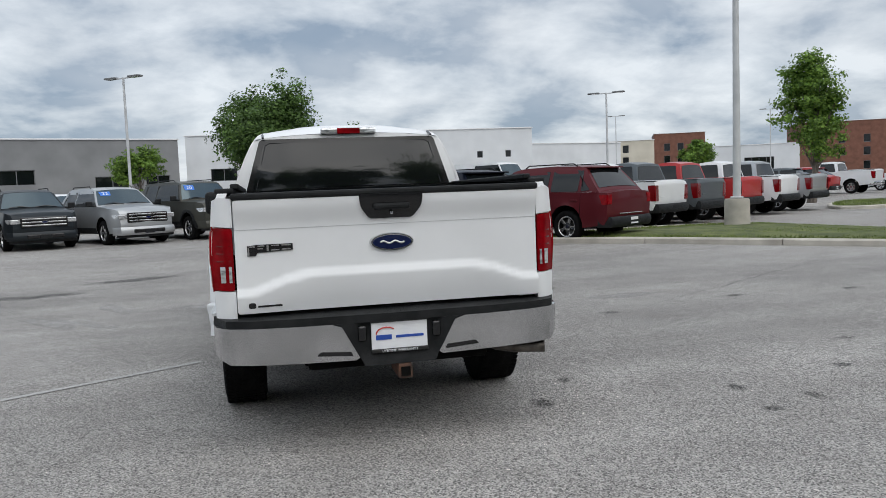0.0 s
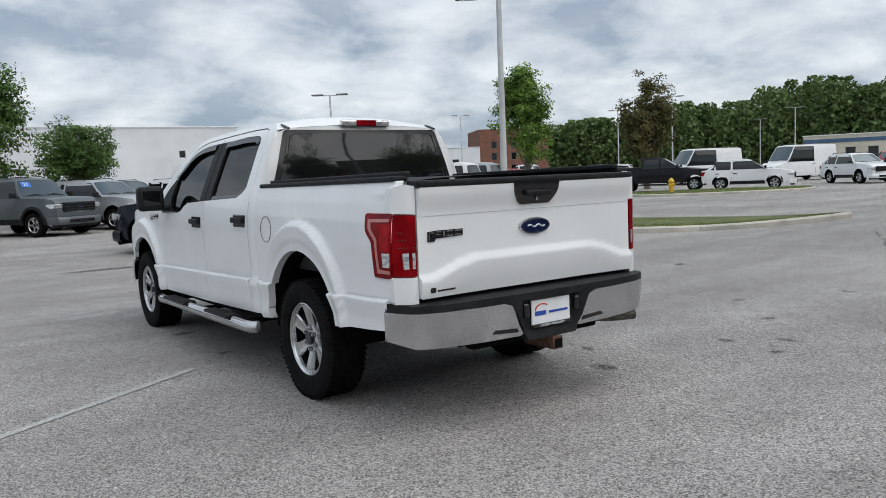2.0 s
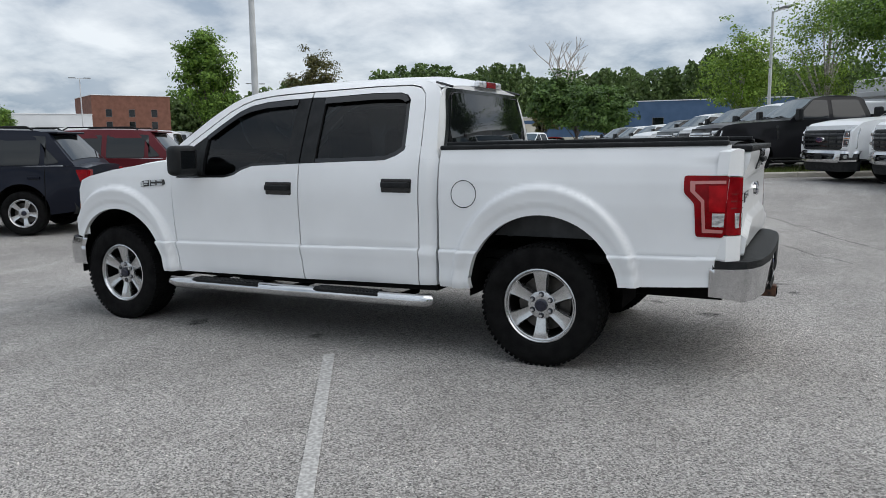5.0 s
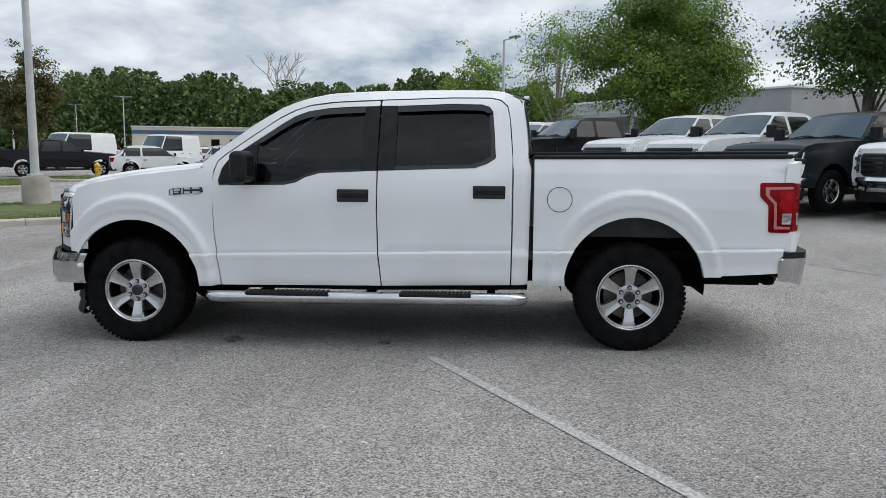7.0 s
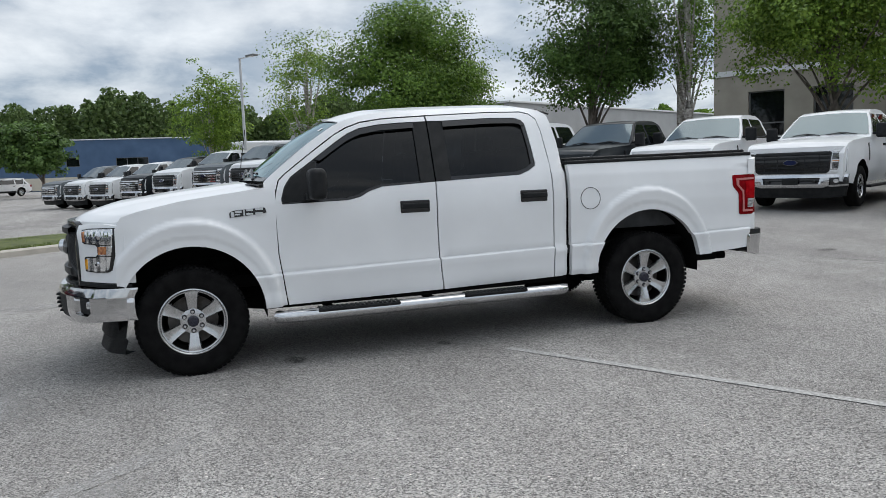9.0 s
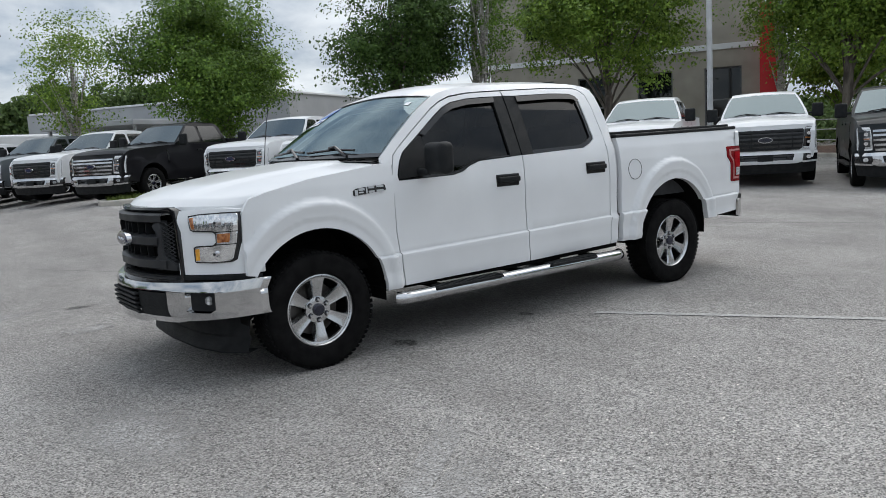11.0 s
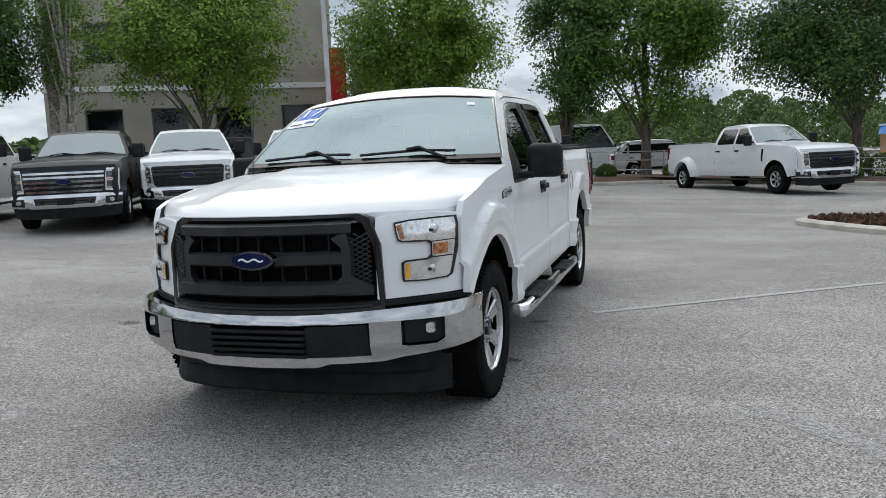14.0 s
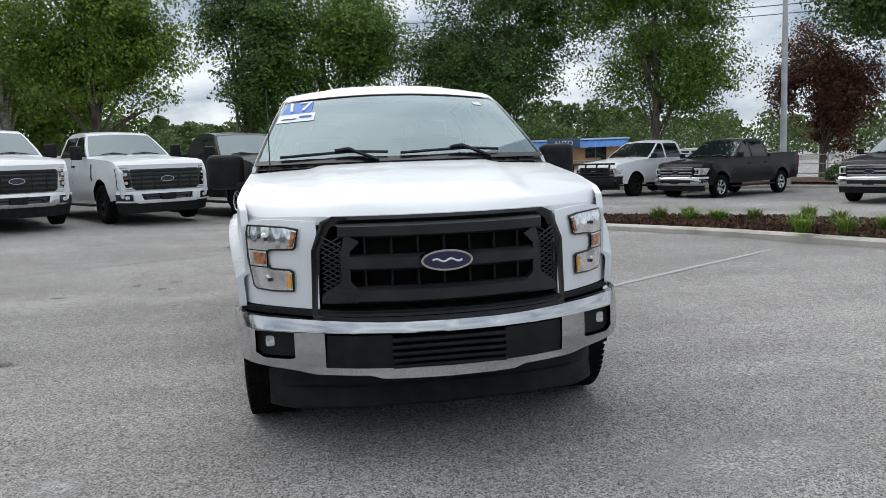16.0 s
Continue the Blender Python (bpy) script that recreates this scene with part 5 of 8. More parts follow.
    sheet(bm, 1, 12, lambda u, v: Vector(screen(0.006 * u, v)) + up)
    sheet(bm, 1, 12, lambda u, v: Vector(screen(1 - 0.006 * u, v)) + up)
    part("glass_border", bm, gloss_black, ws, smooth=60)

    def stick(u0, u1, v0, v1, lift):
        b = bmesh.new()
        sheet(b, 4, 4, lambda u, v: Vector(screen(u0 + (u1 - u0) * u, v0 + (v1 - v0) * v)) + up * lift)
        return b
    sticker_blue, sticker_white = material("sticker_blue", (0.03, 0.16, 0.58), 0.4), material("sticker_white", (0.78, 0.80, 0.84), 0.4)
    part("price_sticker", stick(0.858, 0.975, 0.72, 0.95, 0.5), sticker_blue, ws, "blue and white year sticker")
    st2 = part("price_sticker", stick(0.838, 0.985, 0.57, 0.715, 0.5), sticker_white, ws, "white sticker with print bars")
    part("print_bar", stick(0.85, 0.90, 0.625, 0.665, 0.8), ink_blue, st2)
    part("print_bar", stick(0.91, 0.97, 0.61, 0.63, 0.8), ink_black, st2)
    p, q, r2 = (Vector(screen(a, b)) for a, b in ((0.916, 0.835), (0.90, 0.835), (0.916, 0.90)))
    ex, ez = (q - p).normalized(), (r2 - p).normalized()
    en = ex.cross(ez).normalized()
    ez = en.cross(ex)
    mm = Matrix((ex, ez, en)).transposed().to_4x4()
    mm.translation = p + en * 0.007
    letters("year_number", "17", 0.19, mm, sticker_white, ws)
    part("inspection_sticker", stick(0.09, 0.125, 0.80, 0.86, 0.5), sticker_white, ws)
    for x0, x1 in ((0.10, 0.76), (-0.62, 0.02)):
        b = bmesh.new()
        n = 8
        pts = []
        for i in range(n + 1):
            x = x0 + (x1 - x0) * i / n
            w = Vector(screen((x / 0.91 + 1) / 2, 0.085 - 0.05 * abs(i / n - 0.35)))
            pts.append(w + Vector((0, 0.012, 0.022)))
        tube(b, pts, 0.010, 6)
        tube(b, [Vector((x0 + 0.06, 3.225 - 0.11 * x0 * x0, 1.350)), pts[3] + Vector((0, 0.01, 0.02)), pts[4] + Vector((0, 0.005, 0.012))], 0.012, 6)
        part("wiper", b, gloss_black, T)
    tb = bmesh.new()
    tube(tb, [(0.82, 3.22, 1.28), (0.82, 3.19, 1.52), (0.82, 3.14, 1.80)], 0.004, 5)
    part("antenna", tb, gloss_black, T)
    # roof
    bm = bmesh.new()

    def roof(u, v):
        a = 2 * u - 1
        y = (2.566 - 0.030 * a * a) + (0.760 + 0.03 * a * a - (2.566 - 0.030 * a * a)) * v
        ez = lerp_table([(0.74, 1.776), (0.80, 1.796), (0.85, 1.822), (0.92, 1.843), (1.02, 1.855), (1.3, 1.859), (1.83, 1.850), (2.05, 1.841), (2.25, 1.825), (2.373, 1.806), (2.477, 1.778), (2.57, 1.738)], y)
        return (a * (bx(y, ez) - 0.001), y, ez + lerp_table([(0.74, 0.045), (1.0, 0.050), (2.1, 0.052), (2.35, 0.060), (2.56, 0.062)], y) * (1 - abs(a) ** 2.4) + 0.005 * (abs(a) < 0.62) * (0.12 < v < 0.93))
    sheet(bm, 28, 34, roof)
    bmesh.ops.recalc_face_normals(bm, faces=bm.faces[:])
    part("roof", bm, W, T, smooth=50)
    for s in (-1, 1):
        b = bmesh.new()
        tube(b, [Vector((s * 0.650, y, lerp_table([(0.74, 1.800), (0.84, 1.832), (1.0, 1.850), (1.3, 1.858), (1.65, 1.864), (1.95, 1.846)], y))) for y in (0.86, 0.80, 0.75, 0.735)], 0.009, 6)
        part("roof_moulding", b, gloss_black, T, smooth=60)
    # cab back with its window
    back_y = lambda x, z: 0.712 + 0.055 * ease((z - 1.40) / 0.45) ** 1.2 + 0.05 * (abs(x) / 0.9) ** 4
    bm = face_panel(bmesh.new(), [(-0.885, 0.70), (-0.885, 1.36), (-0.855, 1.50), (-0.79, 1.65), (-0.715, 1.775), (-0.655, 1.80), (-0.35, 1.822), (0.35, 1.822), (0.655, 1.80), (0.715, 1.775), (0.79, 1.65), (0.855, 1.50), (0.885, 1.36), (0.885, 0.70)], back_y, 0.08, 0.01, -1)
    part("cab_back", bm, W, T)
    rw = part("rear_window", face_panel(bmesh.new(), rounded([(-0.80, 1.375), (-0.675, 1.792), (0.675, 1.792), (0.80, 1.375)], 0.03), lambda x, z: back_y(x, z) - 0.007, 0.1, 0.006, -1), gloss_black, T, "dark tinted rear window")
    part("pane", face_panel(bmesh.new(), rounded([(-0.755, 1.385), (-0.645, 1.765), (0.645, 1.765), (0.755, 1.385)], 0.05), lambda x, z: back_y(x, z) - 0.012, 0.1, 0.004, -1), dark_glass, rw)
    b = bmesh.new()
    tube(b, [(-0.72, back_y(0.7, 1.39) - 0.015, 1.40), (-0.635, back_y(0.6, 1.75) - 0.015, 1.745), (-0.60, back_y(0.6, 1.75) - 0.015, 1.762), (0.60, back_y(0.6, 1.75) - 0.015, 1.762), (0.635, back_y(0.6, 1.75) - 0.015, 1.745), (0.72, back_y(0.7, 1.39) - 0.015, 1.40)], 0.003, 4)
    part("defroster_line", b, satin_grey, rw)
    hb = boxed((0.0, 0.748, 1.842), (0.43, 0.05, 0.052), 0.015)
    cl = part("brake_light", hb, clear_lens, T, "high centre brake lamp, red between clear cargo lamps")
    part("red_lens", boxed((0.0, 0.724, 1.842), (0.175, 0.012, 0.044), 0.005), red_lens, cl)
    # tailgate
    lip = lambda x, z: 0.034 * ease((z - 1.195) / 0.14)

    def gate_y(x, z):
        a = abs(x)
        zl = lerp_table([(0.0, 0.972), (0.46, 0.962), (0.56, 0.945), (0.72, 0.885), (0.8, 0.878)], a)
        step = 0.030 * ease((zl - z) / 0.018) - 0.034 * ease((zl - z) / 0.26)
        return -1.168 - step - lip(x, z) + 0.012 * ease((z - 1.195) / 0.02) * ease((1.23 - z) / 0.03) * 0
    bm = face_panel(bmesh.new(), rounded([(-0.828, 0.758), (-0.826, 1.352), (0.826, 1.352), (0.828, 0.758)], 0.012, 2), gate_y, 0.022, 0.06, -1)
    gate = part("tailgate", bm, W, T)
    # thin grey strip that draws the shade of the crease under the lip
    part("crease_shade_line", face_panel(bmesh.new(), [(-0.825, 1.196), (-0.825, 1.199), (0.825, 1.199), (0.825, 1.196)], lambda x, z: gate_y(x, z) - 0.0012, 0.1, 0.002, -1), silver_ink, gate)
    cap = boxed((0, -1.150, 1.372), (1.67, 0.12, 0.036), 0.012)
    part("spoiler", cap, black_plastic, gate)
    hd = face_panel(bmesh.new(), rounded([(-0.175, 1.362), (0.175, 1.362), (0.165, 1.29), (0.118, 1.228), (-0.118, 1.228), (-0.165, 1.29)], 0.02), lambda x, z: gate_y(x, z) - 0.010, 0.04, 0.02, -1)
    hd = part("tailgate_handle", hd, gloss_black, gate)
    part("grip", boxed((0, -1.215, 1.292), (0.20, 0.03, 0.035), 0.012), black_plastic, hd)
    part("keyhole", boxed((0, -1.205, 1.258), (0.018, 0.01, 0.018), 0.004), chrome, hd)
    ov = part("oval_badge", oval(bmesh.new(), 0.123, 0.050, gate_y(0, 1.098) - 0.008, 0.016, (0.0, 1.098), 40, -1), chrome, gate, "blue enamel oval badge with chrome rim")
    part("badge_field", oval(bmesh.new(), 0.112, 0.041, gate_y(0, 1.098) - 0.014, 0.012, (0.0, 1.098), 40, -1), blue_badge, ov)
    sb = bmesh.new()
    tube(sb, [(-0.066 + 0.132 * i / 30, -1.191, 1.098 + 0.006 * math.sin(i * 0.42)) for i in range(31)], 0.005, 6)
    part("badge_stroke", sb, silver_ink, ov)
    bd = part("tail_badge", face_panel(bmesh.new(), [(-0.765, 1.060), (-0.765, 1.113), (-0.715, 1.118), (-0.53, 1.118), (-0.53, 1.083), (-0.715, 1.075), (-0.72, 1.060)], lambda x, z: gate_y(x, z) - 0.006, 0.05, 0.008, -1), gloss_black, gate, "black model badge with chrome edges")
    for x0, x1, z0, z1 in ((-0.762, -0.725, 1.105, 1.112), (-0.762, -0.755, 1.063, 1.112), (-0.712, -0.678, 1.108, 1.115), (-0.712, -0.685, 1.094, 1.100), (-0.665, -0.655, 1.083, 1.115), (-0.642, -0.600, 1.108, 1.115), (-0.642, -0.600, 1.084, 1.091), (-0.588, -0.540, 1.108, 1.115), (-0.588, -0.540, 1.086, 1.093)):
        part("badge_bar", face_panel(bmesh.new(), [(x0, z0), (x0, z1), (x1, z1), (x1, z0)], lambda x, z: gate_y(x, z) - 0.011, 0.1, 0.008, -1), chrome, bd)
    dl = part("dealer_decal", face_panel(bmesh.new(), rounded([(-0.772, 0.785), (-0.772, 0.815), (-0.735, 0.815), (-0.735, 0.785)], 0.012), lambda x, z: gate_y(x, z) - 0.002, 0.1, 0.002, -1), ink_black, gate)
    part("print_bar", face_panel(bmesh.new(), [(-0.725, 0.789), (-0.725, 0.799), (-0.60, 0.799), (-0.60, 0.789)], lambda x, z: gate_y(x, z) - 0.002, 0.1, 0.002, -1), ink_black, dl)
    # bed cover and rails
    cov = bmesh.new()
    sheet(cov, 12, 20, lambda u, v: ((2 * u - 1) * 0.80, 0.66 - 1.76 * v, 1.388 + 0.02 * (1 - (2 * u - 1) ** 4)))
    bmesh.ops.recalc_face_normals(cov, faces=cov.faces[:])
    part("bed_cover", cov, black_plastic, T, "soft black roll-up bed cover", smooth=50)
    for s in (-1, 1):
        rc = boxed((s * 0.868, -0.205, 1.392 + 0.0), (0.10, 1.80, 0.030), 0.010, Matrix.Translation((0, 0, 0)) @ pose(0, 0, 0, -0.6))
        box(rc, (s * 0.815, -0.205, 1.415), (0.045, 1.78, 0.030), 0.008, pose(0, 0, 0, -0.6))
        part("bed_rail_cap", rc, black_plastic, T)
    # rear bumper
    rb = [(0.0, -1.315), (0.5, -1.305), (0.75, -1.275), (0.88, -1.225), (0.94, -1.15), (0.962, -1.06), (0.965, -1.03)]
    rby = lambda x, z: lerp_table(rb, abs(x)) + 0.020 - 0.026 * (z - 0.49) / 0.2
    bump = part("rear_bumper", boxed((0, -1.16, 0.60), (1.5, 0.16, 0.17), 0.02), black_plastic, T, "chrome rear bumper with black step pads")
    for s in (-1, 1):
        part("chrome_corner", face_panel(bmesh.new(), mirror_x([(0.305, 0.672), (0.36, 0.690), (0.964, 0.692), (0.962, 0.53), (0.88, 0.497), (0.235, 0.487), (0.215, 0.50)], s), rby, 0.035, 0.03, -1), chrome, bump)
        part("step_slot", face_panel(bmesh.new(), mirror_x(rounded([(0.25, 0.512), (0.26, 0.535), (0.42, 0.545), (0.44, 0.525)], 0.008), s), lambda x, z: rby(x, z) - 0.003, 0.1, 0.01, -1), gloss_black, bump)
    tp = bmesh.new()
    sheet(tp, 26, 2, lambda u, v: ((2 * u - 1) * 0.966, (lerp_table(rb, abs(2 * u - 1) * 0.966) - 0.004) * (1 - v) + (-1.08 if abs(2 * u - 1) < 0.96 else -1.04) * v, 0.738 - 0.006 * (1 - v)))
    sheet(tp, 26, 1, lambda u, v: ((2 * u - 1) * 0.966, lerp_table(rb, abs(2 * u - 1) * 0.966) - 0.004, 0.69 + 0.042 * v))
    bmesh.ops.recalc_face_normals(tp, faces=tp.faces[:])
    part("top_pad", tp, black_plastic, bump, smooth=40)
    cen = face_panel(bmesh.new(), [(-0.345, 0.69), (-0.30, 0.672), (-0.212, 0.50), (-0.19, 0.455), (0.19, 0.455), (0.212, 0.50), (0.30, 0.672), (0.345, 0.69)], lambda x, z: -1.285 - 0.03 * ease((abs(x) - 0.19) / 0.05) - 0.02 * ease((0.5 - z) / 0.03), 0.04, 0.05, -1)
    part("centre_step", cen, black_plastic, bump)
    pl = part("licence_plate", boxed((0.0, -1.293, 0.607), (0.302, 0.010, 0.160), 0.004), plate_white, bump, "white dealer plate in a black frame")
    part("plate_frame", boxed((0.0, -1.300, 0.694), (0.306, 0.014, 0.028), 0.004), ink_black, pl)
    part("plate_frame", boxed((0.0, -1.300, 0.528), (0.306, 0.014, 0.020), 0.004), ink_black, pl)
    letters("plate_text", "LIFETIME WARRANTY", 0.020, pose(0.0, -1.3085, 0.528, 90, 0, 0), plate_white, pl, 0.0006)
    part("print_bar", boxed((0.01, -1.3085, 0.694), (0.15, 0.002, 0.010), 0), plate_white, pl)
    part("print_bar", boxed((-0.085, -1.2995, 0.600), (0.085, 0.003, 0.026), 0.001), ink_blue, pl)
    part("print_bar", boxed((0.055, -1.2995, 0.600), (0.15, 0.003, 0.014), 0.001), ink_blue, pl)
    b = bmesh.new()
    tube(b, [(-0.125 + 0.055 * (1 - math.cos(a)), -1.300, 0.618 + 0.035 * math.sin(a)) for a in [i * math.pi / 8 for i in range(7)]], 0.004, 5)
    part("print_arc", b, ink_red, pl)
    for s in (-1, 1):
        part("plate_lamp", boxed((s * 0.20, -1.305, 0.63), (0.045, 0.02, 0.085), 0.012), gloss_black, bump)
    hb = boxed((0.02, -1.20, 0.415), (0.075, 0.26, 0.075), 0.006)
    hit = part("hitch_receiver", hb, rust, T, "rusty square hitch receiver")
    part("receiver_hole", boxed((0.02, -1.333, 0.415), (0.050, 0.006, 0.050), 0), underbody, hit)
    part("hitch_bar", boxed((0.02, -1.12, 0.455), (1.0, 0.09, 0.07), 0.02), underbody, hit)
    b = bmesh.new()
    tube(b, [(0.52, -0.30, 0.50), (0.55, -0.80, 0.47), (0.62, -1.04, 0.455), (0.70, -1.12, 0.452), (0.86, -1.17, 0.450)], 0.036, 12)
    part("exhaust_pipe", b, steel, T, smooth=60)
    # front: grille
    gy = lambda x, z: nose_y(x) + 0.006 - 0.05 * ease((z - 0.95) / 0.2)
    outer = [(-0.50, 1.100), (0.50, 1.100), (0.555, 1.075), (0.602, 0.945), (0.612, 0.64), (0.60, 0.622), (-0.60, 0.622), (-0.612, 0.64), (-0.602, 0.945), (-0.555, 1.075)]
    inner = [(-0.475, 1.068), (0.475, 1.068), (0.515, 1.046), (0.562, 0.935), (0.575, 0.67), (0.565, 0.655), (-0.565, 0.655), (-0.575, 0.67), (-0.562, 0.935), (-0.515, 1.046)]
    gr = part("grille", face_panel(bmesh.new(), outer, lambda x, z: gy(x, z) - 0.075, 0.06, 0.02, 1), underbody, T, "black grille with four wide bars")
    fr = bmesh.new()
    n = len(outer)
    o3 = [Vector((x, gy(x, z) + 0.012, z)) for x, z in outer]
    m3 = [Vector(((x + xi) / 2, gy(x, z) + 0.022, (z + zi) / 2)) for (x, z), (xi, zi) in zip(outer, inner)]
    i3 = [Vector((x, gy(x, z) - 0.012, z)) for x, z in inner]
    b3 = [Vector((x, gy(x, z) - 0.09, z)) for x, z in outer]

    def ring(a, b, k=10):
        for i in range(n):
            j = (i + 1) % n
            kk = k if abs(a[i].x - a[j].x) > 0.5 else 1

            def p(w, t):
                q = w[i].lerp(w[j], t)
                if kk > 1:
                    q.y = q.y + gy(q.x, q.z) - (gy(w[i].x, w[i].z) * (1 - t) + gy(w[j].x, w[j].z) * t)
                return q
            for c in range(kk):
                fr.faces.new([fr.verts.new(v) for v in (p(a, c / kk), p(a, (c + 1) / kk), p(b, (c + 1) / kk), p(b, c / kk))])
    ring(b3, o3)
    ring(o3, m3)
    ring(m3, i3)
    bmesh.ops.remove_doubles(fr, verts=fr.verts[:], dist=0.0005)
    bmesh.ops.recalc_face_normals(fr, faces=fr.faces[:])
    part("grille_frame", fr, gloss_black, gr, smooth=50)

    def bar(z0, z1, half, out):
        b = bmesh.new()
        h = z1 - z0
        prof = [(0.0, -0.06), (0.0, -0.012), (0.18, out), (0.82, out), (1.0, -0.012), (1.0, -0.06)]
        sheet(b, 24, 5, lambda u, v: ((2 * u - 1) * half, gy((2 * u - 1) * half, z0) + prof[round(v * 5)][1], z0 + h * prof[round(v * 5)][0]))
        bmesh.ops.recalc_face_normals(b, faces=b.faces[:])
        return b
    for z0, z1, half in ((1.000, 1.066, 0.48), (0.850, 0.922, 0.44), (0.700, 0.775, 0.50), (0.640, 0.658, 0.56)):
        part("grille_bar", bar(z0, z1, half, 0.016), satin_grey, gr, smooth=35)
    for s in (-1, 1):
        part("side_pod", face_panel(bmesh.new(), mirror_x([(0.385, 0.985), (0.45, 1.02), (0.47, 0.93), (0.47, 0.80), (0.56, 0.735), (0.565, 0.70), (0.40, 0.705), (0.385, 0.76), (0.43, 0.80), (0.43, 0.94)], s), lambda x, z: gy(x, z) + 0.008, 0.05, 0.05, 1), satin_grey, gr)
        mesh_bm = bmesh.new()
        for k in range(13):
            for d in (-1, 1):
                z0 = 0.72 + 0.024 * k
                a = Vector((s * 0.465, gy(0.465, z0) - 0.004, z0))
                c = Vector((s * 0.555, gy(0.555, z0) - 0.004, z0 + d * 0.05))
                if 0.70 < c.z < 1.02:
                    tube(mesh_bm, [a, c], 0.0035, 4)
        part("mesh_insert", mesh_bm, satin_grey, gr)
    for k in range(7):
        x = -0.36 + k * 0.12
        part("rib", boxed((x, gy(x, 0.85) - 0.05, 0.86), (0.012, 0.04, 0.34), 0.003), black_plastic, gr)
    ov = part("oval_badge", oval(bmesh.new(), 0.128, 0.052, gy(0, 0.892) + 0.026, 0.03, (0, 0.893), 40, 1), chrome, gr, "blue enamel oval badge with chrome rim")
    part("badge_field", oval(bmesh.new(), 0.115, 0.042, gy(0, 0.892) + 0.037, 0.02, (0, 0.893), 40, 1), blue_badge, ov)
    yb = gy(0, 0.9) + 0.048
    sb = bmesh.new()
    tube(sb, [(0.068 - 0.136 * i / 30, yb, 0.894 + 0.006 * math.sin(i * 0.42)) for i in range(31)], 0.005, 6)
    part("badge_stroke", sb, plate_white, ov)
    # front bumper
    fby = lambda x, z: lerp_table(BUMPER, abs(x)) - 0.030 * ease((z - 0.575) / 0.075) - 0.020 * ease((0.47 - z) / 0.08)
    bm = bmesh.new()
    lo = lambda x: lerp_table([(0.0, 0.366), (0.30, 0.362), (0.36, 0.378), (0.60, 0.378), (0.70, 0.395), (0.97, 0.415)], abs(x))
    face_panel(bm, [(-0.974, 0.645), (-0.60, 0.632), (-0.3, 0.622), (0.3, 0.622), (0.60, 0.632), (0.974, 0.645), (0.974, 0.575), (-0.974, 0.575)], fby, 0.045, 0.05, 1)
    face_panel(bm, [(-0.66, lo(0.66)), (-0.60, 0.378), (-0.36, 0.378), (-0.30, 0.362), (0.30, 0.362), (0.36, 0.378), (0.60, 0.378), (0.66, lo(0.66)), (0.66, 0.412), (-0.66, 0.412)], fby, 0.045, 0.05, 1)
    for s in (-1, 1):
        face_panel(bm, mirror_x([(0.550, 0.412), (0.550, 0.575), (0.685, 0.575), (0.685, 0.455), (0.66, 0.412)], s), fby, 0.045, 0.05, 1)
        face_panel(bm, mirror_x([(0.66, 0.390), (0.66, 0.412), (0.685, 0.455), (0.710, 0.447), (0.830, 0.447), (0.865, 0.47), (0.865, 0.575), (0.974, 0.575), (0.974, 0.42), (0.80, 0.402)], s), fby, 0.045, 0.05, 1)
    fb = part("front_bumper", bm, chrome, T, "chrome front bumper with black centre insert")
    fb.scale = (1.022, 1, 1)
    part("bumper_core", face_panel(bmesh.new(), [(-0.93, 0.42), (-0.93, 0.60), (0.93, 0.60), (0.93, 0.42)], lambda x, z: fby(x, z) - 0.06, 0.08, 0.02, 1), underbody, fb)
    part("bumper_top", face_panel(bmesh.new(), [(-0.94, 0.64), (-0.94, 0.668), (0.94, 0.668), (0.94, 0.64)], lambda x, z: nose_y(x) + 0.008, 0.05, 0.05, 1), black_plastic, fb)
    for s in (-1, 1):
        part("side_pad", face_panel(bmesh.new(), mirror_x(rounded([(0.255, 0.402), (0.255, 0.566), (0.540, 0.566), (0.545, 0.405)], 0.012), s), lambda x, z: fby(x, z) - 0.006, 0.06, 0.03, 1), black_plastic, fb)
        part("fog_pocket", face_panel(bmesh.new(), mirror_x(rounded([(0.688, 0.455), (0.688, 0.570), (0.858, 0.570), (0.856, 0.478), (0.832, 0.455)], 0.01), s), lambda x, z: fby(x, z) - 0.035, 0.05, 0.02, 1), black_plastic, fb)
        part("fog_lamp", boxed((s * 0.775, fby(0.775, 0.52) - 0.062, 0.522), (0.088, 0.05, 0.056), 0.012, None, 2), clear_lens, fb, "small clear fog lamp")
    for k in range(5):
        z0 = 0.410 + k * 0.031
        part("slat", boxed((0, fby(0, z0) - 0.022, z0 + 0.010), (0.52, 0.03, 0.017), 0.005), black_plastic, fb)
    dam = bmesh.new()
    dp = [(0.0, 4.36), (0.45, 4.335), (0.70, 4.26), (0.80, 4.19), (0.845, 4.13)]
    prof = [(0.40, -0.01), (0.27, 0.015), (0.25, 0.0), (0.165, 0.028), (0.15, 0.02)]
    sheet(dam, 24, 4, lambda u, v: ((2 * u - 1) * 0.845, lerp_table(dp, abs(2 * u - 1) * 0.845) + prof[round(v * 4)][1], prof[round(v * 4)][0]))
    sheet(dam, 24, 1, lambda u, v: ((2 * u - 1) * 0.845, lerp_table(dp, abs(2 * u - 1) * 0.845) + 0.02 - 0.06 * v, 0.15 + 0.02 * v))
    part("air_dam", dam, black_plastic, T, smooth=40)
    # underside: frame, axles, tank
    ub = bmesh.new()
    for s in (-1, 1):
        box(ub, (s * 0.45, 1.6, 0.50), (0.10, 5.3, 0.16), 0.02)
    box(ub, (0, 1.7, 0.60), (1.5, 3.4, 0.10), 0.03)
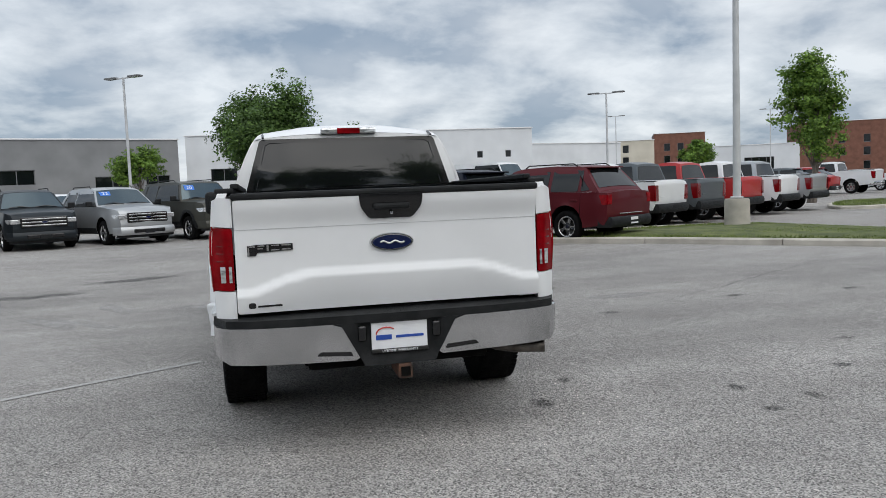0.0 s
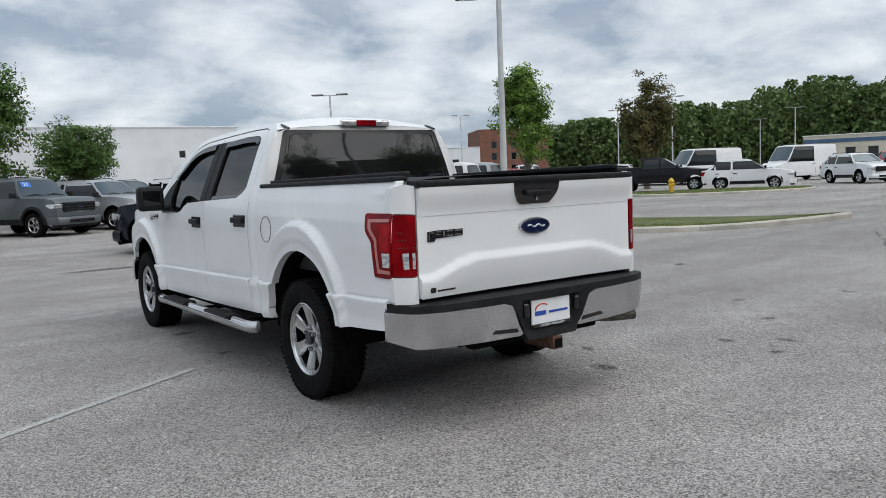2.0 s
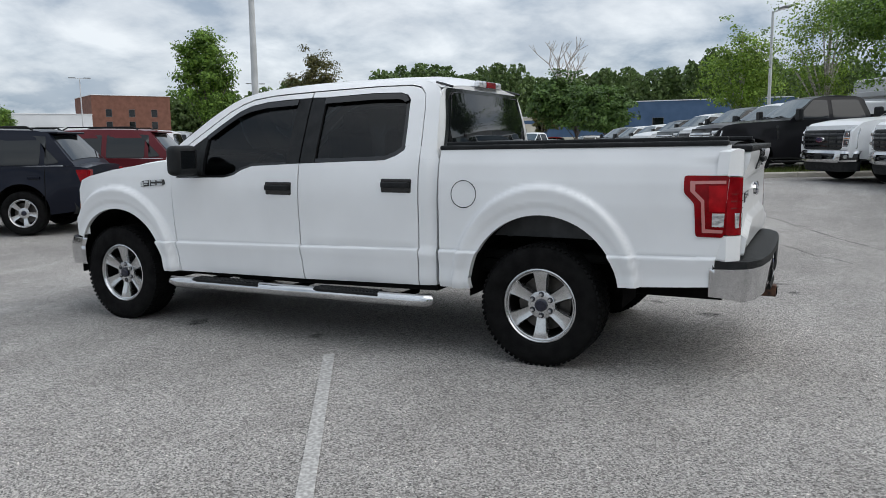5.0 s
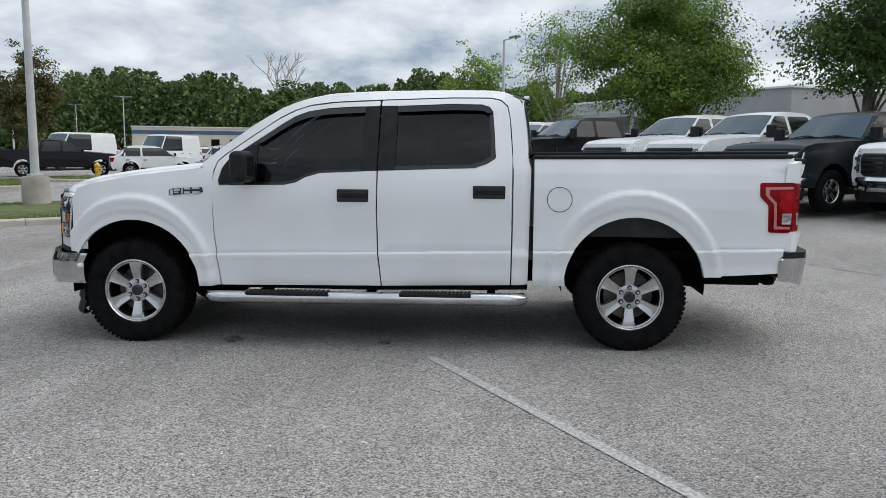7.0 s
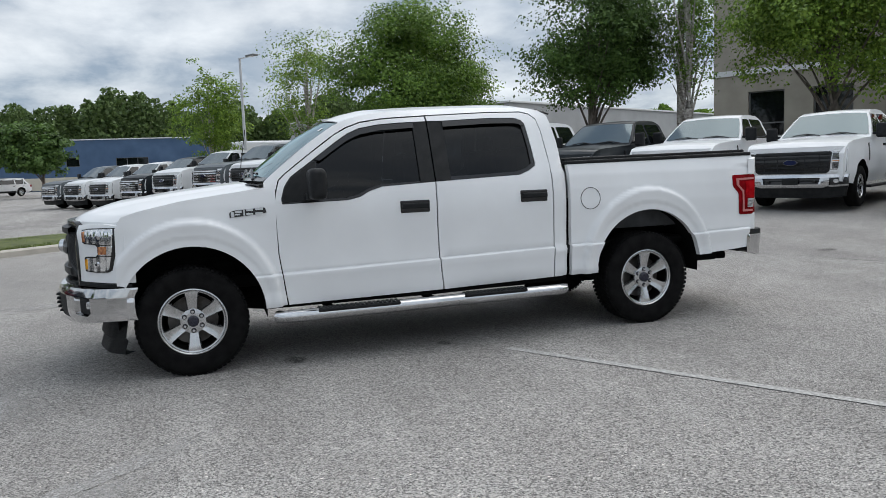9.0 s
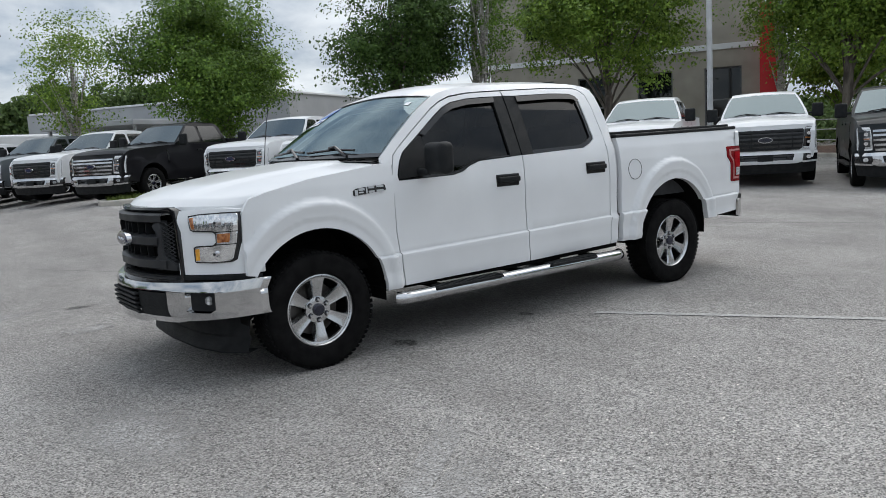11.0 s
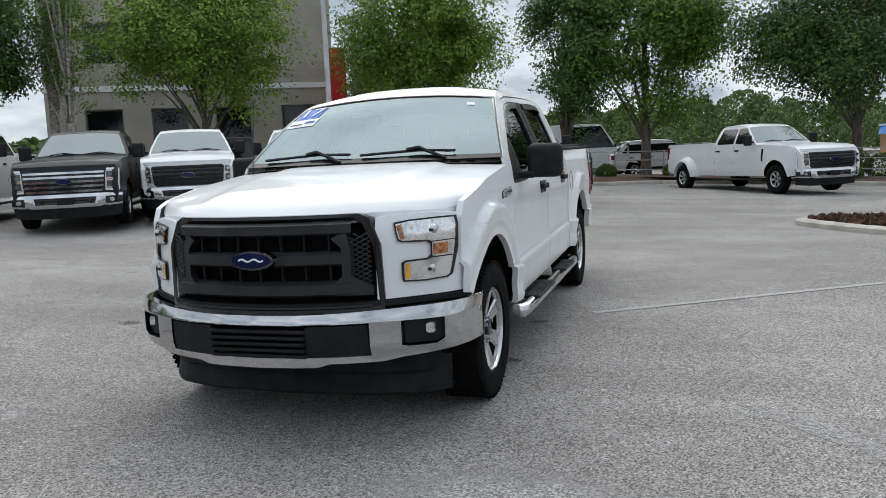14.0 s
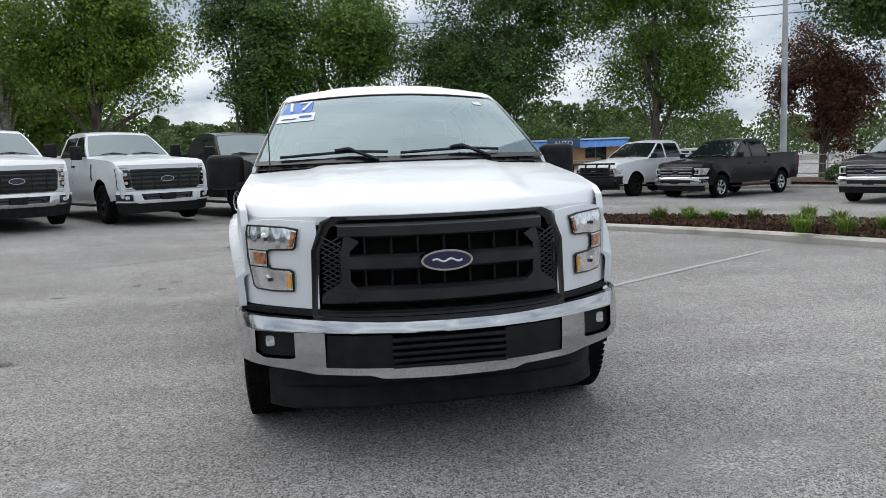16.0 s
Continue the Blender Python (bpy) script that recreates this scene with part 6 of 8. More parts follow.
    box(ub, (0, -0.2, 0.68), (1.55, 1.75, 0.06), 0.02)
    box(ub, (-0.45, 1.5, 0.47), (0.45, 1.2, 0.22), 0.06)
    rod(ub, (-0.75, 0, 0.385), (0.75, 0, 0.385), 0.05, None, 12)
    rod(ub, (-0.75, 3.683, 0.40), (0.75, 3.683, 0.40), 0.045, None, 10)
    box(ub, (0, 3.80, 0.60), (1.15, 0.9, 0.36), 0.05)
    bmesh.ops.create_uvsphere(ub, u_segments=14, v_segments=10, radius=0.16, matrix=Matrix.Translation((0.1, 0, 0.385)))
    part("chassis", ub, underbody, T)
    # cabin inside
    ins = bmesh.new()
    box(ins, (0, 1.75, 0.68), (1.78, 2.4, 0.08), 0.02)
    box(ins, (0, 2.80, 1.10), (1.66, 0.42, 0.34), 0.10, None, 3)
    box(ins, (0, 1.55, 1.765), (1.22, 1.5, 0.02), 0.005)
    box(ins, (0, 0.80, 1.05), (1.66, 0.05, 0.6), 0.02)
    cab = part("cabin_interior", ins, cabin_trim, T)
    for x in (-0.42, 0.42):
        for y, w in ((2.0, 0.50), (1.24, 0.62)):
            sb = boxed((x, y, 0.92), (w, 0.52, 0.18), 0.06, None, 3)
            box(sb, (x, y - 0.28, 1.22), (w * 0.94, 0.16, 0.62), 0.06, pose(0, 0, 0))
            box(sb, (x, y - 0.33, 1.57), (0.26, 0.10, 0.17), 0.04)
            part("seat", sb, cabin_trim, cab)
    sw = bmesh.new()
    c = Vector((-0.42, 2.52, 1.20))
    tilt = Matrix.Rotation(radians(-62), 4, "X")
    tube(sw, [c + tilt @ Vector((0.19 * math.cos(a), 0.19 * math.sin(a), 0)) for a in [i * math.pi / 12 for i in range(25)]], 0.016, 6)
    box(sw, c, (0.14, 0.10, 0.05), 0.02, None)
    rod(sw, c, c + Vector((0, 0.25, -0.12)), 0.03, None, 8)
    part("steering_wheel", sw, black_plastic, cab)
    # fuel door
    fdo = bmesh.new()
    cy, cz = 0.519, 1.088
    ringp = [Vector((-(bx(cy + 0.088 * math.cos(a), cz + 0.088 * math.sin(a)) + 0.0005), cy + 0.088 * math.cos(a), cz + 0.088 * math.sin(a))) for a in [i * math.pi / 16 for i in range(33)]]
    tube(fdo, ringp, 0.0028, 5)
    part("fuel_door", fdo, satin_grey, T)
    # wheels
    for s in (-1, 1):
        add_wheel(T, s * 0.845, 0.0, 0.388, 0.238, 0.265, 6, bright_alloy, True)
        add_wheel(T, s * 0.845, 3.683, 0.388, 0.238, 0.265, 6, bright_alloy, True, 0, 0.362)
    return T


main_truck()


# ------------------------------------------------------------ ground
asphalt = material("worn_asphalt", (0.18, 0.18, 0.18), 0.86)


def build_asphalt(m):
    nt = m.node_tree
    bsdf = nt.nodes["Principled BSDF"]
    co = node(m, "ShaderNodeTexCoord")
    big = node(m, "ShaderNodeTexNoise", Scale=0.23, Detail=5, Roughness=0.55)
    mid = node(m, "ShaderNodeTexNoise", Scale=1.7, Detail=6, Roughness=0.6)
    grit = node(m, "ShaderNodeTexVoronoi", Scale=135.0)
    fine = node(m, "ShaderNodeTexNoise", Scale=160.0, Detail=3)
    for n in (big, mid, grit, fine):
        link(m, co.outputs["Object"], n.inputs["Vector"])
    r1 = node(m, "ShaderNodeValToRGB")
    r1.color_ramp.elements[0].position, r1.color_ramp.elements[0].color = 0.34, (0.236, 0.230, 0.224, 1)
    r1.color_ramp.elements[1].position, r1.color_ramp.elements[1].color = 0.66, (0.320, 0.311, 0.302, 1)
    link(m, big.outputs["Fac"], r1.inputs["Fac"])
    r2 = node(m, "ShaderNodeValToRGB")
    r2.color_ramp.elements[0].position, r2.color_ramp.elements[0].color = 0.30, (0.88, 0.87, 0.865, 1)
    r2.color_ramp.elements[1].position, r2.color_ramp.elements[1].color = 0.66, (1.06, 1.06, 1.06, 1)
    link(m, mid.outputs["Fac"], r2.inputs["Fac"])
    m1 = node(m, "ShaderNodeMixRGB")
    m1.blend_type, m1.inputs[0].default_value = "MULTIPLY", 1.0
    link(m, r1.outputs["Color"], m1.inputs[1])
    link(m, r2.outputs["Color"], m1.inputs[2])
    mp = node(m, "ShaderNodeMapping", Rotation=(0, 0, radians(-32)), Scale=(0.10, 0.95, 1))
    band = node(m, "ShaderNodeTexNoise", Scale=1.0, Detail=4, Roughness=0.6)
    link(m, co.outputs["Object"], mp.inputs["Vector"])
    link(m, mp.outputs["Vector"], band.inputs["Vector"])
    r4 = node(m, "ShaderNodeValToRGB")
    r4.color_ramp.elements[0].position, r4.color_ramp.elements[0].color = 0.34, (0.86, 0.855, 0.85, 1)
    r4.color_ramp.elements[1].position, r4.color_ramp.elements[1].color = 0.64, (1.10, 1.10, 1.095, 1)
    link(m, band.outputs["Fac"], r4.inputs["Fac"])
    m4 = node(m, "ShaderNodeMixRGB")
    m4.blend_type, m4.inputs[0].default_value = "MULTIPLY", 1.0
    link(m, m1.outputs["Color"], m4.inputs[1])
    link(m, r4.outputs["Color"], m4.inputs[2])
    stone = node(m, "ShaderNodeTexVoronoi", Scale=80.0)
    link(m, co.outputs["Object"], stone.inputs["Vector"])
    r5 = node(m, "ShaderNodeValToRGB")
    r5.color_ramp.interpolation = "CONSTANT"
    r5.color_ramp.elements[0].position, r5.color_ramp.elements[0].color = 0.0, (0.62, 0.61, 0.60, 1)
    r5.color_ramp.elements[1].position, r5.color_ramp.elements[1].color = 0.92, (1.75, 1.73, 1.70, 1)
    r5.color_ramp.elements.new(0.14).color = (0.98, 0.98, 0.98, 1)
    link(m, stone.outputs["Color"], r5.inputs["Fac"])
    m5 = node(m, "ShaderNodeMixRGB")
    m5.blend_type, m5.inputs[0].default_value = "MULTIPLY", 0.85
    link(m, m4.outputs["Color"], m5.inputs[1])
    link(m, r5.outputs["Color"], m5.inputs[2])
    r3 = node(m, "ShaderNodeValToRGB")
    r3.color_ramp.elements[0].position, r3.color_ramp.elements[0].color = 0.10, (0.20, 0.195, 0.19, 1)
    r3.color_ramp.elements[1].position, r3.color_ramp.elements[1].color = 0.95, (2.25, 2.22, 2.18, 1)
    link(m, grit.outputs["Color"], r3.inputs["Fac"])
    m2 = node(m, "ShaderNodeMixRGB")
    m2.blend_type, m2.inputs[0].default_value = "MULTIPLY", 0.95
    link(m, m5.outputs["Color"], m2.inputs[1])
    link(m, r3.outputs["Color"], m2.inputs[2])
    link(m, m2.outputs["Color"], bsdf.inputs["Base Color"])
    add = node(m, "ShaderNodeMath")
    add.operation = "ADD"
    link(m, grit.outputs["Distance"], add.inputs[0])
    link(m, fine.outputs["Fac"], add.inputs[1])
    bp = node(m, "ShaderNodeBump", Strength=0.8, Distance=0.008)
    link(m, add.outputs["Value"], bp.inputs["Height"])
    link(m, bp.outputs["Normal"], bsdf.inputs["Normal"])


build_asphalt(asphalt)


def build_ground():
    xs = [-900, -300, -120, -60] + [i * 1.5 for i in range(-24, 41)] + [70, 100, 160, 300, 900]
    ys = [-900, -300, -120, -60] + [i * 1.5 for i in range(-24, 33)] + [60, 80, 120, 200, 400, 900]
    verts = [(x, y, ground_z(x, y)) for y in ys for x in xs]
    n = len(xs)
    faces = [(j * n + i, j * n + i + 1, (j + 1) * n + i + 1, (j + 1) * n + i) for j in range(len(ys) - 1) for i in range(n - 1)]
    ob = mesh_part("ground", verts, faces, asphalt, smooth=True)
    tagged(ob, "worn grey asphalt car lot with fine aggregate and stains", "ground", kind="structure")


build_ground()

line_paint = mottled(material("worn_line_paint", (0.55, 0.55, 0.53), 0.8), (0.29, 0.283, 0.273), (0.58, 0.57, 0.55), 45, 0.42, 0.72, 8)


def strip(name, a, b, w, mat, label, cat="road marking", lift=0.005, n=14):
    """A thin painted strip on the ground from a to b."""
    a, b = Vector(a), Vector(b)
    d = (b - a).normalized()
    p = Vector((-d.y, d.x)) * w / 2
    rng = random.Random(7)
    bm = bmesh.new()
    rows = []
    for i in range(n + 1):
        c = a.lerp(b, i / n)
        j = rng.uniform(-0.12, 0.12) * w
        rows.append([bm.verts.new((q.x, q.y, ground_z(q.x, q.y) + lift)) for q in (c - p * (1 + j), c + p * (1 - j))])
    for r, s in zip(rows, rows[1:]):
        bm.faces.new((r[0], s[0], s[1], r[1]))
    bmesh.ops.recalc_face_normals(bm, faces=bm.faces[:])
    for f in bm.faces:
        if f.normal.z < 0:
            f.normal_flip()
    ob = part(name, bm, mat)
    return tagged(ob, label, cat, kind="structure")


strip("painted_line", (-1.25, 1.40), (-5.25, -1.07), 0.075, line_paint, "worn white painted parking line on asphalt")

# parked vehicles: rows lie along u, noses along v
for kind, color, x, y, h, bf in (
    ("super_duty", "charcoal", 0.86, -9.49, 30, False), ("super_duty", "white", 3.57, -9.03, 32, True), ("super_duty", "white", 6.00, -7.62, 30, False),
    ("super_duty", "white", 8.06, -6.13, 33, False), ("super_duty", "charcoal", 9.28, -3.98, 32, False), ("super_duty", "white", 11.90, -2.85, 32, False),
    ("super_duty", "white", 13.67, -1.54, 32, False), ("super_duty", "black", 15.64, 1.35, 28, False), ("super_duty", "white", 19.30, 2.20, 32, False),
    ("super_duty", "grey", 21.90, 3.40, 32, False), ("super_duty", "white", 24.50, 4.90, 32, False), ("super_duty", "charcoal", 27.00, 6.30, 32, False),
    ("super_duty", "white", 29.60, 7.80, 32, False), ("super_duty", "white", 32.20, 9.20, 32, False), ("super_duty", "grey", 34.80, 10.60, 32, False),
):
    v = Vector((-math.sin(radians(h)), math.cos(radians(h))))
    c = Vector((x, y)) - v * 3.2
    vehicle(kind, color, on_ground(c.x, c.y, h), "parked nose-out in a row", bf)
for kind, color, x, y, h, year in (
    ("suv", "charcoal", -7.8, 20.8, 205, ""), ("suv", "silver", -5.4, 21.3, 212, "22"), ("boxy_suv", "olive", -3.0, 22.0, 212, "20"),
    ("boxy_suv", "grey", 0.6, 24.0, 212, "21"), ("suv", "silver", 3.2, 25.3, 212, ""), ("suv", "silver", 2.6, 29.5, 212, ""),
    ("crossover", "white", 35.1, 20.2, 212, ""), ("pickup", "black", 33.2, 24.6, 212, ""),
):
    vehicle(kind, color, on_ground(x, y, h), "parked on the car lot", year=year)
for kind, color, x, y, h in (
    ("small_pickup", "white", 10.1, 13.8, 32), ("small_pickup", "grey", 12.0, 14.9, 32),
    ("small_pickup", "red", 14.2, 16.2, 32), ("small_pickup", "white", 16.6, 17.6, 32), ("small_pickup", "silver", 18.9, 19.0, 32),
):
    v = Vector((-math.sin(radians(h)), math.cos(radians(h))))
    c = Vector((x, y)) + v * SPEC[kind]["L"] / 2
    vehicle(kind, color, on_ground(c.x, c.y, h), "parked tail-out beside a grass island")
vehicle("suv", "navy", on_ground(2.95, 11.9, 32), "parked tail-out on the lot")
vehicle("suv", "maroon", on_ground(6.1, 12.9, 32), "parked tail-out beside a grass island")
vehicle("dually", "white", on_ground(-3.88, -18.17, 32), "parked nose-out by the planted bed")
vehicle("pickup", "white", on_ground(-11.7, -19.0, -60), "parked by the planted bed", True)
vehicle("pickup", "black", on_ground(-13.83, -16.98, -62), "parked by the planted bed")
vehicle("pickup", "black", on_ground(-16.9, -12.0, -62), "parked by the planted bed")


# ------------------------------------------------------------ kerbs, islands, beds
concrete = mottled(material("weathered_concrete", (0.42, 0.40, 0.36), 0.85), (0.36, 0.335, 0.295), (0.56, 0.525, 0.465), 2.2, 0.3, 0.7, 8, bump=0.4, bump_scale=60)
grass_soil = mottled(material("lawn_soil", (0.07, 0.10, 0.03), 0.95), (0.06, 0.075, 0.025), (0.13, 0.15, 0.05), 3.0)
mulch_mat = mottled(material("bark_mulch", (0.09, 0.045, 0.03), 0.95), (0.045, 0.025, 0.018), (0.15, 0.08, 0.05), 14, 0.3, 0.7, 8, bump=0.8, bump_scale=30)
galvanised = mottled(material("galvanised_steel", (0.42, 0.43, 0.44), 0.5, 0.6), (0.34, 0.35, 0.36), (0.50, 0.51, 0.52), 4)
pale_pole = mottled(material("pale_painted_pole", (0.50, 0.51, 0.52), 0.5), (0.42, 0.43, 0.44), (0.56, 0.57, 0.58), 2)
dark_head = material("lamp_head_grey", (0.16, 0.165, 0.17), 0.5)


def leaf_material(name, a, b, glow=0.28):
    m = bpy.data.materials.new(name)
    m.use_nodes = True
    nt = m.node_tree
    bsdf = nt.nodes["Principled BSDF"]
    geo = nt.nodes.new("ShaderNodeNewGeometry")
    ramp = nt.nodes.new("ShaderNodeValToRGB")
    ramp.color_ramp.elements[0].color, ramp.color_ramp.elements[1].color = (*a, 1), (*b, 1)
    co, patch, spread, tint = (nt.nodes.new("ShaderNode" + k) for k in ("TexCoord", "TexNoise", "MapRange", "MixRGB"))
    patch.inputs["Scale"].default_value, patch.inputs["Detail"].default_value = 0.9, 3
    spread.inputs["From Min"].default_value, spread.inputs["From Max"].default_value = 0.3, 0.7
    spread.inputs["To Min"].default_value, spread.inputs["To Max"].default_value = 0.62, 1.25
    tint.blend_type, tint.inputs[0].default_value = "MULTIPLY", 1.0
    nt.links.new(co.outputs["Object"], patch.inputs["Vector"])
    nt.links.new(patch.outputs["Fac"], spread.inputs["Value"])
    nt.links.new(geo.outputs["Random Per Island"], ramp.inputs["Fac"])
    nt.links.new(ramp.outputs["Color"], tint.inputs[1])
    nt.links.new(spread.outputs["Result"], tint.inputs[2])
    nt.links.new(tint.outputs["Color"], bsdf.inputs["Base Color"])
    bsdf.inputs["Roughness"].default_value = 0.55
    bsdf.inputs["Specular IOR Level"].default_value = 0.3
    tr = nt.nodes.new("ShaderNodeBsdfTranslucent")
    nt.links.new(tint.outputs["Color"], tr.inputs["Color"])
    mix = nt.nodes.new("ShaderNodeMixShader")
    mix.inputs["Fac"].default_value = glow
    out = nt.nodes["Material Output"]
    nt.links.new(bsdf.outputs["BSDF"], mix.inputs[1])
    nt.links.new(tr.outputs["BSDF"], mix.inputs[2])
    nt.links.new(mix.outputs["Shader"], out.inputs["Surface"])
    return m


LEAF = {
    "green": leaf_material("mid_green_leaves", (0.058, 0.122, 0.020), (0.205, 0.335, 0.052)),
    "dark": leaf_material("dark_green_leaves", (0.044, 0.092, 0.022), (0.125, 0.215, 0.048)),
    "light": leaf_material("light_green_leaves", (0.080, 0.155, 0.022), (0.275, 0.405, 0.062)),
    "olive": leaf_material("turning_leaves", (0.055, 0.065, 0.02), (0.15, 0.13, 0.04)),
    "red": leaf_material("red_brown_leaves", (0.08, 0.025, 0.018), (0.16, 0.07, 0.035)),
    "wood": leaf_material("woodland_leaves", (0.061, 0.106, 0.033), (0.159, 0.231, 0.077)),
    "grass": leaf_material("grass_blades", (0.10, 0.15, 0.03), (0.25, 0.31, 0.09)),
    "pink": leaf_material("pink_blossom", (0.25, 0.05, 0.09), (0.40, 0.12, 0.16)),
}
bark = mottled(material("tree_bark", (0.12, 0.10, 0.08), 0.9), (0.07, 0.058, 0.048), (0.18, 0.155, 0.13), 9, stretch=(1, 1, 0.25), bump=0.6, bump_scale=24)
pale_bark = mottled(material("birch_bark", (0.42, 0.39, 0.35), 0.8), (0.20, 0.18, 0.16), (0.52, 0.49, 0.45), 7, stretch=(1, 1, 2.0))
U, V = Vector((0.848, 0.530)), Vector((-0.530, 0.848))


def smooth_loop(pts, n=6):
    """A closed Catmull-Rom curve through the points."""
    out = []
    k = len(pts)
    for i in range(k):
        p0, p1, p2, p3 = (Vector(pts[(i + j) % k]) for j in (-1, 0, 1, 2))
        for s in range(n):
            t = s / n
            q = 0.5 * ((2 * p1) + (p2 - p0) * t + (2 * p0 - 5 * p1 + 4 * p2 - p3) * t * t + (3 * p1 - p0 - 3 * p2 + p3) * t ** 3)
            out.append(q)
    return out


def island(name, pts, fill, label, kerb_w=0.16, h=0.13, mound=0.05):
    """A planted island: a concrete kerb in lengths round a raised bed."""
    loop = smooth_loop(pts, 5)
    area = sum(a.x * b.y - b.x * a.y for a, b in zip(loop, loop[1:] + loop[:1]))
    if area < 0:
        loop.reverse()
    n = len(loop)
    inner = []
    for i in range(n):
        d = (loop[(i + 1) % n] - loop[i - 1]).normalized()
        inner.append(loop[i] + Vector((-d.y, d.x)) * kerb_w)
    root = thing(name, pose(0, 0, 0), label, "planted island", kind="structure")
    bm = bmesh.new()
    c = sum(inner, Vector((0, 0))) / n
    cv = bm.verts.new((c.x, c.y, ground_z(c.x, c.y) + h + mound))
    mid = [bm.verts.new((*(p.lerp(c, 0.35)), ground_z(*p.lerp(c, 0.35)) + h + mound * 0.8)) for p in inner]
    rim = [bm.verts.new((p.x, p.y, ground_z(p.x, p.y) + h - 0.03)) for p in inner]
    for i in range(n):
        j = (i + 1) % n
        bm.faces.new((rim[i], rim[j], mid[j], mid[i]))
        bm.faces.new((mid[i], mid[j], cv))
    part("bed", bm, fill, root, smooth=60)
    i = 0
    while i < n:
        k = min(5, n - i)
        bm = bmesh.new()
        rows = []
        for s in range(k + 1):
            a, b = loop[(i + s) % n], inner[(i + s) % n]
            if s == 0:
                a, b = a.lerp(loop[(i + 1) % n], 0.02), b.lerp(inner[(i + 1) % n], 0.02)
            z = ground_z(a.x, a.y)
            m = a.lerp(b, 0.22)
            rows.append([bm.verts.new(v) for v in ((a.x, a.y, z - 0.02), (a.x, a.y, z + h - 0.03), (m.x, m.y, z + h), (b.x, b.y, z + h), (b.x, b.y, z - 0.02))])
        for r, s in zip(rows, rows[1:]):
            for q in range(4):
                bm.faces.new((r[q], s[q], s[q + 1], r[q + 1]))
        bm.faces.new(rows[0])
        bm.faces.new(rows[-1][::-1])
        bmesh.ops.recalc_face_normals(bm, faces=bm.faces[:])
        part("kerb", bm, concrete, root)
        i += k
    return root, inner


def blades(name, inner, count, size, mat, label, seed, parent=None):
    """Short grass over an island as one mesh of blades."""
    rng = np.random.default_rng(seed)
    c = sum(inner, Vector((0, 0))) / len(inner)
    verts, faces = [], []
    n = len(inner)
    for k in range(count):
        i = int(rng.integers(n))
        a, b = rng.random(2)
        if a + b > 1:
            a, b = 1 - a, 1 - b
        p = c + (inner[i] - c) * a + (inner[(i + 1) % n] - c) * b
        z = ground_z(p.x, p.y) + 0.10 + 0.05 * (1 - a - b)
        h, ang = size * (0.5 + rng.random()), rng.random() * math.pi
        w = 0.012 + 0.01 * rng.random()
        dx, dy = math.cos(ang) * w, math.sin(ang) * w
        lx, ly = (rng.random(2) - 0.5) * h * 0.9
        m = len(verts)
        verts += [(p.x - dx, p.y - dy, z), (p.x + dx, p.y + dy, z), (p.x + lx, p.y + ly, z + h)]
        faces.append((m, m + 1, m + 2))
    ob = mesh_part(name, verts, faces, mat, parent)
    return tagged(ob, label, "grass", kind="stuff")


g_root, g_in = island("grass_island", [(5.6, 11.7), (7.2, 9.8), (9.0, 7.7), (10.9, 5.6), (12.4, 4.6), (13.9, 4.1), (14.7, 4.5), (14.0, 6.0), (12.8, 8.4), (12.2, 11.0), (11.6, 13.0), (9.0, 13.4), (6.6, 13.0)], grass_soil, "long grass island with a concrete kerb")
blades("island_grass", g_in, 30000, 0.045, LEAF["grass"], "short green lawn grass on the island", 3)
g2, g2_in = island("grass_island", [(26.0, 19.8), (29.0, 17.0), (32.5, 15.6), (34.5, 16.3), (32.0, 19.2), (28.0, 22.0)], grass_soil, "far grass island with a concrete kerb")
blades("island_grass", g2_in, 5000, 0.09, LEAF["grass"], "short green lawn grass on the far island", 4)
g4, g4_in = island("grass_island", [(19.5, 19.0), (21.0, 18.2), (25.2, 20.8), (24.8, 22.2), (22.0, 22.0)], grass_soil, "small grass island between parking rows")
blades("island_grass", g4_in, 3000, 0.09, LEAF["grass"], "short green lawn grass on the small island", 6)
g3, g3_in = island("planted_island", [(-3.75, -6.5), (-4.15, -5.4), (-4.75, -4.4), (-5.35, -3.3), (-5.85, -2.1), (-6.35, -0.9), (-6.85, -0.1), (-7.5, -0.5), (-8.5, -2.8), (-7.7, -5.2), (-6.3, -6.9), (-4.6, -7.4)], mulch_mat, "bark-mulched island with grass tufts and kerb", 0.20, 0.105)
g5, g5_in = island("planting_bed", [(16.0, -22.0), (9.0, -20.2), (2.2, -20.8), (-1.0, -22.6), (-5.0, -21.9), (-8.5, -20.3), (-10.0, -23.0), (-6.0, -28.0), (2.0, -29.5), (12.0, -26.0)], mulch_mat, "long mulched planting bed along the lot's edge", mound=0.12)
g7, g7_in = island("planting_bed", [(-10.4, -23.4), (-12.2, -22.8), (-16.8, -20.0), (-18.8, -17.4), (-21.0, -13.0), (-24.0, -16.0), (-23.0, -24.0), (-15.0, -29.0), (-10.0, -28.5)], mulch_mat, "mulched planting bed behind the parked pickups", mound=0.12)
g6, g6_in = island("tree_island", [(14.2, 0.6), (15.4, -1.0), (18.0, -5.2), (22.5, -9.5), (25.0, -8.5), (21.0, -3.5), (17.5, -0.2), (15.4, 1.4)], grass_soil, "grass tree island between truck rows")
blades("island_grass", g6_in, 9000, 0.09, LEAF["grass"], "lawn grass under the island trees", 8)


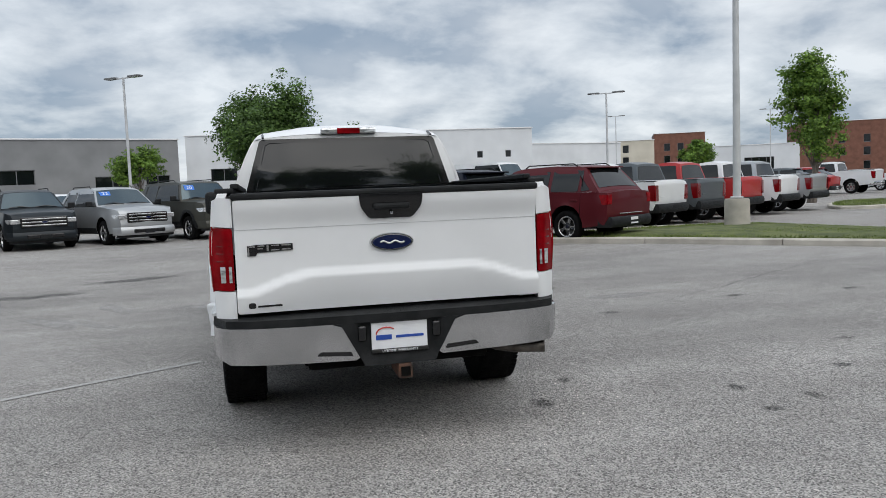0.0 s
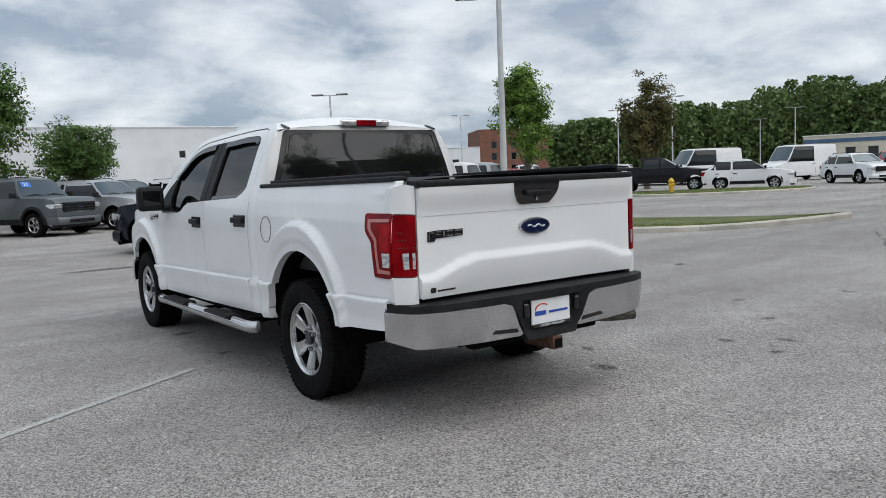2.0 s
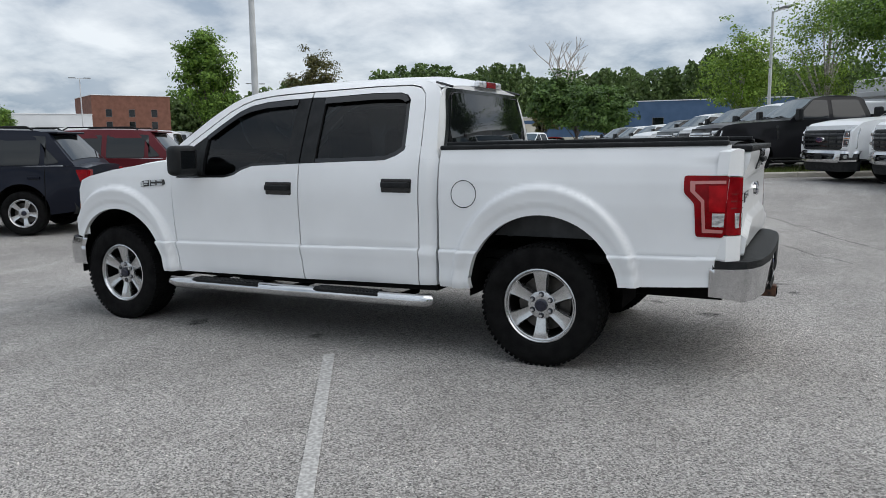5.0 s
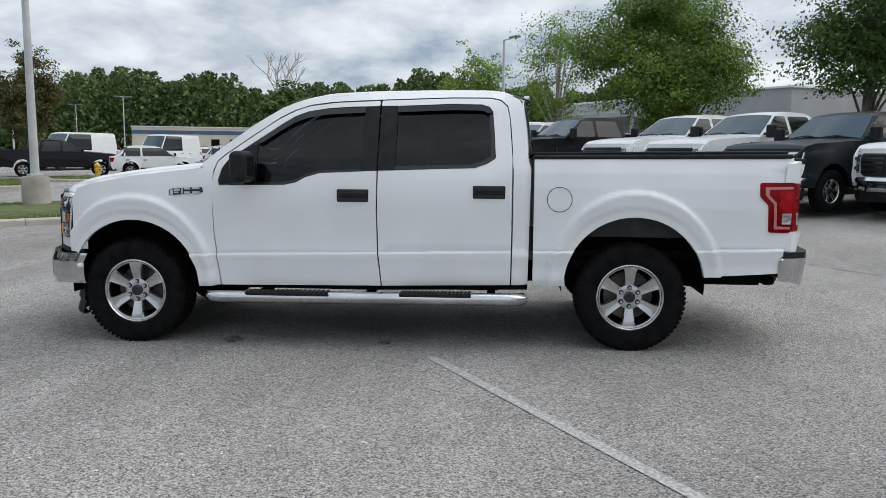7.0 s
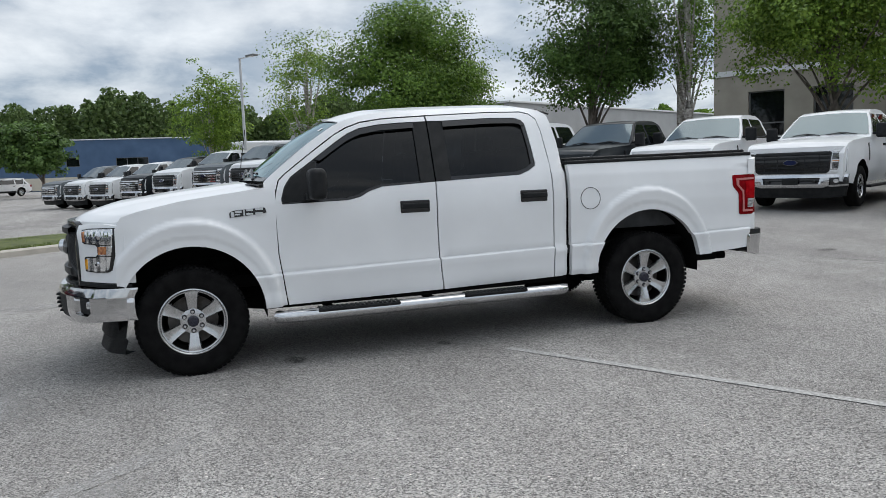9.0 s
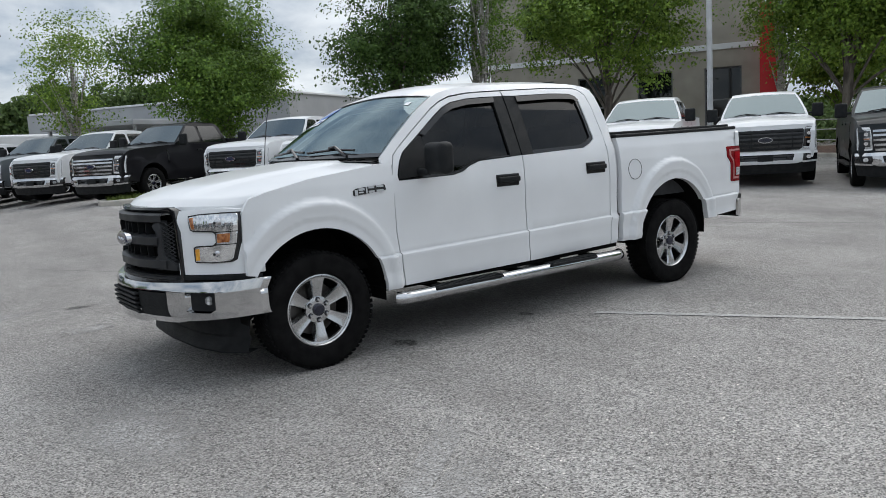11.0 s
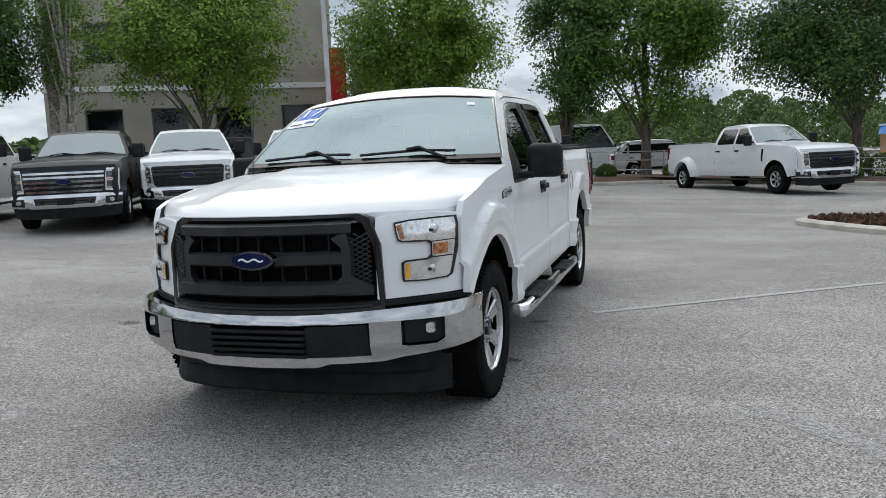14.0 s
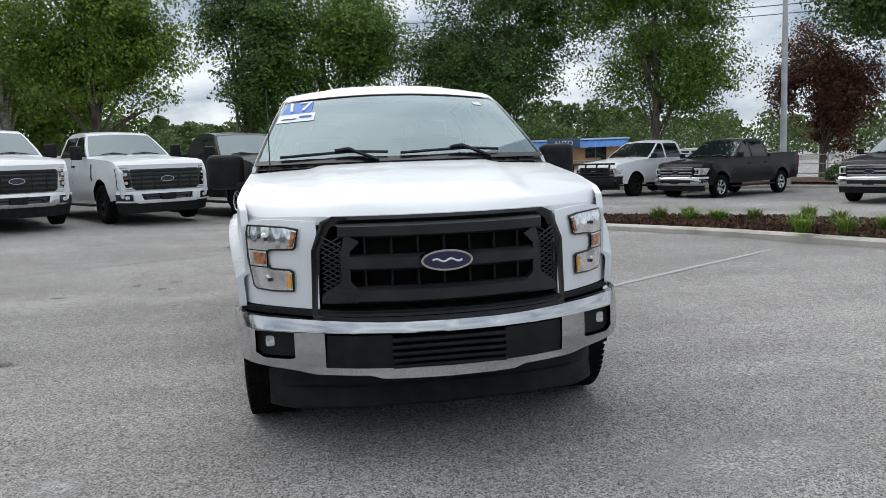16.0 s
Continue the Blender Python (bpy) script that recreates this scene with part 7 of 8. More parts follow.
def tuft(x, y, r, h, seed, mat):
    rng = np.random.default_rng(seed)
    z0 = ground_z(x, y) + 0.14
    root = thing("ornamental_grass", pose(x, y, z0), "clump of green ornamental grass in bark mulch", "plant", "grass clumps in the beds")
    verts, faces = [], []
    for k in range(190):
        a, rr = rng.random() * 2 * math.pi, rng.random() * r * 0.45
        px, py = math.cos(a) * rr, math.sin(a) * rr
        lean = r * (0.35 + 0.9 * rng.random())
        hh = h * (0.55 + 0.5 * rng.random())
        b = a + rng.normal() * 0.6
        w = 0.008
        m = len(verts)
        for t in (0, 0.5, 1):
            qx, qy, qz = px + math.cos(b) * lean * t * t, py + math.sin(b) * lean * t * t, hh * (1 - (1 - t) ** 1.6) - 0.25 * h * t ** 4 * rng.random()
            ww = w * (1 - t * 0.85)
            verts += [(qx - math.sin(b) * ww, qy + math.cos(b) * ww, qz), (qx + math.sin(b) * ww, qy - math.cos(b) * ww, qz)]
        faces += [(m, m + 1, m + 3, m + 2), (m + 2, m + 3, m + 5, m + 4)]
    mesh_part("blades", verts, faces, mat, root)
    return root


for k, (x, y, s) in enumerate([(-5.03, -4.5, 1.0), (-5.29, -3.81, 0.8), (-5.57, -3.45, 0.9), (-6.18, -3.34, 0.85), (-5.96, -1.8, 0.95), (-5.6, -1.25, 0.75), (-6.7, -1.96, 0.9), (-6.05, -0.95, 0.8), (-6.67, -0.94, 0.85), (-5.95, -5.2, 0.8), (-7.2, -3.4, 0.85), (-5.75, -3.6, 0.6)]):
    tuft(x - 0.45, y - 0.35, 0.27 * s, 0.30 * s, 30 + k, LEAF["light"] if k % 3 else LEAF["grass"])


def chips(inner, count, seed, ob_name, label):
    """Loose bark chips over a bed as one mesh."""
    rng = np.random.default_rng(seed)
    c = sum(inner, Vector((0, 0))) / len(inner)
    verts, faces = [], []
    for k in range(count):
        i = int(rng.integers(len(inner)))
        a, b = rng.random(2)
        if a + b > 1:
            a, b = 1 - a, 1 - b
        p = c + (inner[i] - c) * a + (inner[(i + 1) % len(inner)] - c) * b
        z = ground_z(p.x, p.y) + 0.105 + 0.06 * (1 - a - b)
        r = Euler(rng.random(3) * 3).to_matrix()
        l, w = 0.03 + 0.05 * rng.random(), 0.012 + 0.015 * rng.random()
        m = len(verts)
        verts += [tuple(Vector((p.x, p.y, z)) + r @ Vector(q)) for q in ((-l, -w, 0), (l, -w, 0), (l, w, 0.008), (-l, w, 0.008))]
        faces.append((m, m + 1, m + 2, m + 3))
    ob = mesh_part(ob_name, verts, faces, leaf_chip)
    tagged(ob, label, "mulch", kind="stuff")


leaf_chip = leaf_material("bark_chips", (0.04, 0.022, 0.014), (0.17, 0.09, 0.055), 0.0)
chips(g3_in, 9000, 11, "bark_chips", "reddish brown bark chips on the island")


# ------------------------------------------------------------ trees
def tree(x, y, h, r, kind, label, seed, trunk_h=None, clumps=120, per=70, leaf=0.15, squash=1.0, bark_mat=None, lean=0.0, open_=0.0, name="tree", cat="tree"):
    """A tapered trunk with limbs, and a crown of leaf clumps with an uneven outline and gaps."""
    rng = np.random.default_rng(seed)
    root = thing(name, pose(x, y, ground_z(x, y)), label, cat, "trees round the lot")
    per, clumps, leaf = int(per * 1.15), int(clumps * 3.4), leaf * 0.64
    th = trunk_h if trunk_h is not None else h * 0.26
    bm = bmesh.new()
    base = 0.018 * h + 0.05
    tip = Vector((lean * h, 0, h * 0.82))
    mid = Vector((rng.normal() * 0.12, rng.normal() * 0.12, th * 1.3))

    def limb(a, b, c, r0, r1, n=7, seg=5):
        rings = []
        for i in range(seg + 1):
            t = i / seg
            p = a * (1 - t) ** 2 + b * 2 * t * (1 - t) + c * t * t
            d = ((b - a) * (1 - t) + (c - b) * t).normalized()
            q = d.to_track_quat("Z", "Y")
            rr = r0 + (r1 - r0) * t
            if i == 0 and a.z < 0.1:
                rr *= 1.35
            rings.append([bm.verts.new(p + q @ Vector((rr * math.cos(k * 2 * math.pi / n), rr * math.sin(k * 2 * math.pi / n), 0))) for k in range(n)])
        for s, f in zip(rings, rings[1:]):
            for k in range(n):
                bm.faces.new((s[k], s[(k + 1) % n], f[(k + 1) % n], f[k]))
    limb(Vector((0, 0, -0.1)), mid, tip, base, base * 0.15, 9, 8)
    cz = th + (h - th) * 0.5
    hz = (h - th) * 0.5
    centres, tries = [], 0
    lobes = []
    for k in range(13):
        d = rng.normal(size=3)
        d /= np.linalg.norm(d)
        d[2] = d[2] * 0.95 + 0.05
        lobes.append((d * np.array([r, r, hz]) * (0.45 + 0.32 * rng.random()), 0.30 + 0.16 * rng.random()))
    lobes.append((np.zeros(3), 0.5))
    while len(centres) < clumps and tries < clumps * 40:
        tries += 1
        o, s = lobes[int(rng.integers(len(lobes)))]
        p = o + rng.normal(size=3) * np.array([r, r, hz * 0.85]) * s * 0.55
        q = p / np.array([r, r, hz])
        d = np.linalg.norm(q)
        prof = 1.12 - 0.40 * max(q[2], 0) * squash
        if np.hypot(q[0], q[1]) > prof or d > 1.15 or q[2] < -1.0 or (d < 0.4 and rng.random() < 0.5 + open_ * 0.3):
            continue
        centres.append(p + np.array([lean * h * 0.5, 0, cz]))
    for k in range(0, len(centres), max(1, len(centres) // 14)):
        c = Vector(centres[k])
        t = min(max((c.z - th) / (h - th) * 0.7, 0.0), 0.85)
        s = Vector((0, 0, -0.1)) * (1 - t) ** 2 + mid * 2 * t * (1 - t) + tip * t * t
        s.z = max(s.z, th * 0.8)
        limb(s, s.lerp(c, 0.5) + Vector((0, 0, 0.12 * r)), s.lerp(c, 0.85), base * 0.26, base * 0.06, 5, 3)
    part("trunk", bm, bark_mat or bark, root, smooth=50)
    C = np.repeat(np.array(centres), per, axis=0)
    N = len(C)
    spread = 0.050 * (r + hz) * np.repeat(0.7 + 0.6 * rng.random((len(centres), 1)), per, axis=0)
    P = C + np.clip(rng.normal(size=(N, 3)), -1.5, 1.5) * spread * np.array([1, 1, 0.55])
    size = leaf * (0.6 + 0.8 * rng.random((N, 1)))
    # leaves face outwards and up, with some scatter
    o = (P - np.array([lean * h * 0.5, 0, cz])) / np.array([r, r, hz])
    o += 0.9 * (P - C) / spread
    o /= np.linalg.norm(o, axis=1, keepdims=True) + 1e-6
    n = o * 0.75 + np.array([0, 0, 0.55]) + rng.normal(size=(N, 3)) * 0.42
    n /= np.linalg.norm(n, axis=1, keepdims=True)
    a = np.cross(n, rng.normal(size=(N, 3)))
    a /= np.linalg.norm(a, axis=1, keepdims=True)
    b = np.cross(n, a)
    vs = np.stack([P - a * size * 0.5, P + b * size * 0.32, P + a * size * 0.5, P - b * size * 0.32], axis=1).reshape(-1, 3)
    me = bpy.data.meshes.new("crown")
    me.vertices.add(len(vs))
    me.vertices.foreach_set("co", vs.ravel())
    me.loops.add(N * 4)
    me.loops.foreach_set("vertex_index", np.arange(N * 4))
    me.polygons.add(N)
    me.polygons.foreach_set("loop_start", np.arange(N) * 4)
    me.update(calc_edges=True)
    me.materials.append(LEAF[kind])
    ob = new("crown", me)
    ob.parent = root
    return root


tree(-0.3, 29.6, 6.5, 2.15, "dark", "round green maple behind the parked cars", 1, 1.15, 150, 60, 0.2, 0.8)
tree(4.6, 37.0, 5.0, 2.3, "dark", "small round green tree by the white building", 2, 1.5, 90, 50, 0.2)
tree(-9.5, 55.0, 5.2, 1.9, "green", "small tree by the grey building", 13, 1.6, 60, 40, 0.28)
tree(-21.0, 42.0, 5.6, 2.4, "red", "red-leaved tree at the lot's end", 14, 1.4, 70, 45, 0.28)
tree(23.3, 25.0, 7.2, 1.35, "green", "slim young green tree on an island", 3, 1.7, 80, 60, 0.2, 0.4)
tree(37.0, 28.6, 7.6, 1.75, "olive", "slim tree with browning leaves", 4, 1.6, 80, 55, 0.24, 0.8)
tree(58.0, 92.0, 6.5, 2.6, "green", "small green tree before the brick building", 15, 1.4, 60, 35, 0.5)
tree(24.6, -4.9, 7.6, 3.3, "green", "broad bushy green tree behind the truck row", 5, 1.0, 190, 75, 0.17, 0.5)
tree(26.5, -6.6, 8.2, 2.4, "light", "taller light green tree behind the truck row", 16, 1.5, 100, 60, 0.18)
tree(30.8, -1.6, 8.2, 2.3, "light", "airy pale birch with thin leaves", 6, 1.4, 60, 40, 0.16, 0.3, pale_bark, 0, 1.0)
tree(41.0, 2.8, 8.4, 2.5, "light", "airy pale green tree beside a lamp post", 17, 1.6, 70, 42, 0.22, 0.4, pale_bark, 0, 1.0)
tree(19.9, -10.7, 9.0, 2.8, "dark", "dense dark green tree behind the truck row", 7, 2.1, 150, 75, 0.18)
for k, (dx, dy) in enumerate(((0, 0), (0.9, -0.4))):
    tree(17.8 + dx, -13.4 + dy, 9.3, 1.3, "green", "thin pale-trunked birch with sparse leaves", 18 + k, 2.6, 45, 34, 0.14, 0.2, pale_bark, 0.015 * k, 1.0)
tree(15.5, -17.6, 9.8, 3.7, "light", "wide fresh-green tree before the beige building", 8, 2.3, 200, 75, 0.19)
tree(7.9, -21.2, 10.4, 3.5, "light", "tall fresh-green tree in the planting bed", 9, 2.4, 190, 75, 0.19)
tree(11.6, -23.5, 9.2, 1.4, "green", "thin birch beside the red sign", 20, 2.4, 50, 36, 0.15, 0.2, pale_bark, 0, 1.0)
tree(3.0, -25.6, 10.4, 2.2, "dark", "narrow dark tree in the planting bed", 21, 1.6, 110, 60, 0.2, 0.6)
tree(-0.2, -26.6, 11.6, 3.6, "green", "tall dense green tree in the planting bed", 10, 1.8, 210, 75, 0.2, 0.9)
tree(-8.2, -25.8, 10.6, 4.2, "dark", "broad dark green oak-like tree", 11, 2.2, 230, 75, 0.2)
tree(-14.0, -23.2, 10.6, 3.7, "green", "airy green tree near the lamp post", 12, 2.2, 260, 70, 0.18, 0.6)
tree(-24.5, -20.6, 13.0, 4.6, "dark", "tall dark tree at the lot's edge", 22, 5.2, 170, 70, 0.24)
tree(-22.2, -23.6, 7.8, 2.3, "red", "purple-leaved small tree behind the fence", 23, 0.9, 130, 65, 0.18)
tree(13.0, -32.0, 8.0, 3.4, "light", "light green tree past the red sign", 24, 1.4, 110, 50, 0.28)
tree(73.0, 21.5, 8.2, 4.4, "dark", "wide green tree near the blue building", 25, 1.5, 130, 50, 0.5)
tree(64.0, 16.0, 6.6, 3.0, "dark", "rounded green tree near the blue building", 26, 1.5, 100, 50, 0.45)
tree(83.0, 28.5, 6.0, 1.6, "olive", "small browning tree by the cream building", 27, 1.5, 50, 35, 0.4)


def bare_tree(x, y, h, seed):
    rng = random.Random(seed)
    root = thing("dead_tree", pose(x, y, ground_z(x, y)), "bare dead tree with pale spreading branches", "tree")
    bm = bmesh.new()

    def grow(p, d, l, r, depth):
        q = p + d * l
        rod(bm, p, q, r, r * 0.65, 6)
        if depth:
            for k in range(3):
                e2 = (d + Vector((rng.uniform(-0.8, 0.8), rng.uniform(-0.8, 0.8), rng.uniform(0.0, 0.5)))).normalized()
                grow(q, e2, l * rng.uniform(0.6, 0.8), r * 0.6, depth - 1)
    grow(Vector((0, 0, -0.2)), Vector((0.05, 0, 1)), h * 0.36, h * 0.02, 4)
    part("branchwork", bm, pale_bark, root)


bare_tree(112.0, 35.5, 17.0, 3)


def woods(name, a0, a1, d0, d1, hmin, hmax, count, per, leaf, seed, kind, label):
    """Far woodland: many clumps on an arc about the lot, with an uneven skyline."""
    rng = np.random.default_rng(seed)
    C = []
    S = []
    for k in range(count):
        a = radians(a0 + (a1 - a0) * rng.random())
        d = d0 + (d1 - d0) * rng.random()
        wob = 0.55 + 0.25 * math.sin(a * 19 + seed) + 0.2 * math.sin(a * 47 + 1.3)
        h = (hmin + (hmax - hmin) * (0.35 * rng.random() + 0.65 * wob)) * (0.58 + 0.42 * ease((radians(a1) - a) / radians(16)))
        r = (2.2 + 2.2 * rng.random()) * (1.5 if hmax > 15 else 1.0)
        x, y = -math.sin(a) * d, math.cos(a) * d
        for j in range(per):
            t = rng.random() ** 0.8
            w = r * (1.0 - 0.75 * t ** 2.2) * math.sqrt(rng.random())
            b = rng.random() * 2 * math.pi
            C.append((x + math.cos(b) * w, y + math.sin(b) * w, h * (0.06 + 0.94 * t)))
            S.append(leaf * (0.6 + 0.8 * rng.random()))
    P, size = np.array(C), np.array(S)[:, None]
    N = len(P)
    a = rng.normal(size=(N, 3))
    a /= np.linalg.norm(a, axis=1, keepdims=True)
    b = np.cross(a, rng.normal(size=(N, 3)))
    b /= np.linalg.norm(b, axis=1, keepdims=True)
    vs = np.stack([P - a * size * 0.5, P + b * size * 0.4, P + a * size * 0.5, P - b * size * 0.4], axis=1).reshape(-1, 3)
    me = bpy.data.meshes.new(name)
    me.vertices.add(len(vs))
    me.vertices.foreach_set("co", vs.ravel())
    me.loops.add(N * 4)
    me.loops.foreach_set("vertex_index", np.arange(N * 4))
    me.polygons.add(N)
    me.polygons.foreach_set("loop_start", np.arange(N) * 4)
    me.update(calc_edges=True)
    me.materials.append(LEAF[kind])
    tagged(new(name, me), label, "woodland", kind="stuff")


woods("far_woods", -106, -42, 165, 200, 11, 20, 420, 560, 0.80, 4, "wood", "dense green woodland on the skyline")
woods("far_woods", -128, -100, 110, 150, 5, 10, 100, 620, 0.48, 5, "green", "green trees beyond the metal building")
woods("far_woods", -205, -150, 95, 130, 5, 9.5, 150, 620, 0.48, 6, "wood", "green trees beyond the road")
woods("far_woods", -150, -127, 62, 90, 4, 8.5, 60, 420, 0.5, 9, "wood", "green trees between the showroom and the metal building")
woods("far_hedge", -178, -150, 36, 44, 1.0, 2.2, 70, 150, 0.3, 7, "wood", "low green hedge and shrubs behind the fence")
woods("far_woods", 135, 205, 85, 110, 3, 6.5, 120, 500, 0.36, 8, "wood", "green trees past the repair shop")


# ------------------------------------------------------------ lamp posts, hydrant, fence
def lamp_post(x, y, h, heads, label, base=0.0, aim=32.0, r=0.075, arm=0.55):
    root = thing("lamp_post", pose(x, y, ground_z(x, y), 0, 0, aim), label, "lamp post", "lot lamp posts")
    if base:
        bm = bmesh.new()
        bmesh.ops.create_cone(bm, cap_ends=True, segments=20, radius1=0.31, radius2=0.30, depth=base, matrix=Matrix.Translation((0, 0, base / 2)))
        bmesh.ops.bevel(bm, geom=[ed for ed in bm.edges if all(v.co.z > base - 0.01 for v in ed.verts)], offset=0.025, segments=2, affect="EDGES")
        part("footing", bm, concrete, root, smooth=40)
        part("base_plate", boxed((0, 0, base + 0.03), (0.28, 0.28, 0.05), 0.01), pale_pole, root)
    bm = bmesh.new()
    rod(bm, (0, 0, base), (0, 0, h), r * 1.15, r * 0.8, 14)
    part("pole", bm, pale_pole, root, smooth=50)
    for s in heads:
        part("arm", boxed((s * arm * 0.45, 0, h - 0.04), (arm * 0.9, 0.06, 0.06), 0.01), pale_pole, root)
        hd = part("lamp_head", boxed((s * (arm + 0.25), 0, h), (0.75, 0.36, 0.09), 0.03), dark_head, root)
        part("lens", boxed((s * (arm + 0.25), 0, h - 0.05), (0.5, 0.26, 0.02), 0.005), clear_lens, hd)
    return root


lamp_post(10.76, 11.8, 6.15, (-1, 1), "tall pale lamp post on a round concrete footing", 0.80, -40, 0.085)
for x, y, h, aim in ((-7.2, 36.5, 7.4, 20), (20.9, 41.0, 6.9, 62), (62.0, 46.0, 8.4, 60), (105.0, 84.0, 9, 60), (122.0, 74.0, 9, 60), (95.0, 52.0, 8.5, 60), (44.0, 88.0, 9.5, 60), (58.0, 76.0, 9.0, 60), (72.0, 62.0, 8.6, 60)):
    lamp_post(x, y, h, (-1, 1), "pale double-headed lot lamp post", 0.6, -38, 0.07)
lamp_post(37.5, 1.1, 7.2, (-1,), "pale single-headed lamp post", 0.7, 30, 0.08, 0.9)
lamp_post(8.85, -14.8, 10.5, (-1, 1), "tall pale lamp post behind the trucks", 0.7, 32, 0.08)
lamp_post(-17.6, -19.6, 8.3, (-1,), "grey single-headed lamp post by the bed", 1.15, -30, 0.11, 0.35)

hyd_mat = mottled(material("yellow_hydrant_paint", (0.70, 0.42, 0.02), 0.5), (0.5, 0.28, 0.02), (0.72, 0.45, 0.03), 9)
hyd = thing("fire_hydrant", pose(27.9, 19.6, 0.13), "yellow fire hydrant on a grass island", "hydrant")
bm = bmesh.new()
for prof in ([(0.0, 0.16), (0.05, 0.16), (0.06, 0.12), (0.50, 0.11), (0.52, 0.15), (0.56, 0.15), (0.62, 0.12), (0.70, 0.05), (0.72, 0.03)],):
    rings = [[bm.verts.new((q * math.cos(k * math.pi / 8), q * math.sin(k * math.pi / 8), z)) for k in range(16)] for z, q in prof]
    for a, b in zip(rings, rings[1:]):
        for k in range(16):
            bm.faces.new((a[k], a[(k + 1) % 16], b[(k + 1) % 16], b[k]))
part("barrel", bm, hyd_mat, hyd, smooth=40)
for d in ((1, 0), (-1, 0), (0, -1)):
    part("outlet", rod(bmesh.new(), (d[0] * 0.08, d[1] * 0.08, 0.40), (d[0] * 0.19, d[1] * 0.19, 0.40), 0.06, 0.055, 10), hyd_mat, hyd)


def fence(pts, label):
    root = thing("rail_fence", pose(0, 0, 0), label, "fence", kind="")
    for a, b in zip(pts, pts[1:]):
        a, b = Vector(a), Vector(b)
        n = max(1, round((b - a).length / 2.4))
        for i in range(n):
            p, q = a.lerp(b, i / n), a.lerp(b, (i + 1) / n)
            z0, z1 = ground_z(*p) + 0.1, ground_z(*q) + 0.1
            part("post", rod(bmesh.new(), (p.x, p.y, z0 - 0.1), (p.x, p.y, z0 + 1.15), 0.03, None, 8), galvanised, root)
            for zz in (0.35, 0.75, 1.12):
                part("rail", rod(bmesh.new(), (p.x, p.y, z0 + zz), (q.x, q.y, z1 + zz), 0.02, None, 6), galvanised, root)


fence([(14.0, -23.5), (6.0, -23.6), (1.0, -26.0), (-3.0, -26.4), (-6.5, -24.6), (-9.5, -23.8), (-13.0, -25.0), (-17.0, -23.5), (-20.4, -20.8), (-23.0, -16.5)], "low galvanised pipe-rail fence along the bed")
def shrub(x, y, r, kind, seed, label="rounded green shrub in the mulch bed", group="shrubs in the bed"):
    root = thing("shrub", pose(x, y, ground_z(x, y) + (0.1 if r < 0.9 else 0.0)), label, "shrub", group)
    rng = np.random.default_rng(seed)
    N = 1500
    d = rng.normal(size=(N, 3))
    d /= np.linalg.norm(d, axis=1, keepdims=True)
    P = d * r * (0.75 + 0.3 * rng.random((N, 1))) * np.array([1, 1, 0.8]) + np.array([0, 0, r * 0.7])
    verts, faces = [], []
    for p in P:
        a, b = Vector(rng.normal(size=3)).normalized() * 0.05, Vector(rng.normal(size=3)).normalized() * 0.035
        p = Vector(p)
        m = len(verts)
        verts += [tuple(p - a), tuple(p + b), tuple(p + a), tuple(p - b)]
        faces.append((m, m + 1, m + 2, m + 3))
    mesh_part("leaves", verts, faces, LEAF[kind], root)
    part("stem", rod(bmesh.new(), (0, 0, -0.15), (0, 0, r), 0.03, 0.01, 6), bark, root)


for k, (x, y, r) in enumerate([(4.5, -22.6, 0.45), (1.2, -24.2, 0.42), (-1.4, -25.0, 0.42), (-4.4, -24.0, 0.5), (-6.4, -25.6, 0.75), (-7.8, -25.0, 0.75), (-7.3, -22.2, 0.42), (-19.6, -19.0, 0.5), (-20.6, -17.0, 0.42), (-9.0, -25.4, 0.6), (-5.2, -26.4, 0.6)]):
    shrub(x, y, r, "dark" if k % 2 else "green", 50 + k)


for k, (x, y) in enumerate(((-16.3, 55.3), (-15.2, 56.0), (-12.2, 55.6), (-11.2, 56.2), (-10.4, 56.4))):
    shrub(x, y, 1.15, "pink", 80 + k, "pink-flowering shrub before the grey building", "flowering shrubs")


# ------------------------------------------------------------ buildings
stucco = mottled(material("beige_stucco", (0.36, 0.33, 0.28), 0.9), (0.31, 0.285, 0.24), (0.40, 0.37, 0.32), 0.8, bump=0.2, bump_scale=30)
grey_wall = mottled(material("grey_wall", (0.20, 0.205, 0.21), 0.85), (0.18, 0.185, 0.19), (0.23, 0.235, 0.24), 0.4)
white_wall = mottled(material("white_wall", (0.62, 0.64, 0.66), 0.8), (0.57, 0.59, 0.61), (0.66, 0.68, 0.70), 0.3)
cream_wall = mottled(material("cream_wall", (0.55, 0.51, 0.42), 0.85), (0.50, 0.46, 0.38), (0.60, 0.56, 0.47), 0.4)
brick_wall = mottled(material("brown_brick", (0.17, 0.075, 0.05), 0.9), (0.14, 0.062, 0.042), (0.20, 0.09, 0.062), 1.2)
metal_grey = mottled(material("grey_metal_siding", (0.36, 0.37, 0.38), 0.6), (0.32, 0.33, 0.34), (0.40, 0.41, 0.42), 0.5)
blue_metal = mottled(material("blue_metal_siding", (0.05, 0.10, 0.19), 0.6), (0.04, 0.085, 0.165), (0.065, 0.12, 0.215), 0.5)
bright_blue = mottled(material("bright_blue_roof", (0.02, 0.14, 0.42), 0.5), (0.018, 0.12, 0.36), (0.03, 0.17, 0.48), 1)
orange_wall = mottled(material("tan_orange_wall", (0.45, 0.26, 0.13), 0.85), (0.38, 0.22, 0.11), (0.50, 0.30, 0.16), 0.8)
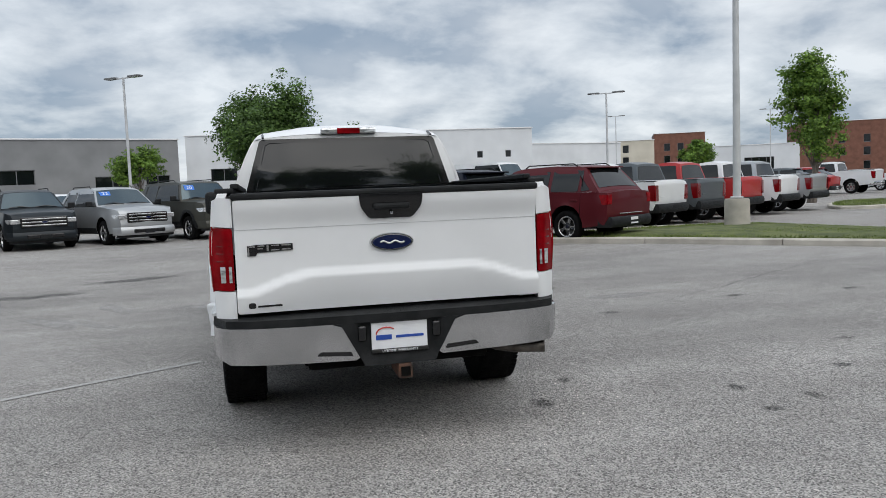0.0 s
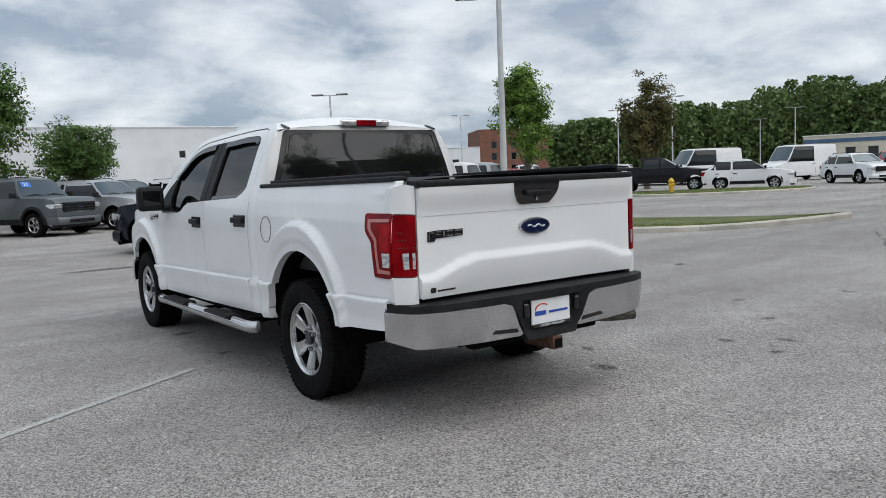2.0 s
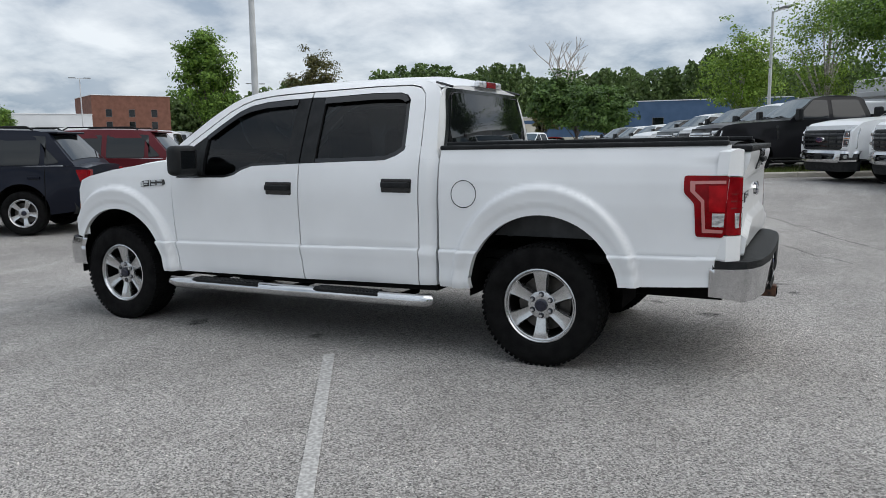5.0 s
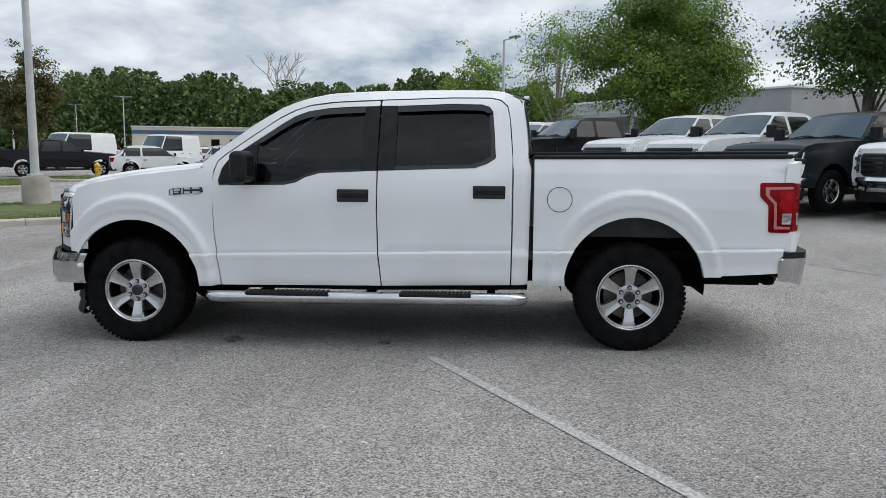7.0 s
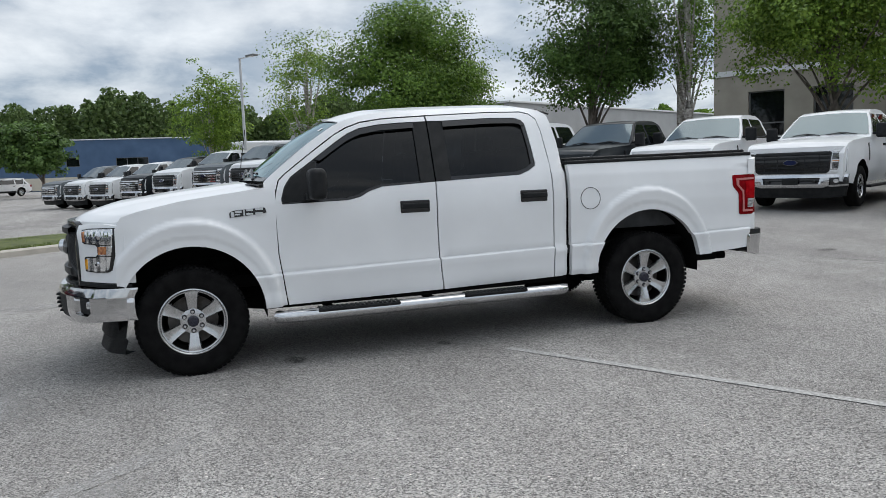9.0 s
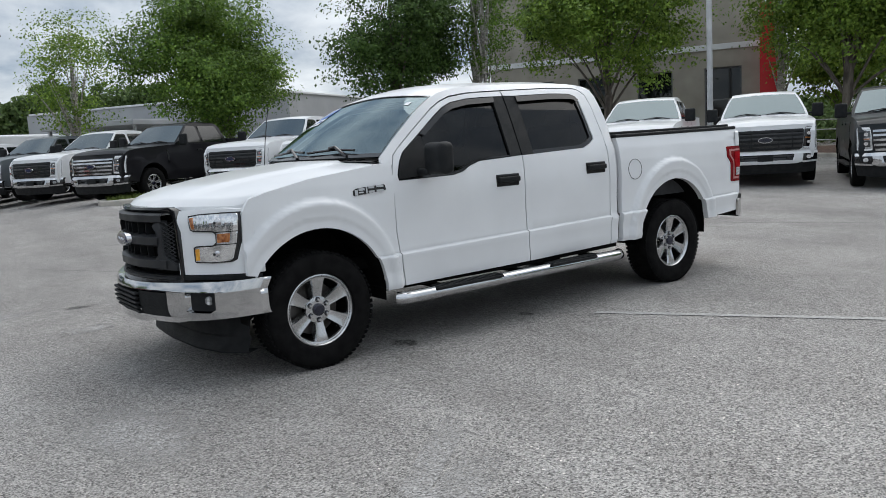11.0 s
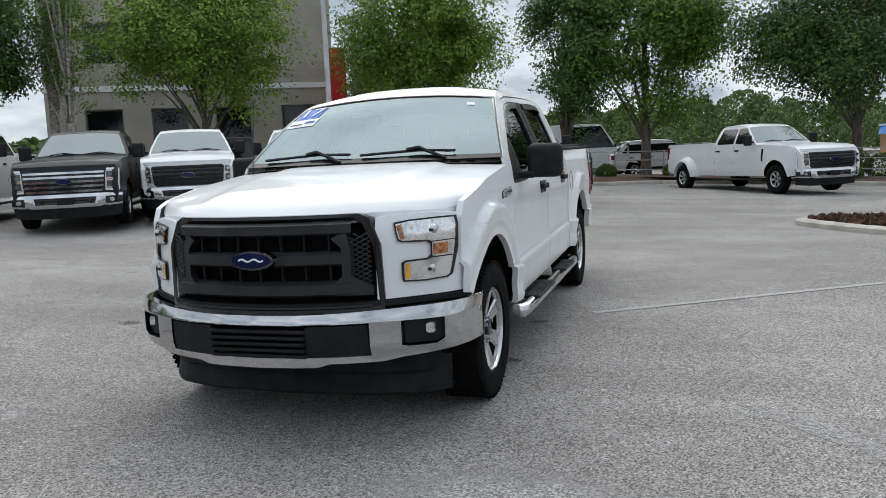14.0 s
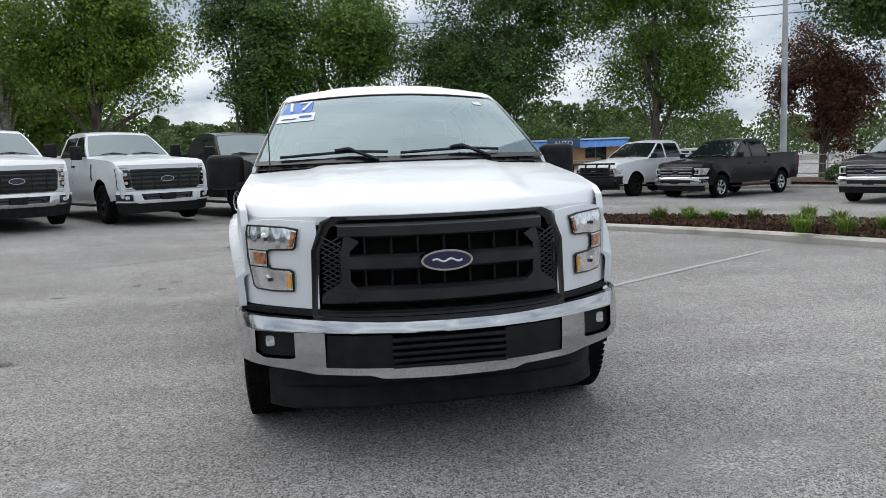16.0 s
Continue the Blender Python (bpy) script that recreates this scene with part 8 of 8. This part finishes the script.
red_sign = mottled(material("red_sign_panel", (0.55, 0.012, 0.02), 0.35), (0.50, 0.010, 0.018), (0.58, 0.015, 0.024), 0.7)
trim_white = material("white_trim", (0.7, 0.71, 0.72), 0.6)
roof_grey = mottled(material("flat_roof_grey", (0.30, 0.30, 0.30), 0.9), (0.26, 0.26, 0.26), (0.34, 0.34, 0.34), 0.6)


def building(name, a, b, depth, h, wall, label, windows=(), trim=trim_white, wz=None, doors=(), z0=-0.3, band=None, parapet=0.35):
    """A flat-roofed building whose front runs from a to b (seen with a on the left), windows given as (from a, width, sill, top)."""
    a, b = Vector(a), Vector(b)
    d = b - a
    L = d.length
    ang = math.degrees(math.atan2(d.y, d.x))
    root = thing(name, pose(a.x, a.y, z0 if wz is None else wz, 0, 0, ang), label, "building")
    H = h - z0
    t = 0.3
    # front wall with real openings: strips between them
    ops = sorted([(s, w, lo - z0, hi - z0) for s, w, lo, hi in windows] + [(s, w, 0.0, hi - z0) for s, w, hi in doors])
    cuts = sorted({0.0, L} | {o[0] for o in ops} | {o[0] + o[1] for o in ops})
    bm = bmesh.new()
    for x0, x1 in zip(cuts, cuts[1:]):
        xm = (x0 + x1) / 2
        hit = sorted([o for o in ops if o[0] < xm < o[0] + o[1]], key=lambda o: o[2])
        z = 0.0
        for o in hit:
            if o[2] - z > 0.01:
                box(bm, (xm, t / 2, (z + o[2]) / 2), (x1 - x0, t, o[2] - z))
            z = o[3]
        box(bm, (xm, t / 2, (z + H) / 2), (x1 - x0, t, H - z))
    bmesh.ops.remove_doubles(bm, verts=bm.verts[:], dist=0.0005)
    part("front_wall", bm, wall, root)
    bm = bmesh.new()
    box(bm, (t / 2, depth / 2 + t / 2, H / 2), (t, depth - t, H))
    part("side_wall", bm, wall, root)
    part("side_wall", boxed((L - t / 2, depth / 2 + t / 2, H / 2), (t, depth - t, H)), wall, root)
    part("back_wall", boxed((L / 2, depth + t / 2, H / 2), (L, t, H)), wall, root)
    part("roof", boxed((L / 2, depth / 2 + t / 2, H - parapet), (L - 2 * t, depth - t, 0.2)), roof_grey, root)
    part("coping", boxed((L / 2, 0.12, H + 0.05), (L + 0.1, 0.5, 0.12), 0.02), trim, root)
    part("coping", boxed((0.12, depth / 2, H + 0.05), (0.5, depth, 0.11), 0.02), trim, root)
    part("coping", boxed((L - 0.12, depth / 2, H + 0.05), (0.5, depth, 0.11), 0.02), trim, root)
    if band:
        part("band", boxed((L / 2, -0.03, band[0] - z0), (L, 0.06, band[1]), 0.01), band[2], root)
    for s, w, lo, hi in ops:
        win = part("window", boxed((s + w / 2, t * 0.7, (lo + hi) / 2), (w, 0.03, hi - lo)), far_glass, root)
        n = max(1, round(w / 1.3))
        for i in range(n + 1):
            part("mullion", boxed((s + 0.03 + (w - 0.06) * i / n, t * 0.55, (lo + hi) / 2), (0.06, 0.08, hi - lo)), dark_head, win)
        for zz in (lo + 0.03, hi - 0.03) + (((lo + hi) / 2,) if hi - lo > 1.6 else ()):
            part("frame_bar", boxed((s + w / 2, t * 0.52, zz), (w, 0.09, 0.06)), dark_head, win)
    return root


building("showroom_building", (25.0, -19.85), (14.2, -26.6), 14, 9.6, stucco, "beige stucco showroom with dark tall windows",
         [(1.6, 1.6, 1.3, 4.2), (4.4, 1.6, 1.3, 4.2), (7.2, 1.6, 1.3, 4.2), (10.2, 1.6, 1.3, 4.2), (1.8, 1.3, 6.2, 8.0), (7.4, 1.3, 6.2, 8.0)], band=(5.1, 0.25, trim_white))
sg = thing("sign_pylon", pose(13.7, -26.1, -0.1, 0, 0, 32), "tall red sign panel beside the showroom", "sign")
part("panel", boxed((0, 0, 3.5), (0.72, 0.4, 6.6), 0.04), red_sign, sg)
part("plinth", boxed((0, 0, 0.1), (0.95, 0.6, 0.3), 0.03), concrete, sg)
building("metal_building", (35.9, -13.9), (53.6, -41.9), 20, 4.9, metal_grey, "low grey metal building with a roller door", [(5.0, 1.2, 1.6, 2.6)], doors=[(9.0, 3.2, 3.3)])
building("cream_building", (97.0, 52.0), (104.0, 36.5), 14, 4.6, cream_wall, "low cream office building with a blue band", [(2.0, 1.2, 0.9, 3.0), (5.0, 1.2, 0.9, 3.0), (7.6, 1.2, 0.9, 3.0), (10.4, 1.2, 0.9, 3.0)], doors=[(13.0, 2.4, 3.0)], band=(3.9, 0.5, blue_metal))
building("blue_building", (104.0, 36.0), (104.0, 2.0), 20, 6.4, blue_metal, "long blue metal warehouse with cream base", [(4, 1.6, 3.0, 4.2), (10, 1.6, 3.0, 4.2), (16, 1.6, 3.0, 4.2)], doors=[(22, 4, 4)], band=(0.9, 1.6, cream_wall))
building("grey_building", (-34.0, 62.5), (-8.4, 72.5), 20, 6.7, grey_wall, "flat-roofed grey commercial building with strip windows", [(3.0, 2.6, 2.8, 4.1), (8.0, 2.6, 2.8, 4.1), (12.4, 2.8, 2.8, 4.1)], doors=[(20.0, 3.0, 3.4), (24.4, 2.2, 3.4)])
building("white_building", (-9.0, 86.5), (31.3, 84.5), 25, 8.0, white_wall, "long white flat-roofed dealership building", [(2.6, 2.9, 2.9, 4.3), (14.0, 1.0, 4.0, 4.8), (33.5, 0.7, 4.6, 5.4), (37.0, 0.7, 4.6, 5.4)])
building("white_building", (31.3, 90.5), (48.0, 95.0), 25, 6.4, white_wall, "lower white wing of the dealership")
hotel = [(62.0, 131.0), (70.0, 126.5), (78.0, 122.5), (92.0, 115.0), (104.0, 108.5)]
for k, (wall, h) in enumerate(((cream_wall, 8.4), (brick_wall, 9.4), (white_wall, 8.0), (brick_wall, 10.0))):
    a, b = Vector(hotel[k]), Vector(hotel[k + 1])
    L = (b - a).length
    if k == 2:
        building("warehouse", a, b, 14, 6.6, wall, "white warehouse with a wide roller door", doors=[(L * 0.42, 5.0, 4.4)])
        continue
    n = (1, 3, 0, 3)[k]
    wins = [(0.9 + (i + 0.35) * (L - 1.8) / n, 1.1, z, z + 1.4) for i in range(n) for z in (1.6, 4.0, 6.2)]
    building("hotel_wing", a, b, 14, h, wall, ("cream", "brown brick", "", "tall brown brick")[k] + " wing of a three-storey hotel", wins)
shop = building("repair_shop", (-27.5, -61.5), (-16.0, -66.0), 10, 2.5, orange_wall, "small tan repair shop with bright blue roof", [(1.2, 2.0, 0.8, 2.0), (4.6, 2.0, 0.8, 2.0), (8.4, 2.0, 0.8, 2.0)], z0=-0.6)
# the front of the shop faces the lot
shop.matrix_world = pose(-17.0, -64.4, -0.7, 0, 0, 158.6)
rf = bmesh.new()
sheet(rf, 40, 1, lambda u, v: (12.3 * u, -0.9 + 1.1 * v, 2.38 + 0.85 * v + (0.05 if round(u * 40) % 2 else 0)))
part("blue_awning", rf, bright_blue, shop)
part("sign_board", boxed((6.5, -0.85, 2.85), (3.0, 0.12, 0.85), 0.02), blue_metal, shop)
letters("sign_text", "AUTO", 0.62, pose(6.5, -0.93, 2.84, 90, 0, 0), trim_white, shop, 0.02)

# canopy and camper beyond the truck row
can = thing("canopy", pose(46.0, -9.5, 0, 0, 0, -58), "open metal canopy beside the metal building", "canopy")
part("canopy_roof", boxed((0, 0, 3.7), (12, 7, 0.3), 0.03), metal_grey, can)
for x in (-5.6, 0, 5.6):
    for y in (-3.2, 3.2):
        part("post", boxed((x, y, 1.8), (0.15, 0.15, 3.6)), galvanised, can)


def camper(x, y, h, L=7.5):
    root = thing("camper_trailer", on_ground(x, y, h), "white camper trailer with ladder rack", "trailer")
    part("shell", boxed((0, 0, 1.9), (2.4, L, 2.4), 0.15, None, 3), PAINT["white"], root)
    for k in range(3):
        part("window", boxed((-1.21, -2.2 + 2.2 * k, 2.2), (0.03, 1.1, 0.6), 0.01), far_glass, root)
    part("stripe", boxed((-1.21, 0, 1.4), (0.025, L * 0.94, 0.12)), PAINT["grey"], root)
    for s in (-1, 1):
        add_wheel(root, s * 1.05, -0.5, 0.36, 0.2, 0.24, 6, bright_alloy)
        add_wheel(root, s * 1.05, 0.5, 0.36, 0.2, 0.24, 6, bright_alloy)


camper(50.0, -2.4, 20)
# wires over the road
wires = thing("power_line", pose(0, 0, 0), "black overhead power wires on wooden poles", "power line")
for k, zz in enumerate((11.2, 11.8, 12.5)):
    bm = bmesh.new()
    tube(bm, [(-62 + 5.7 * i, -26 - 3.0 * i, zz - 1.0 * math.sin(math.pi * i / 12)) for i in range(13)], 0.03, 4)
    part("wire", bm, gloss_black, wires)
for p in ((-62, -26), (6.4, -62)):
    part("utility_pole", rod(bmesh.new(), (*p, -0.5), (*p, 13.2), 0.16, 0.11, 8), bark, wires)

# more vehicles across the lane and far off
for kind, color, x, y, h in (("van", "white", 46.0, 31.0, 70), ("van", "white", 52.0, 27.0, 75), ("pickup", "white", 51.0, 18.5, 80), ("suv", "white", 43.5, 18.4, 150), ("pickup", "red", 60.0, 24.0, 120),
                             ("suv", "charcoal", 6.0, 33.0, 212), ("suv", "white", 9.2, 34.5, 212), ("van", "white", 12.5, 38.5, 212), ("suv", "grey", 15.0, 37.5, 212), ("crossover", "white", -2.5, 33.0, 212),
                             ("crossover", "charcoal", -5.6, 31.5, 212), ("crossover", "white", -9.0, 30.5, 212), ("suv", "black", -11.0, 19.5, 205),
                             ("small_pickup", "white", 24.0, 31.0, 32), ("crossover", "grey", 27.0, 33.0, 32), ("crossover", "red", 30.0, 35.0, 32), ("pickup", "white", 33.5, 36.5, 32),
                             ("crossover", "white", 40.0, 37.0, 32), ("suv", "grey", 43.5, 39.5, 32), ("crossover", "black", 47.0, 41.0, 32), ("suv", "white", 50.0, 43.5, 32),
                             ("crossover", "white", 62.0, 34.0, 40), ("suv", "white", 66.0, 31.0, 40), ("pickup", "charcoal", 70.0, 28.0, 40), ("crossover", "red", 74.0, 25.0, 40), ("suv", "white", 78.0, 22.0, 40),
                             ("suv", "white", -0.8, -30.5, 100), ("van", "white", 3.5, -33.0, 100), ("crossover", "white", -20.0, -30.0, 60), ("crossover", "silver", 8.0, -33.5, 100), ("pickup", "maroon", 31.5, -5.0, 40), ("pickup", "white", 35.5, -2.5, 40)):
    vehicle(kind, color, on_ground(x, y, h), "parked farther off on the lot")

# ------------------------------------------------------------ marks on the asphalt
def blot(name, x, y, rx, ry, ang, mat, label, seed, lift=0.004, n=26):
    rng = random.Random(seed)
    bm = bmesh.new()
    ca, sa = math.cos(radians(ang)), math.sin(radians(ang))
    ph = [rng.uniform(0, 6.28) for _ in range(4)]
    vs = []
    for i in range(n):
        a = i * 2 * math.pi / n
        k = 1 + 0.22 * math.sin(2 * a + ph[0]) + 0.14 * math.sin(5 * a + ph[1]) + 0.08 * math.sin(9 * a + ph[2])
        px, py = rx * k * math.cos(a), ry * k * math.sin(a)
        qx, qy = x + px * ca - py * sa, y + px * sa + py * ca
        vs.append(bm.verts.new((qx, qy, ground_z(qx, qy) + lift)))
    bm.faces.new(vs)
    ob = part(name, bm, mat)
    return tagged(ob, label, "ground stain", kind="structure")


def faded(name, a, b, edge=0.5, scale=7.0, soft=True):
    """A stain that breaks up into the asphalt under it."""
    m = bpy.data.materials.new(name)
    m.use_nodes = True
    bsdf = m.node_tree.nodes["Principled BSDF"]
    bsdf.inputs["Roughness"].default_value = 0.8
    co = node(m, "ShaderNodeTexCoord")
    n1 = node(m, "ShaderNodeTexNoise", Scale=scale, Detail=7, Roughness=0.7)
    n2 = node(m, "ShaderNodeTexVoronoi", Scale=85.0)
    link(m, co.outputs["Object"], n1.inputs["Vector"])
    link(m, co.outputs["Object"], n2.inputs["Vector"])
    r = node(m, "ShaderNodeValToRGB")
    r.color_ramp.elements[0].color, r.color_ramp.elements[1].color = (*a, 1), (*b, 1)
    link(m, n2.outputs["Color"], r.inputs["Fac"])
    link(m, r.outputs["Color"], bsdf.inputs["Base Color"])
    al = node(m, "ShaderNodeMapRange", From_Min=edge - 0.12, From_Max=edge + 0.12)
    link(m, n1.outputs["Fac"], al.inputs["Value"])
    mp = node(m, "ShaderNodeMapping", Location=(-0.5, -0.5, 0), Scale=(1, 1, 0))
    gr = node(m, "ShaderNodeVectorMath")
    gr.operation = "LENGTH"
    rim = node(m, "ShaderNodeMapRange", From_Min=0.46, From_Max=0.16)
    link(m, co.outputs["Generated"], mp.inputs["Vector"])
    link(m, mp.outputs["Vector"], gr.inputs[0])
    link(m, gr.outputs["Value"], rim.inputs["Value"])
    mu = node(m, "ShaderNodeMath")
    mu.operation = "MULTIPLY"
    chip = node(m, "ShaderNodeTexVoronoi", Scale=110.0)
    link(m, co.outputs["Object"], chip.inputs["Vector"])
    grain = node(m, "ShaderNodeMapRange", From_Min=0.25, From_Max=0.75, To_Min=0.15, To_Max=1.0)
    link(m, chip.outputs["Color"], grain.inputs["Value"])
    rough_al = node(m, "ShaderNodeMath")
    rough_al.operation = "MULTIPLY"
    link(m, al.outputs["Result"], rough_al.inputs[0])
    link(m, grain.outputs["Result"], rough_al.inputs[1])
    link(m, rough_al.outputs["Value"], mu.inputs[0])
    if soft:
        link(m, rim.outputs["Result"], mu.inputs[1])
    else:
        mu.inputs[1].default_value = 0.8
    link(m, mu.outputs["Value"], bsdf.inputs["Alpha"])
    return m


dark_stain = faded("oil_dark", (0.03, 0.03, 0.03), (0.08, 0.078, 0.075), 0.40, 5)
pale_patch = faded("pale_scuff", (0.30, 0.29, 0.28), (0.50, 0.485, 0.47), 0.42, 3.5)
crack_fill = faded("crack_dark", (0.05, 0.05, 0.05), (0.10, 0.10, 0.10), 0.42, 3, False)
for k, (x, y, rx, ry) in enumerate([(-0.846, 2.966, 0.15, 0.09), (-0.849, 1.794, 0.09, 0.06), (0.975, -0.80, 0.13, 0.09), (1.32, -0.32, 0.09, 0.06), (2.3, -0.9, 0.10, 0.07), (2.62, -1.25, 0.14, 0.06), (3.3, -0.65, 0.10, 0.08), (2.85, 2.19, 0.16, 0.09), (2.22, -1.38, 0.10, 0.05), (3.95, 0.1, 0.12, 0.06), (5.9, 2.3, 0.16, 0.07), (4.6, 2.6, 0.14, 0.1), (3.0, 4.4, 0.2, 0.09), (5.0, -0.5, 0.12, 0.07), (1.9, -4.6, 0.2, 0.12)]):
    blot("oil_spot", x, y, rx, ry, 30 + 17 * k, dark_stain, "small dark oil spot on the asphalt", 60 + k)
for k, (x, y, rx, ry, a) in enumerate([(-4.2, 7.4, 0.9, 0.35, 20), (-3.0, 9.2, 1.2, 0.25, 30), (-5.6, 8.4, 0.7, 0.3, 10), (0.2, 10.6, 1.1, 0.2, 10)]):
    blot("damp_stain", x, y, rx, ry, a, dark_stain, "dark damp patch along a shallow dip", 80 + k)
for k, (x, y, rx, ry, a) in enumerate([(-1.27, 4.95, 0.72, 0.40, 200), (1.52, 3.03, 0.22, 0.10, 20), (3.5, 3.3, 0.5, 0.2, 20), (1.8, 4.6, 0.3, 0.2, 60), (-2.6, 5.3, 0.9, 0.12, 120), (-3.2, 4.4, 1.3, 0.10, 125), (3.1, 5.3, 0.6, 0.22, 110), (-2.8, 4.2, 1.1, 0.09, 130)]):
    blot("pale_scuff", x, y, rx, ry, a, pale_patch, "pale scuffed patch in the asphalt", 90 + k)


def crack(pts, w, label, seed):
    rng = random.Random(seed)
    bm = bmesh.new()
    prev = None
    P = [Vector(p) for p in pts]
    for a, b in zip(P, P[1:]):
        n = max(3, int((b - a).length / 0.25))
        d = (b - a).normalized()
        s = Vector((-d.y, d.x))
        for i in range(n):
            c = a.lerp(b, i / n) + s * rng.uniform(-0.04, 0.04)
            ww = w * rng.uniform(0.5, 1.3)
            row = [bm.verts.new((*(c - s * ww), ground_z(c.x, c.y) + 0.0045)), bm.verts.new((*(c + s * ww), ground_z(c.x, c.y) + 0.0045))]
            if prev:
                bm.faces.new((prev[0], row[0], row[1], prev[1]))
            prev = row
    bmesh.ops.recalc_face_normals(bm, faces=bm.faces[:])
    tagged(part("crack", bm, crack_fill), label, "crack", kind="structure")


crack([(10.2, 1.7), (7.6, 0.2), (6.4, -0.6), (4.8, -1.4), (3.6, -2.4)], 0.018, "long thin crack across the asphalt", 1)
crack([(9.5, 0.0), (7.1, -1.3), (4.8, -2.5), (0.1, -4.6), (-2.6, -5.8)], 0.02, "dark paving seam across the lane", 2)
crack([(-2.2, 8.6), (-5.5, 6.6), (-9.0, 4.6)], 0.012, "fine crack in the asphalt", 3)
crack([(3.5, 2.5), (7.0, 4.6), (9.5, 5.6)], 0.012, "fine crack towards the island", 4)
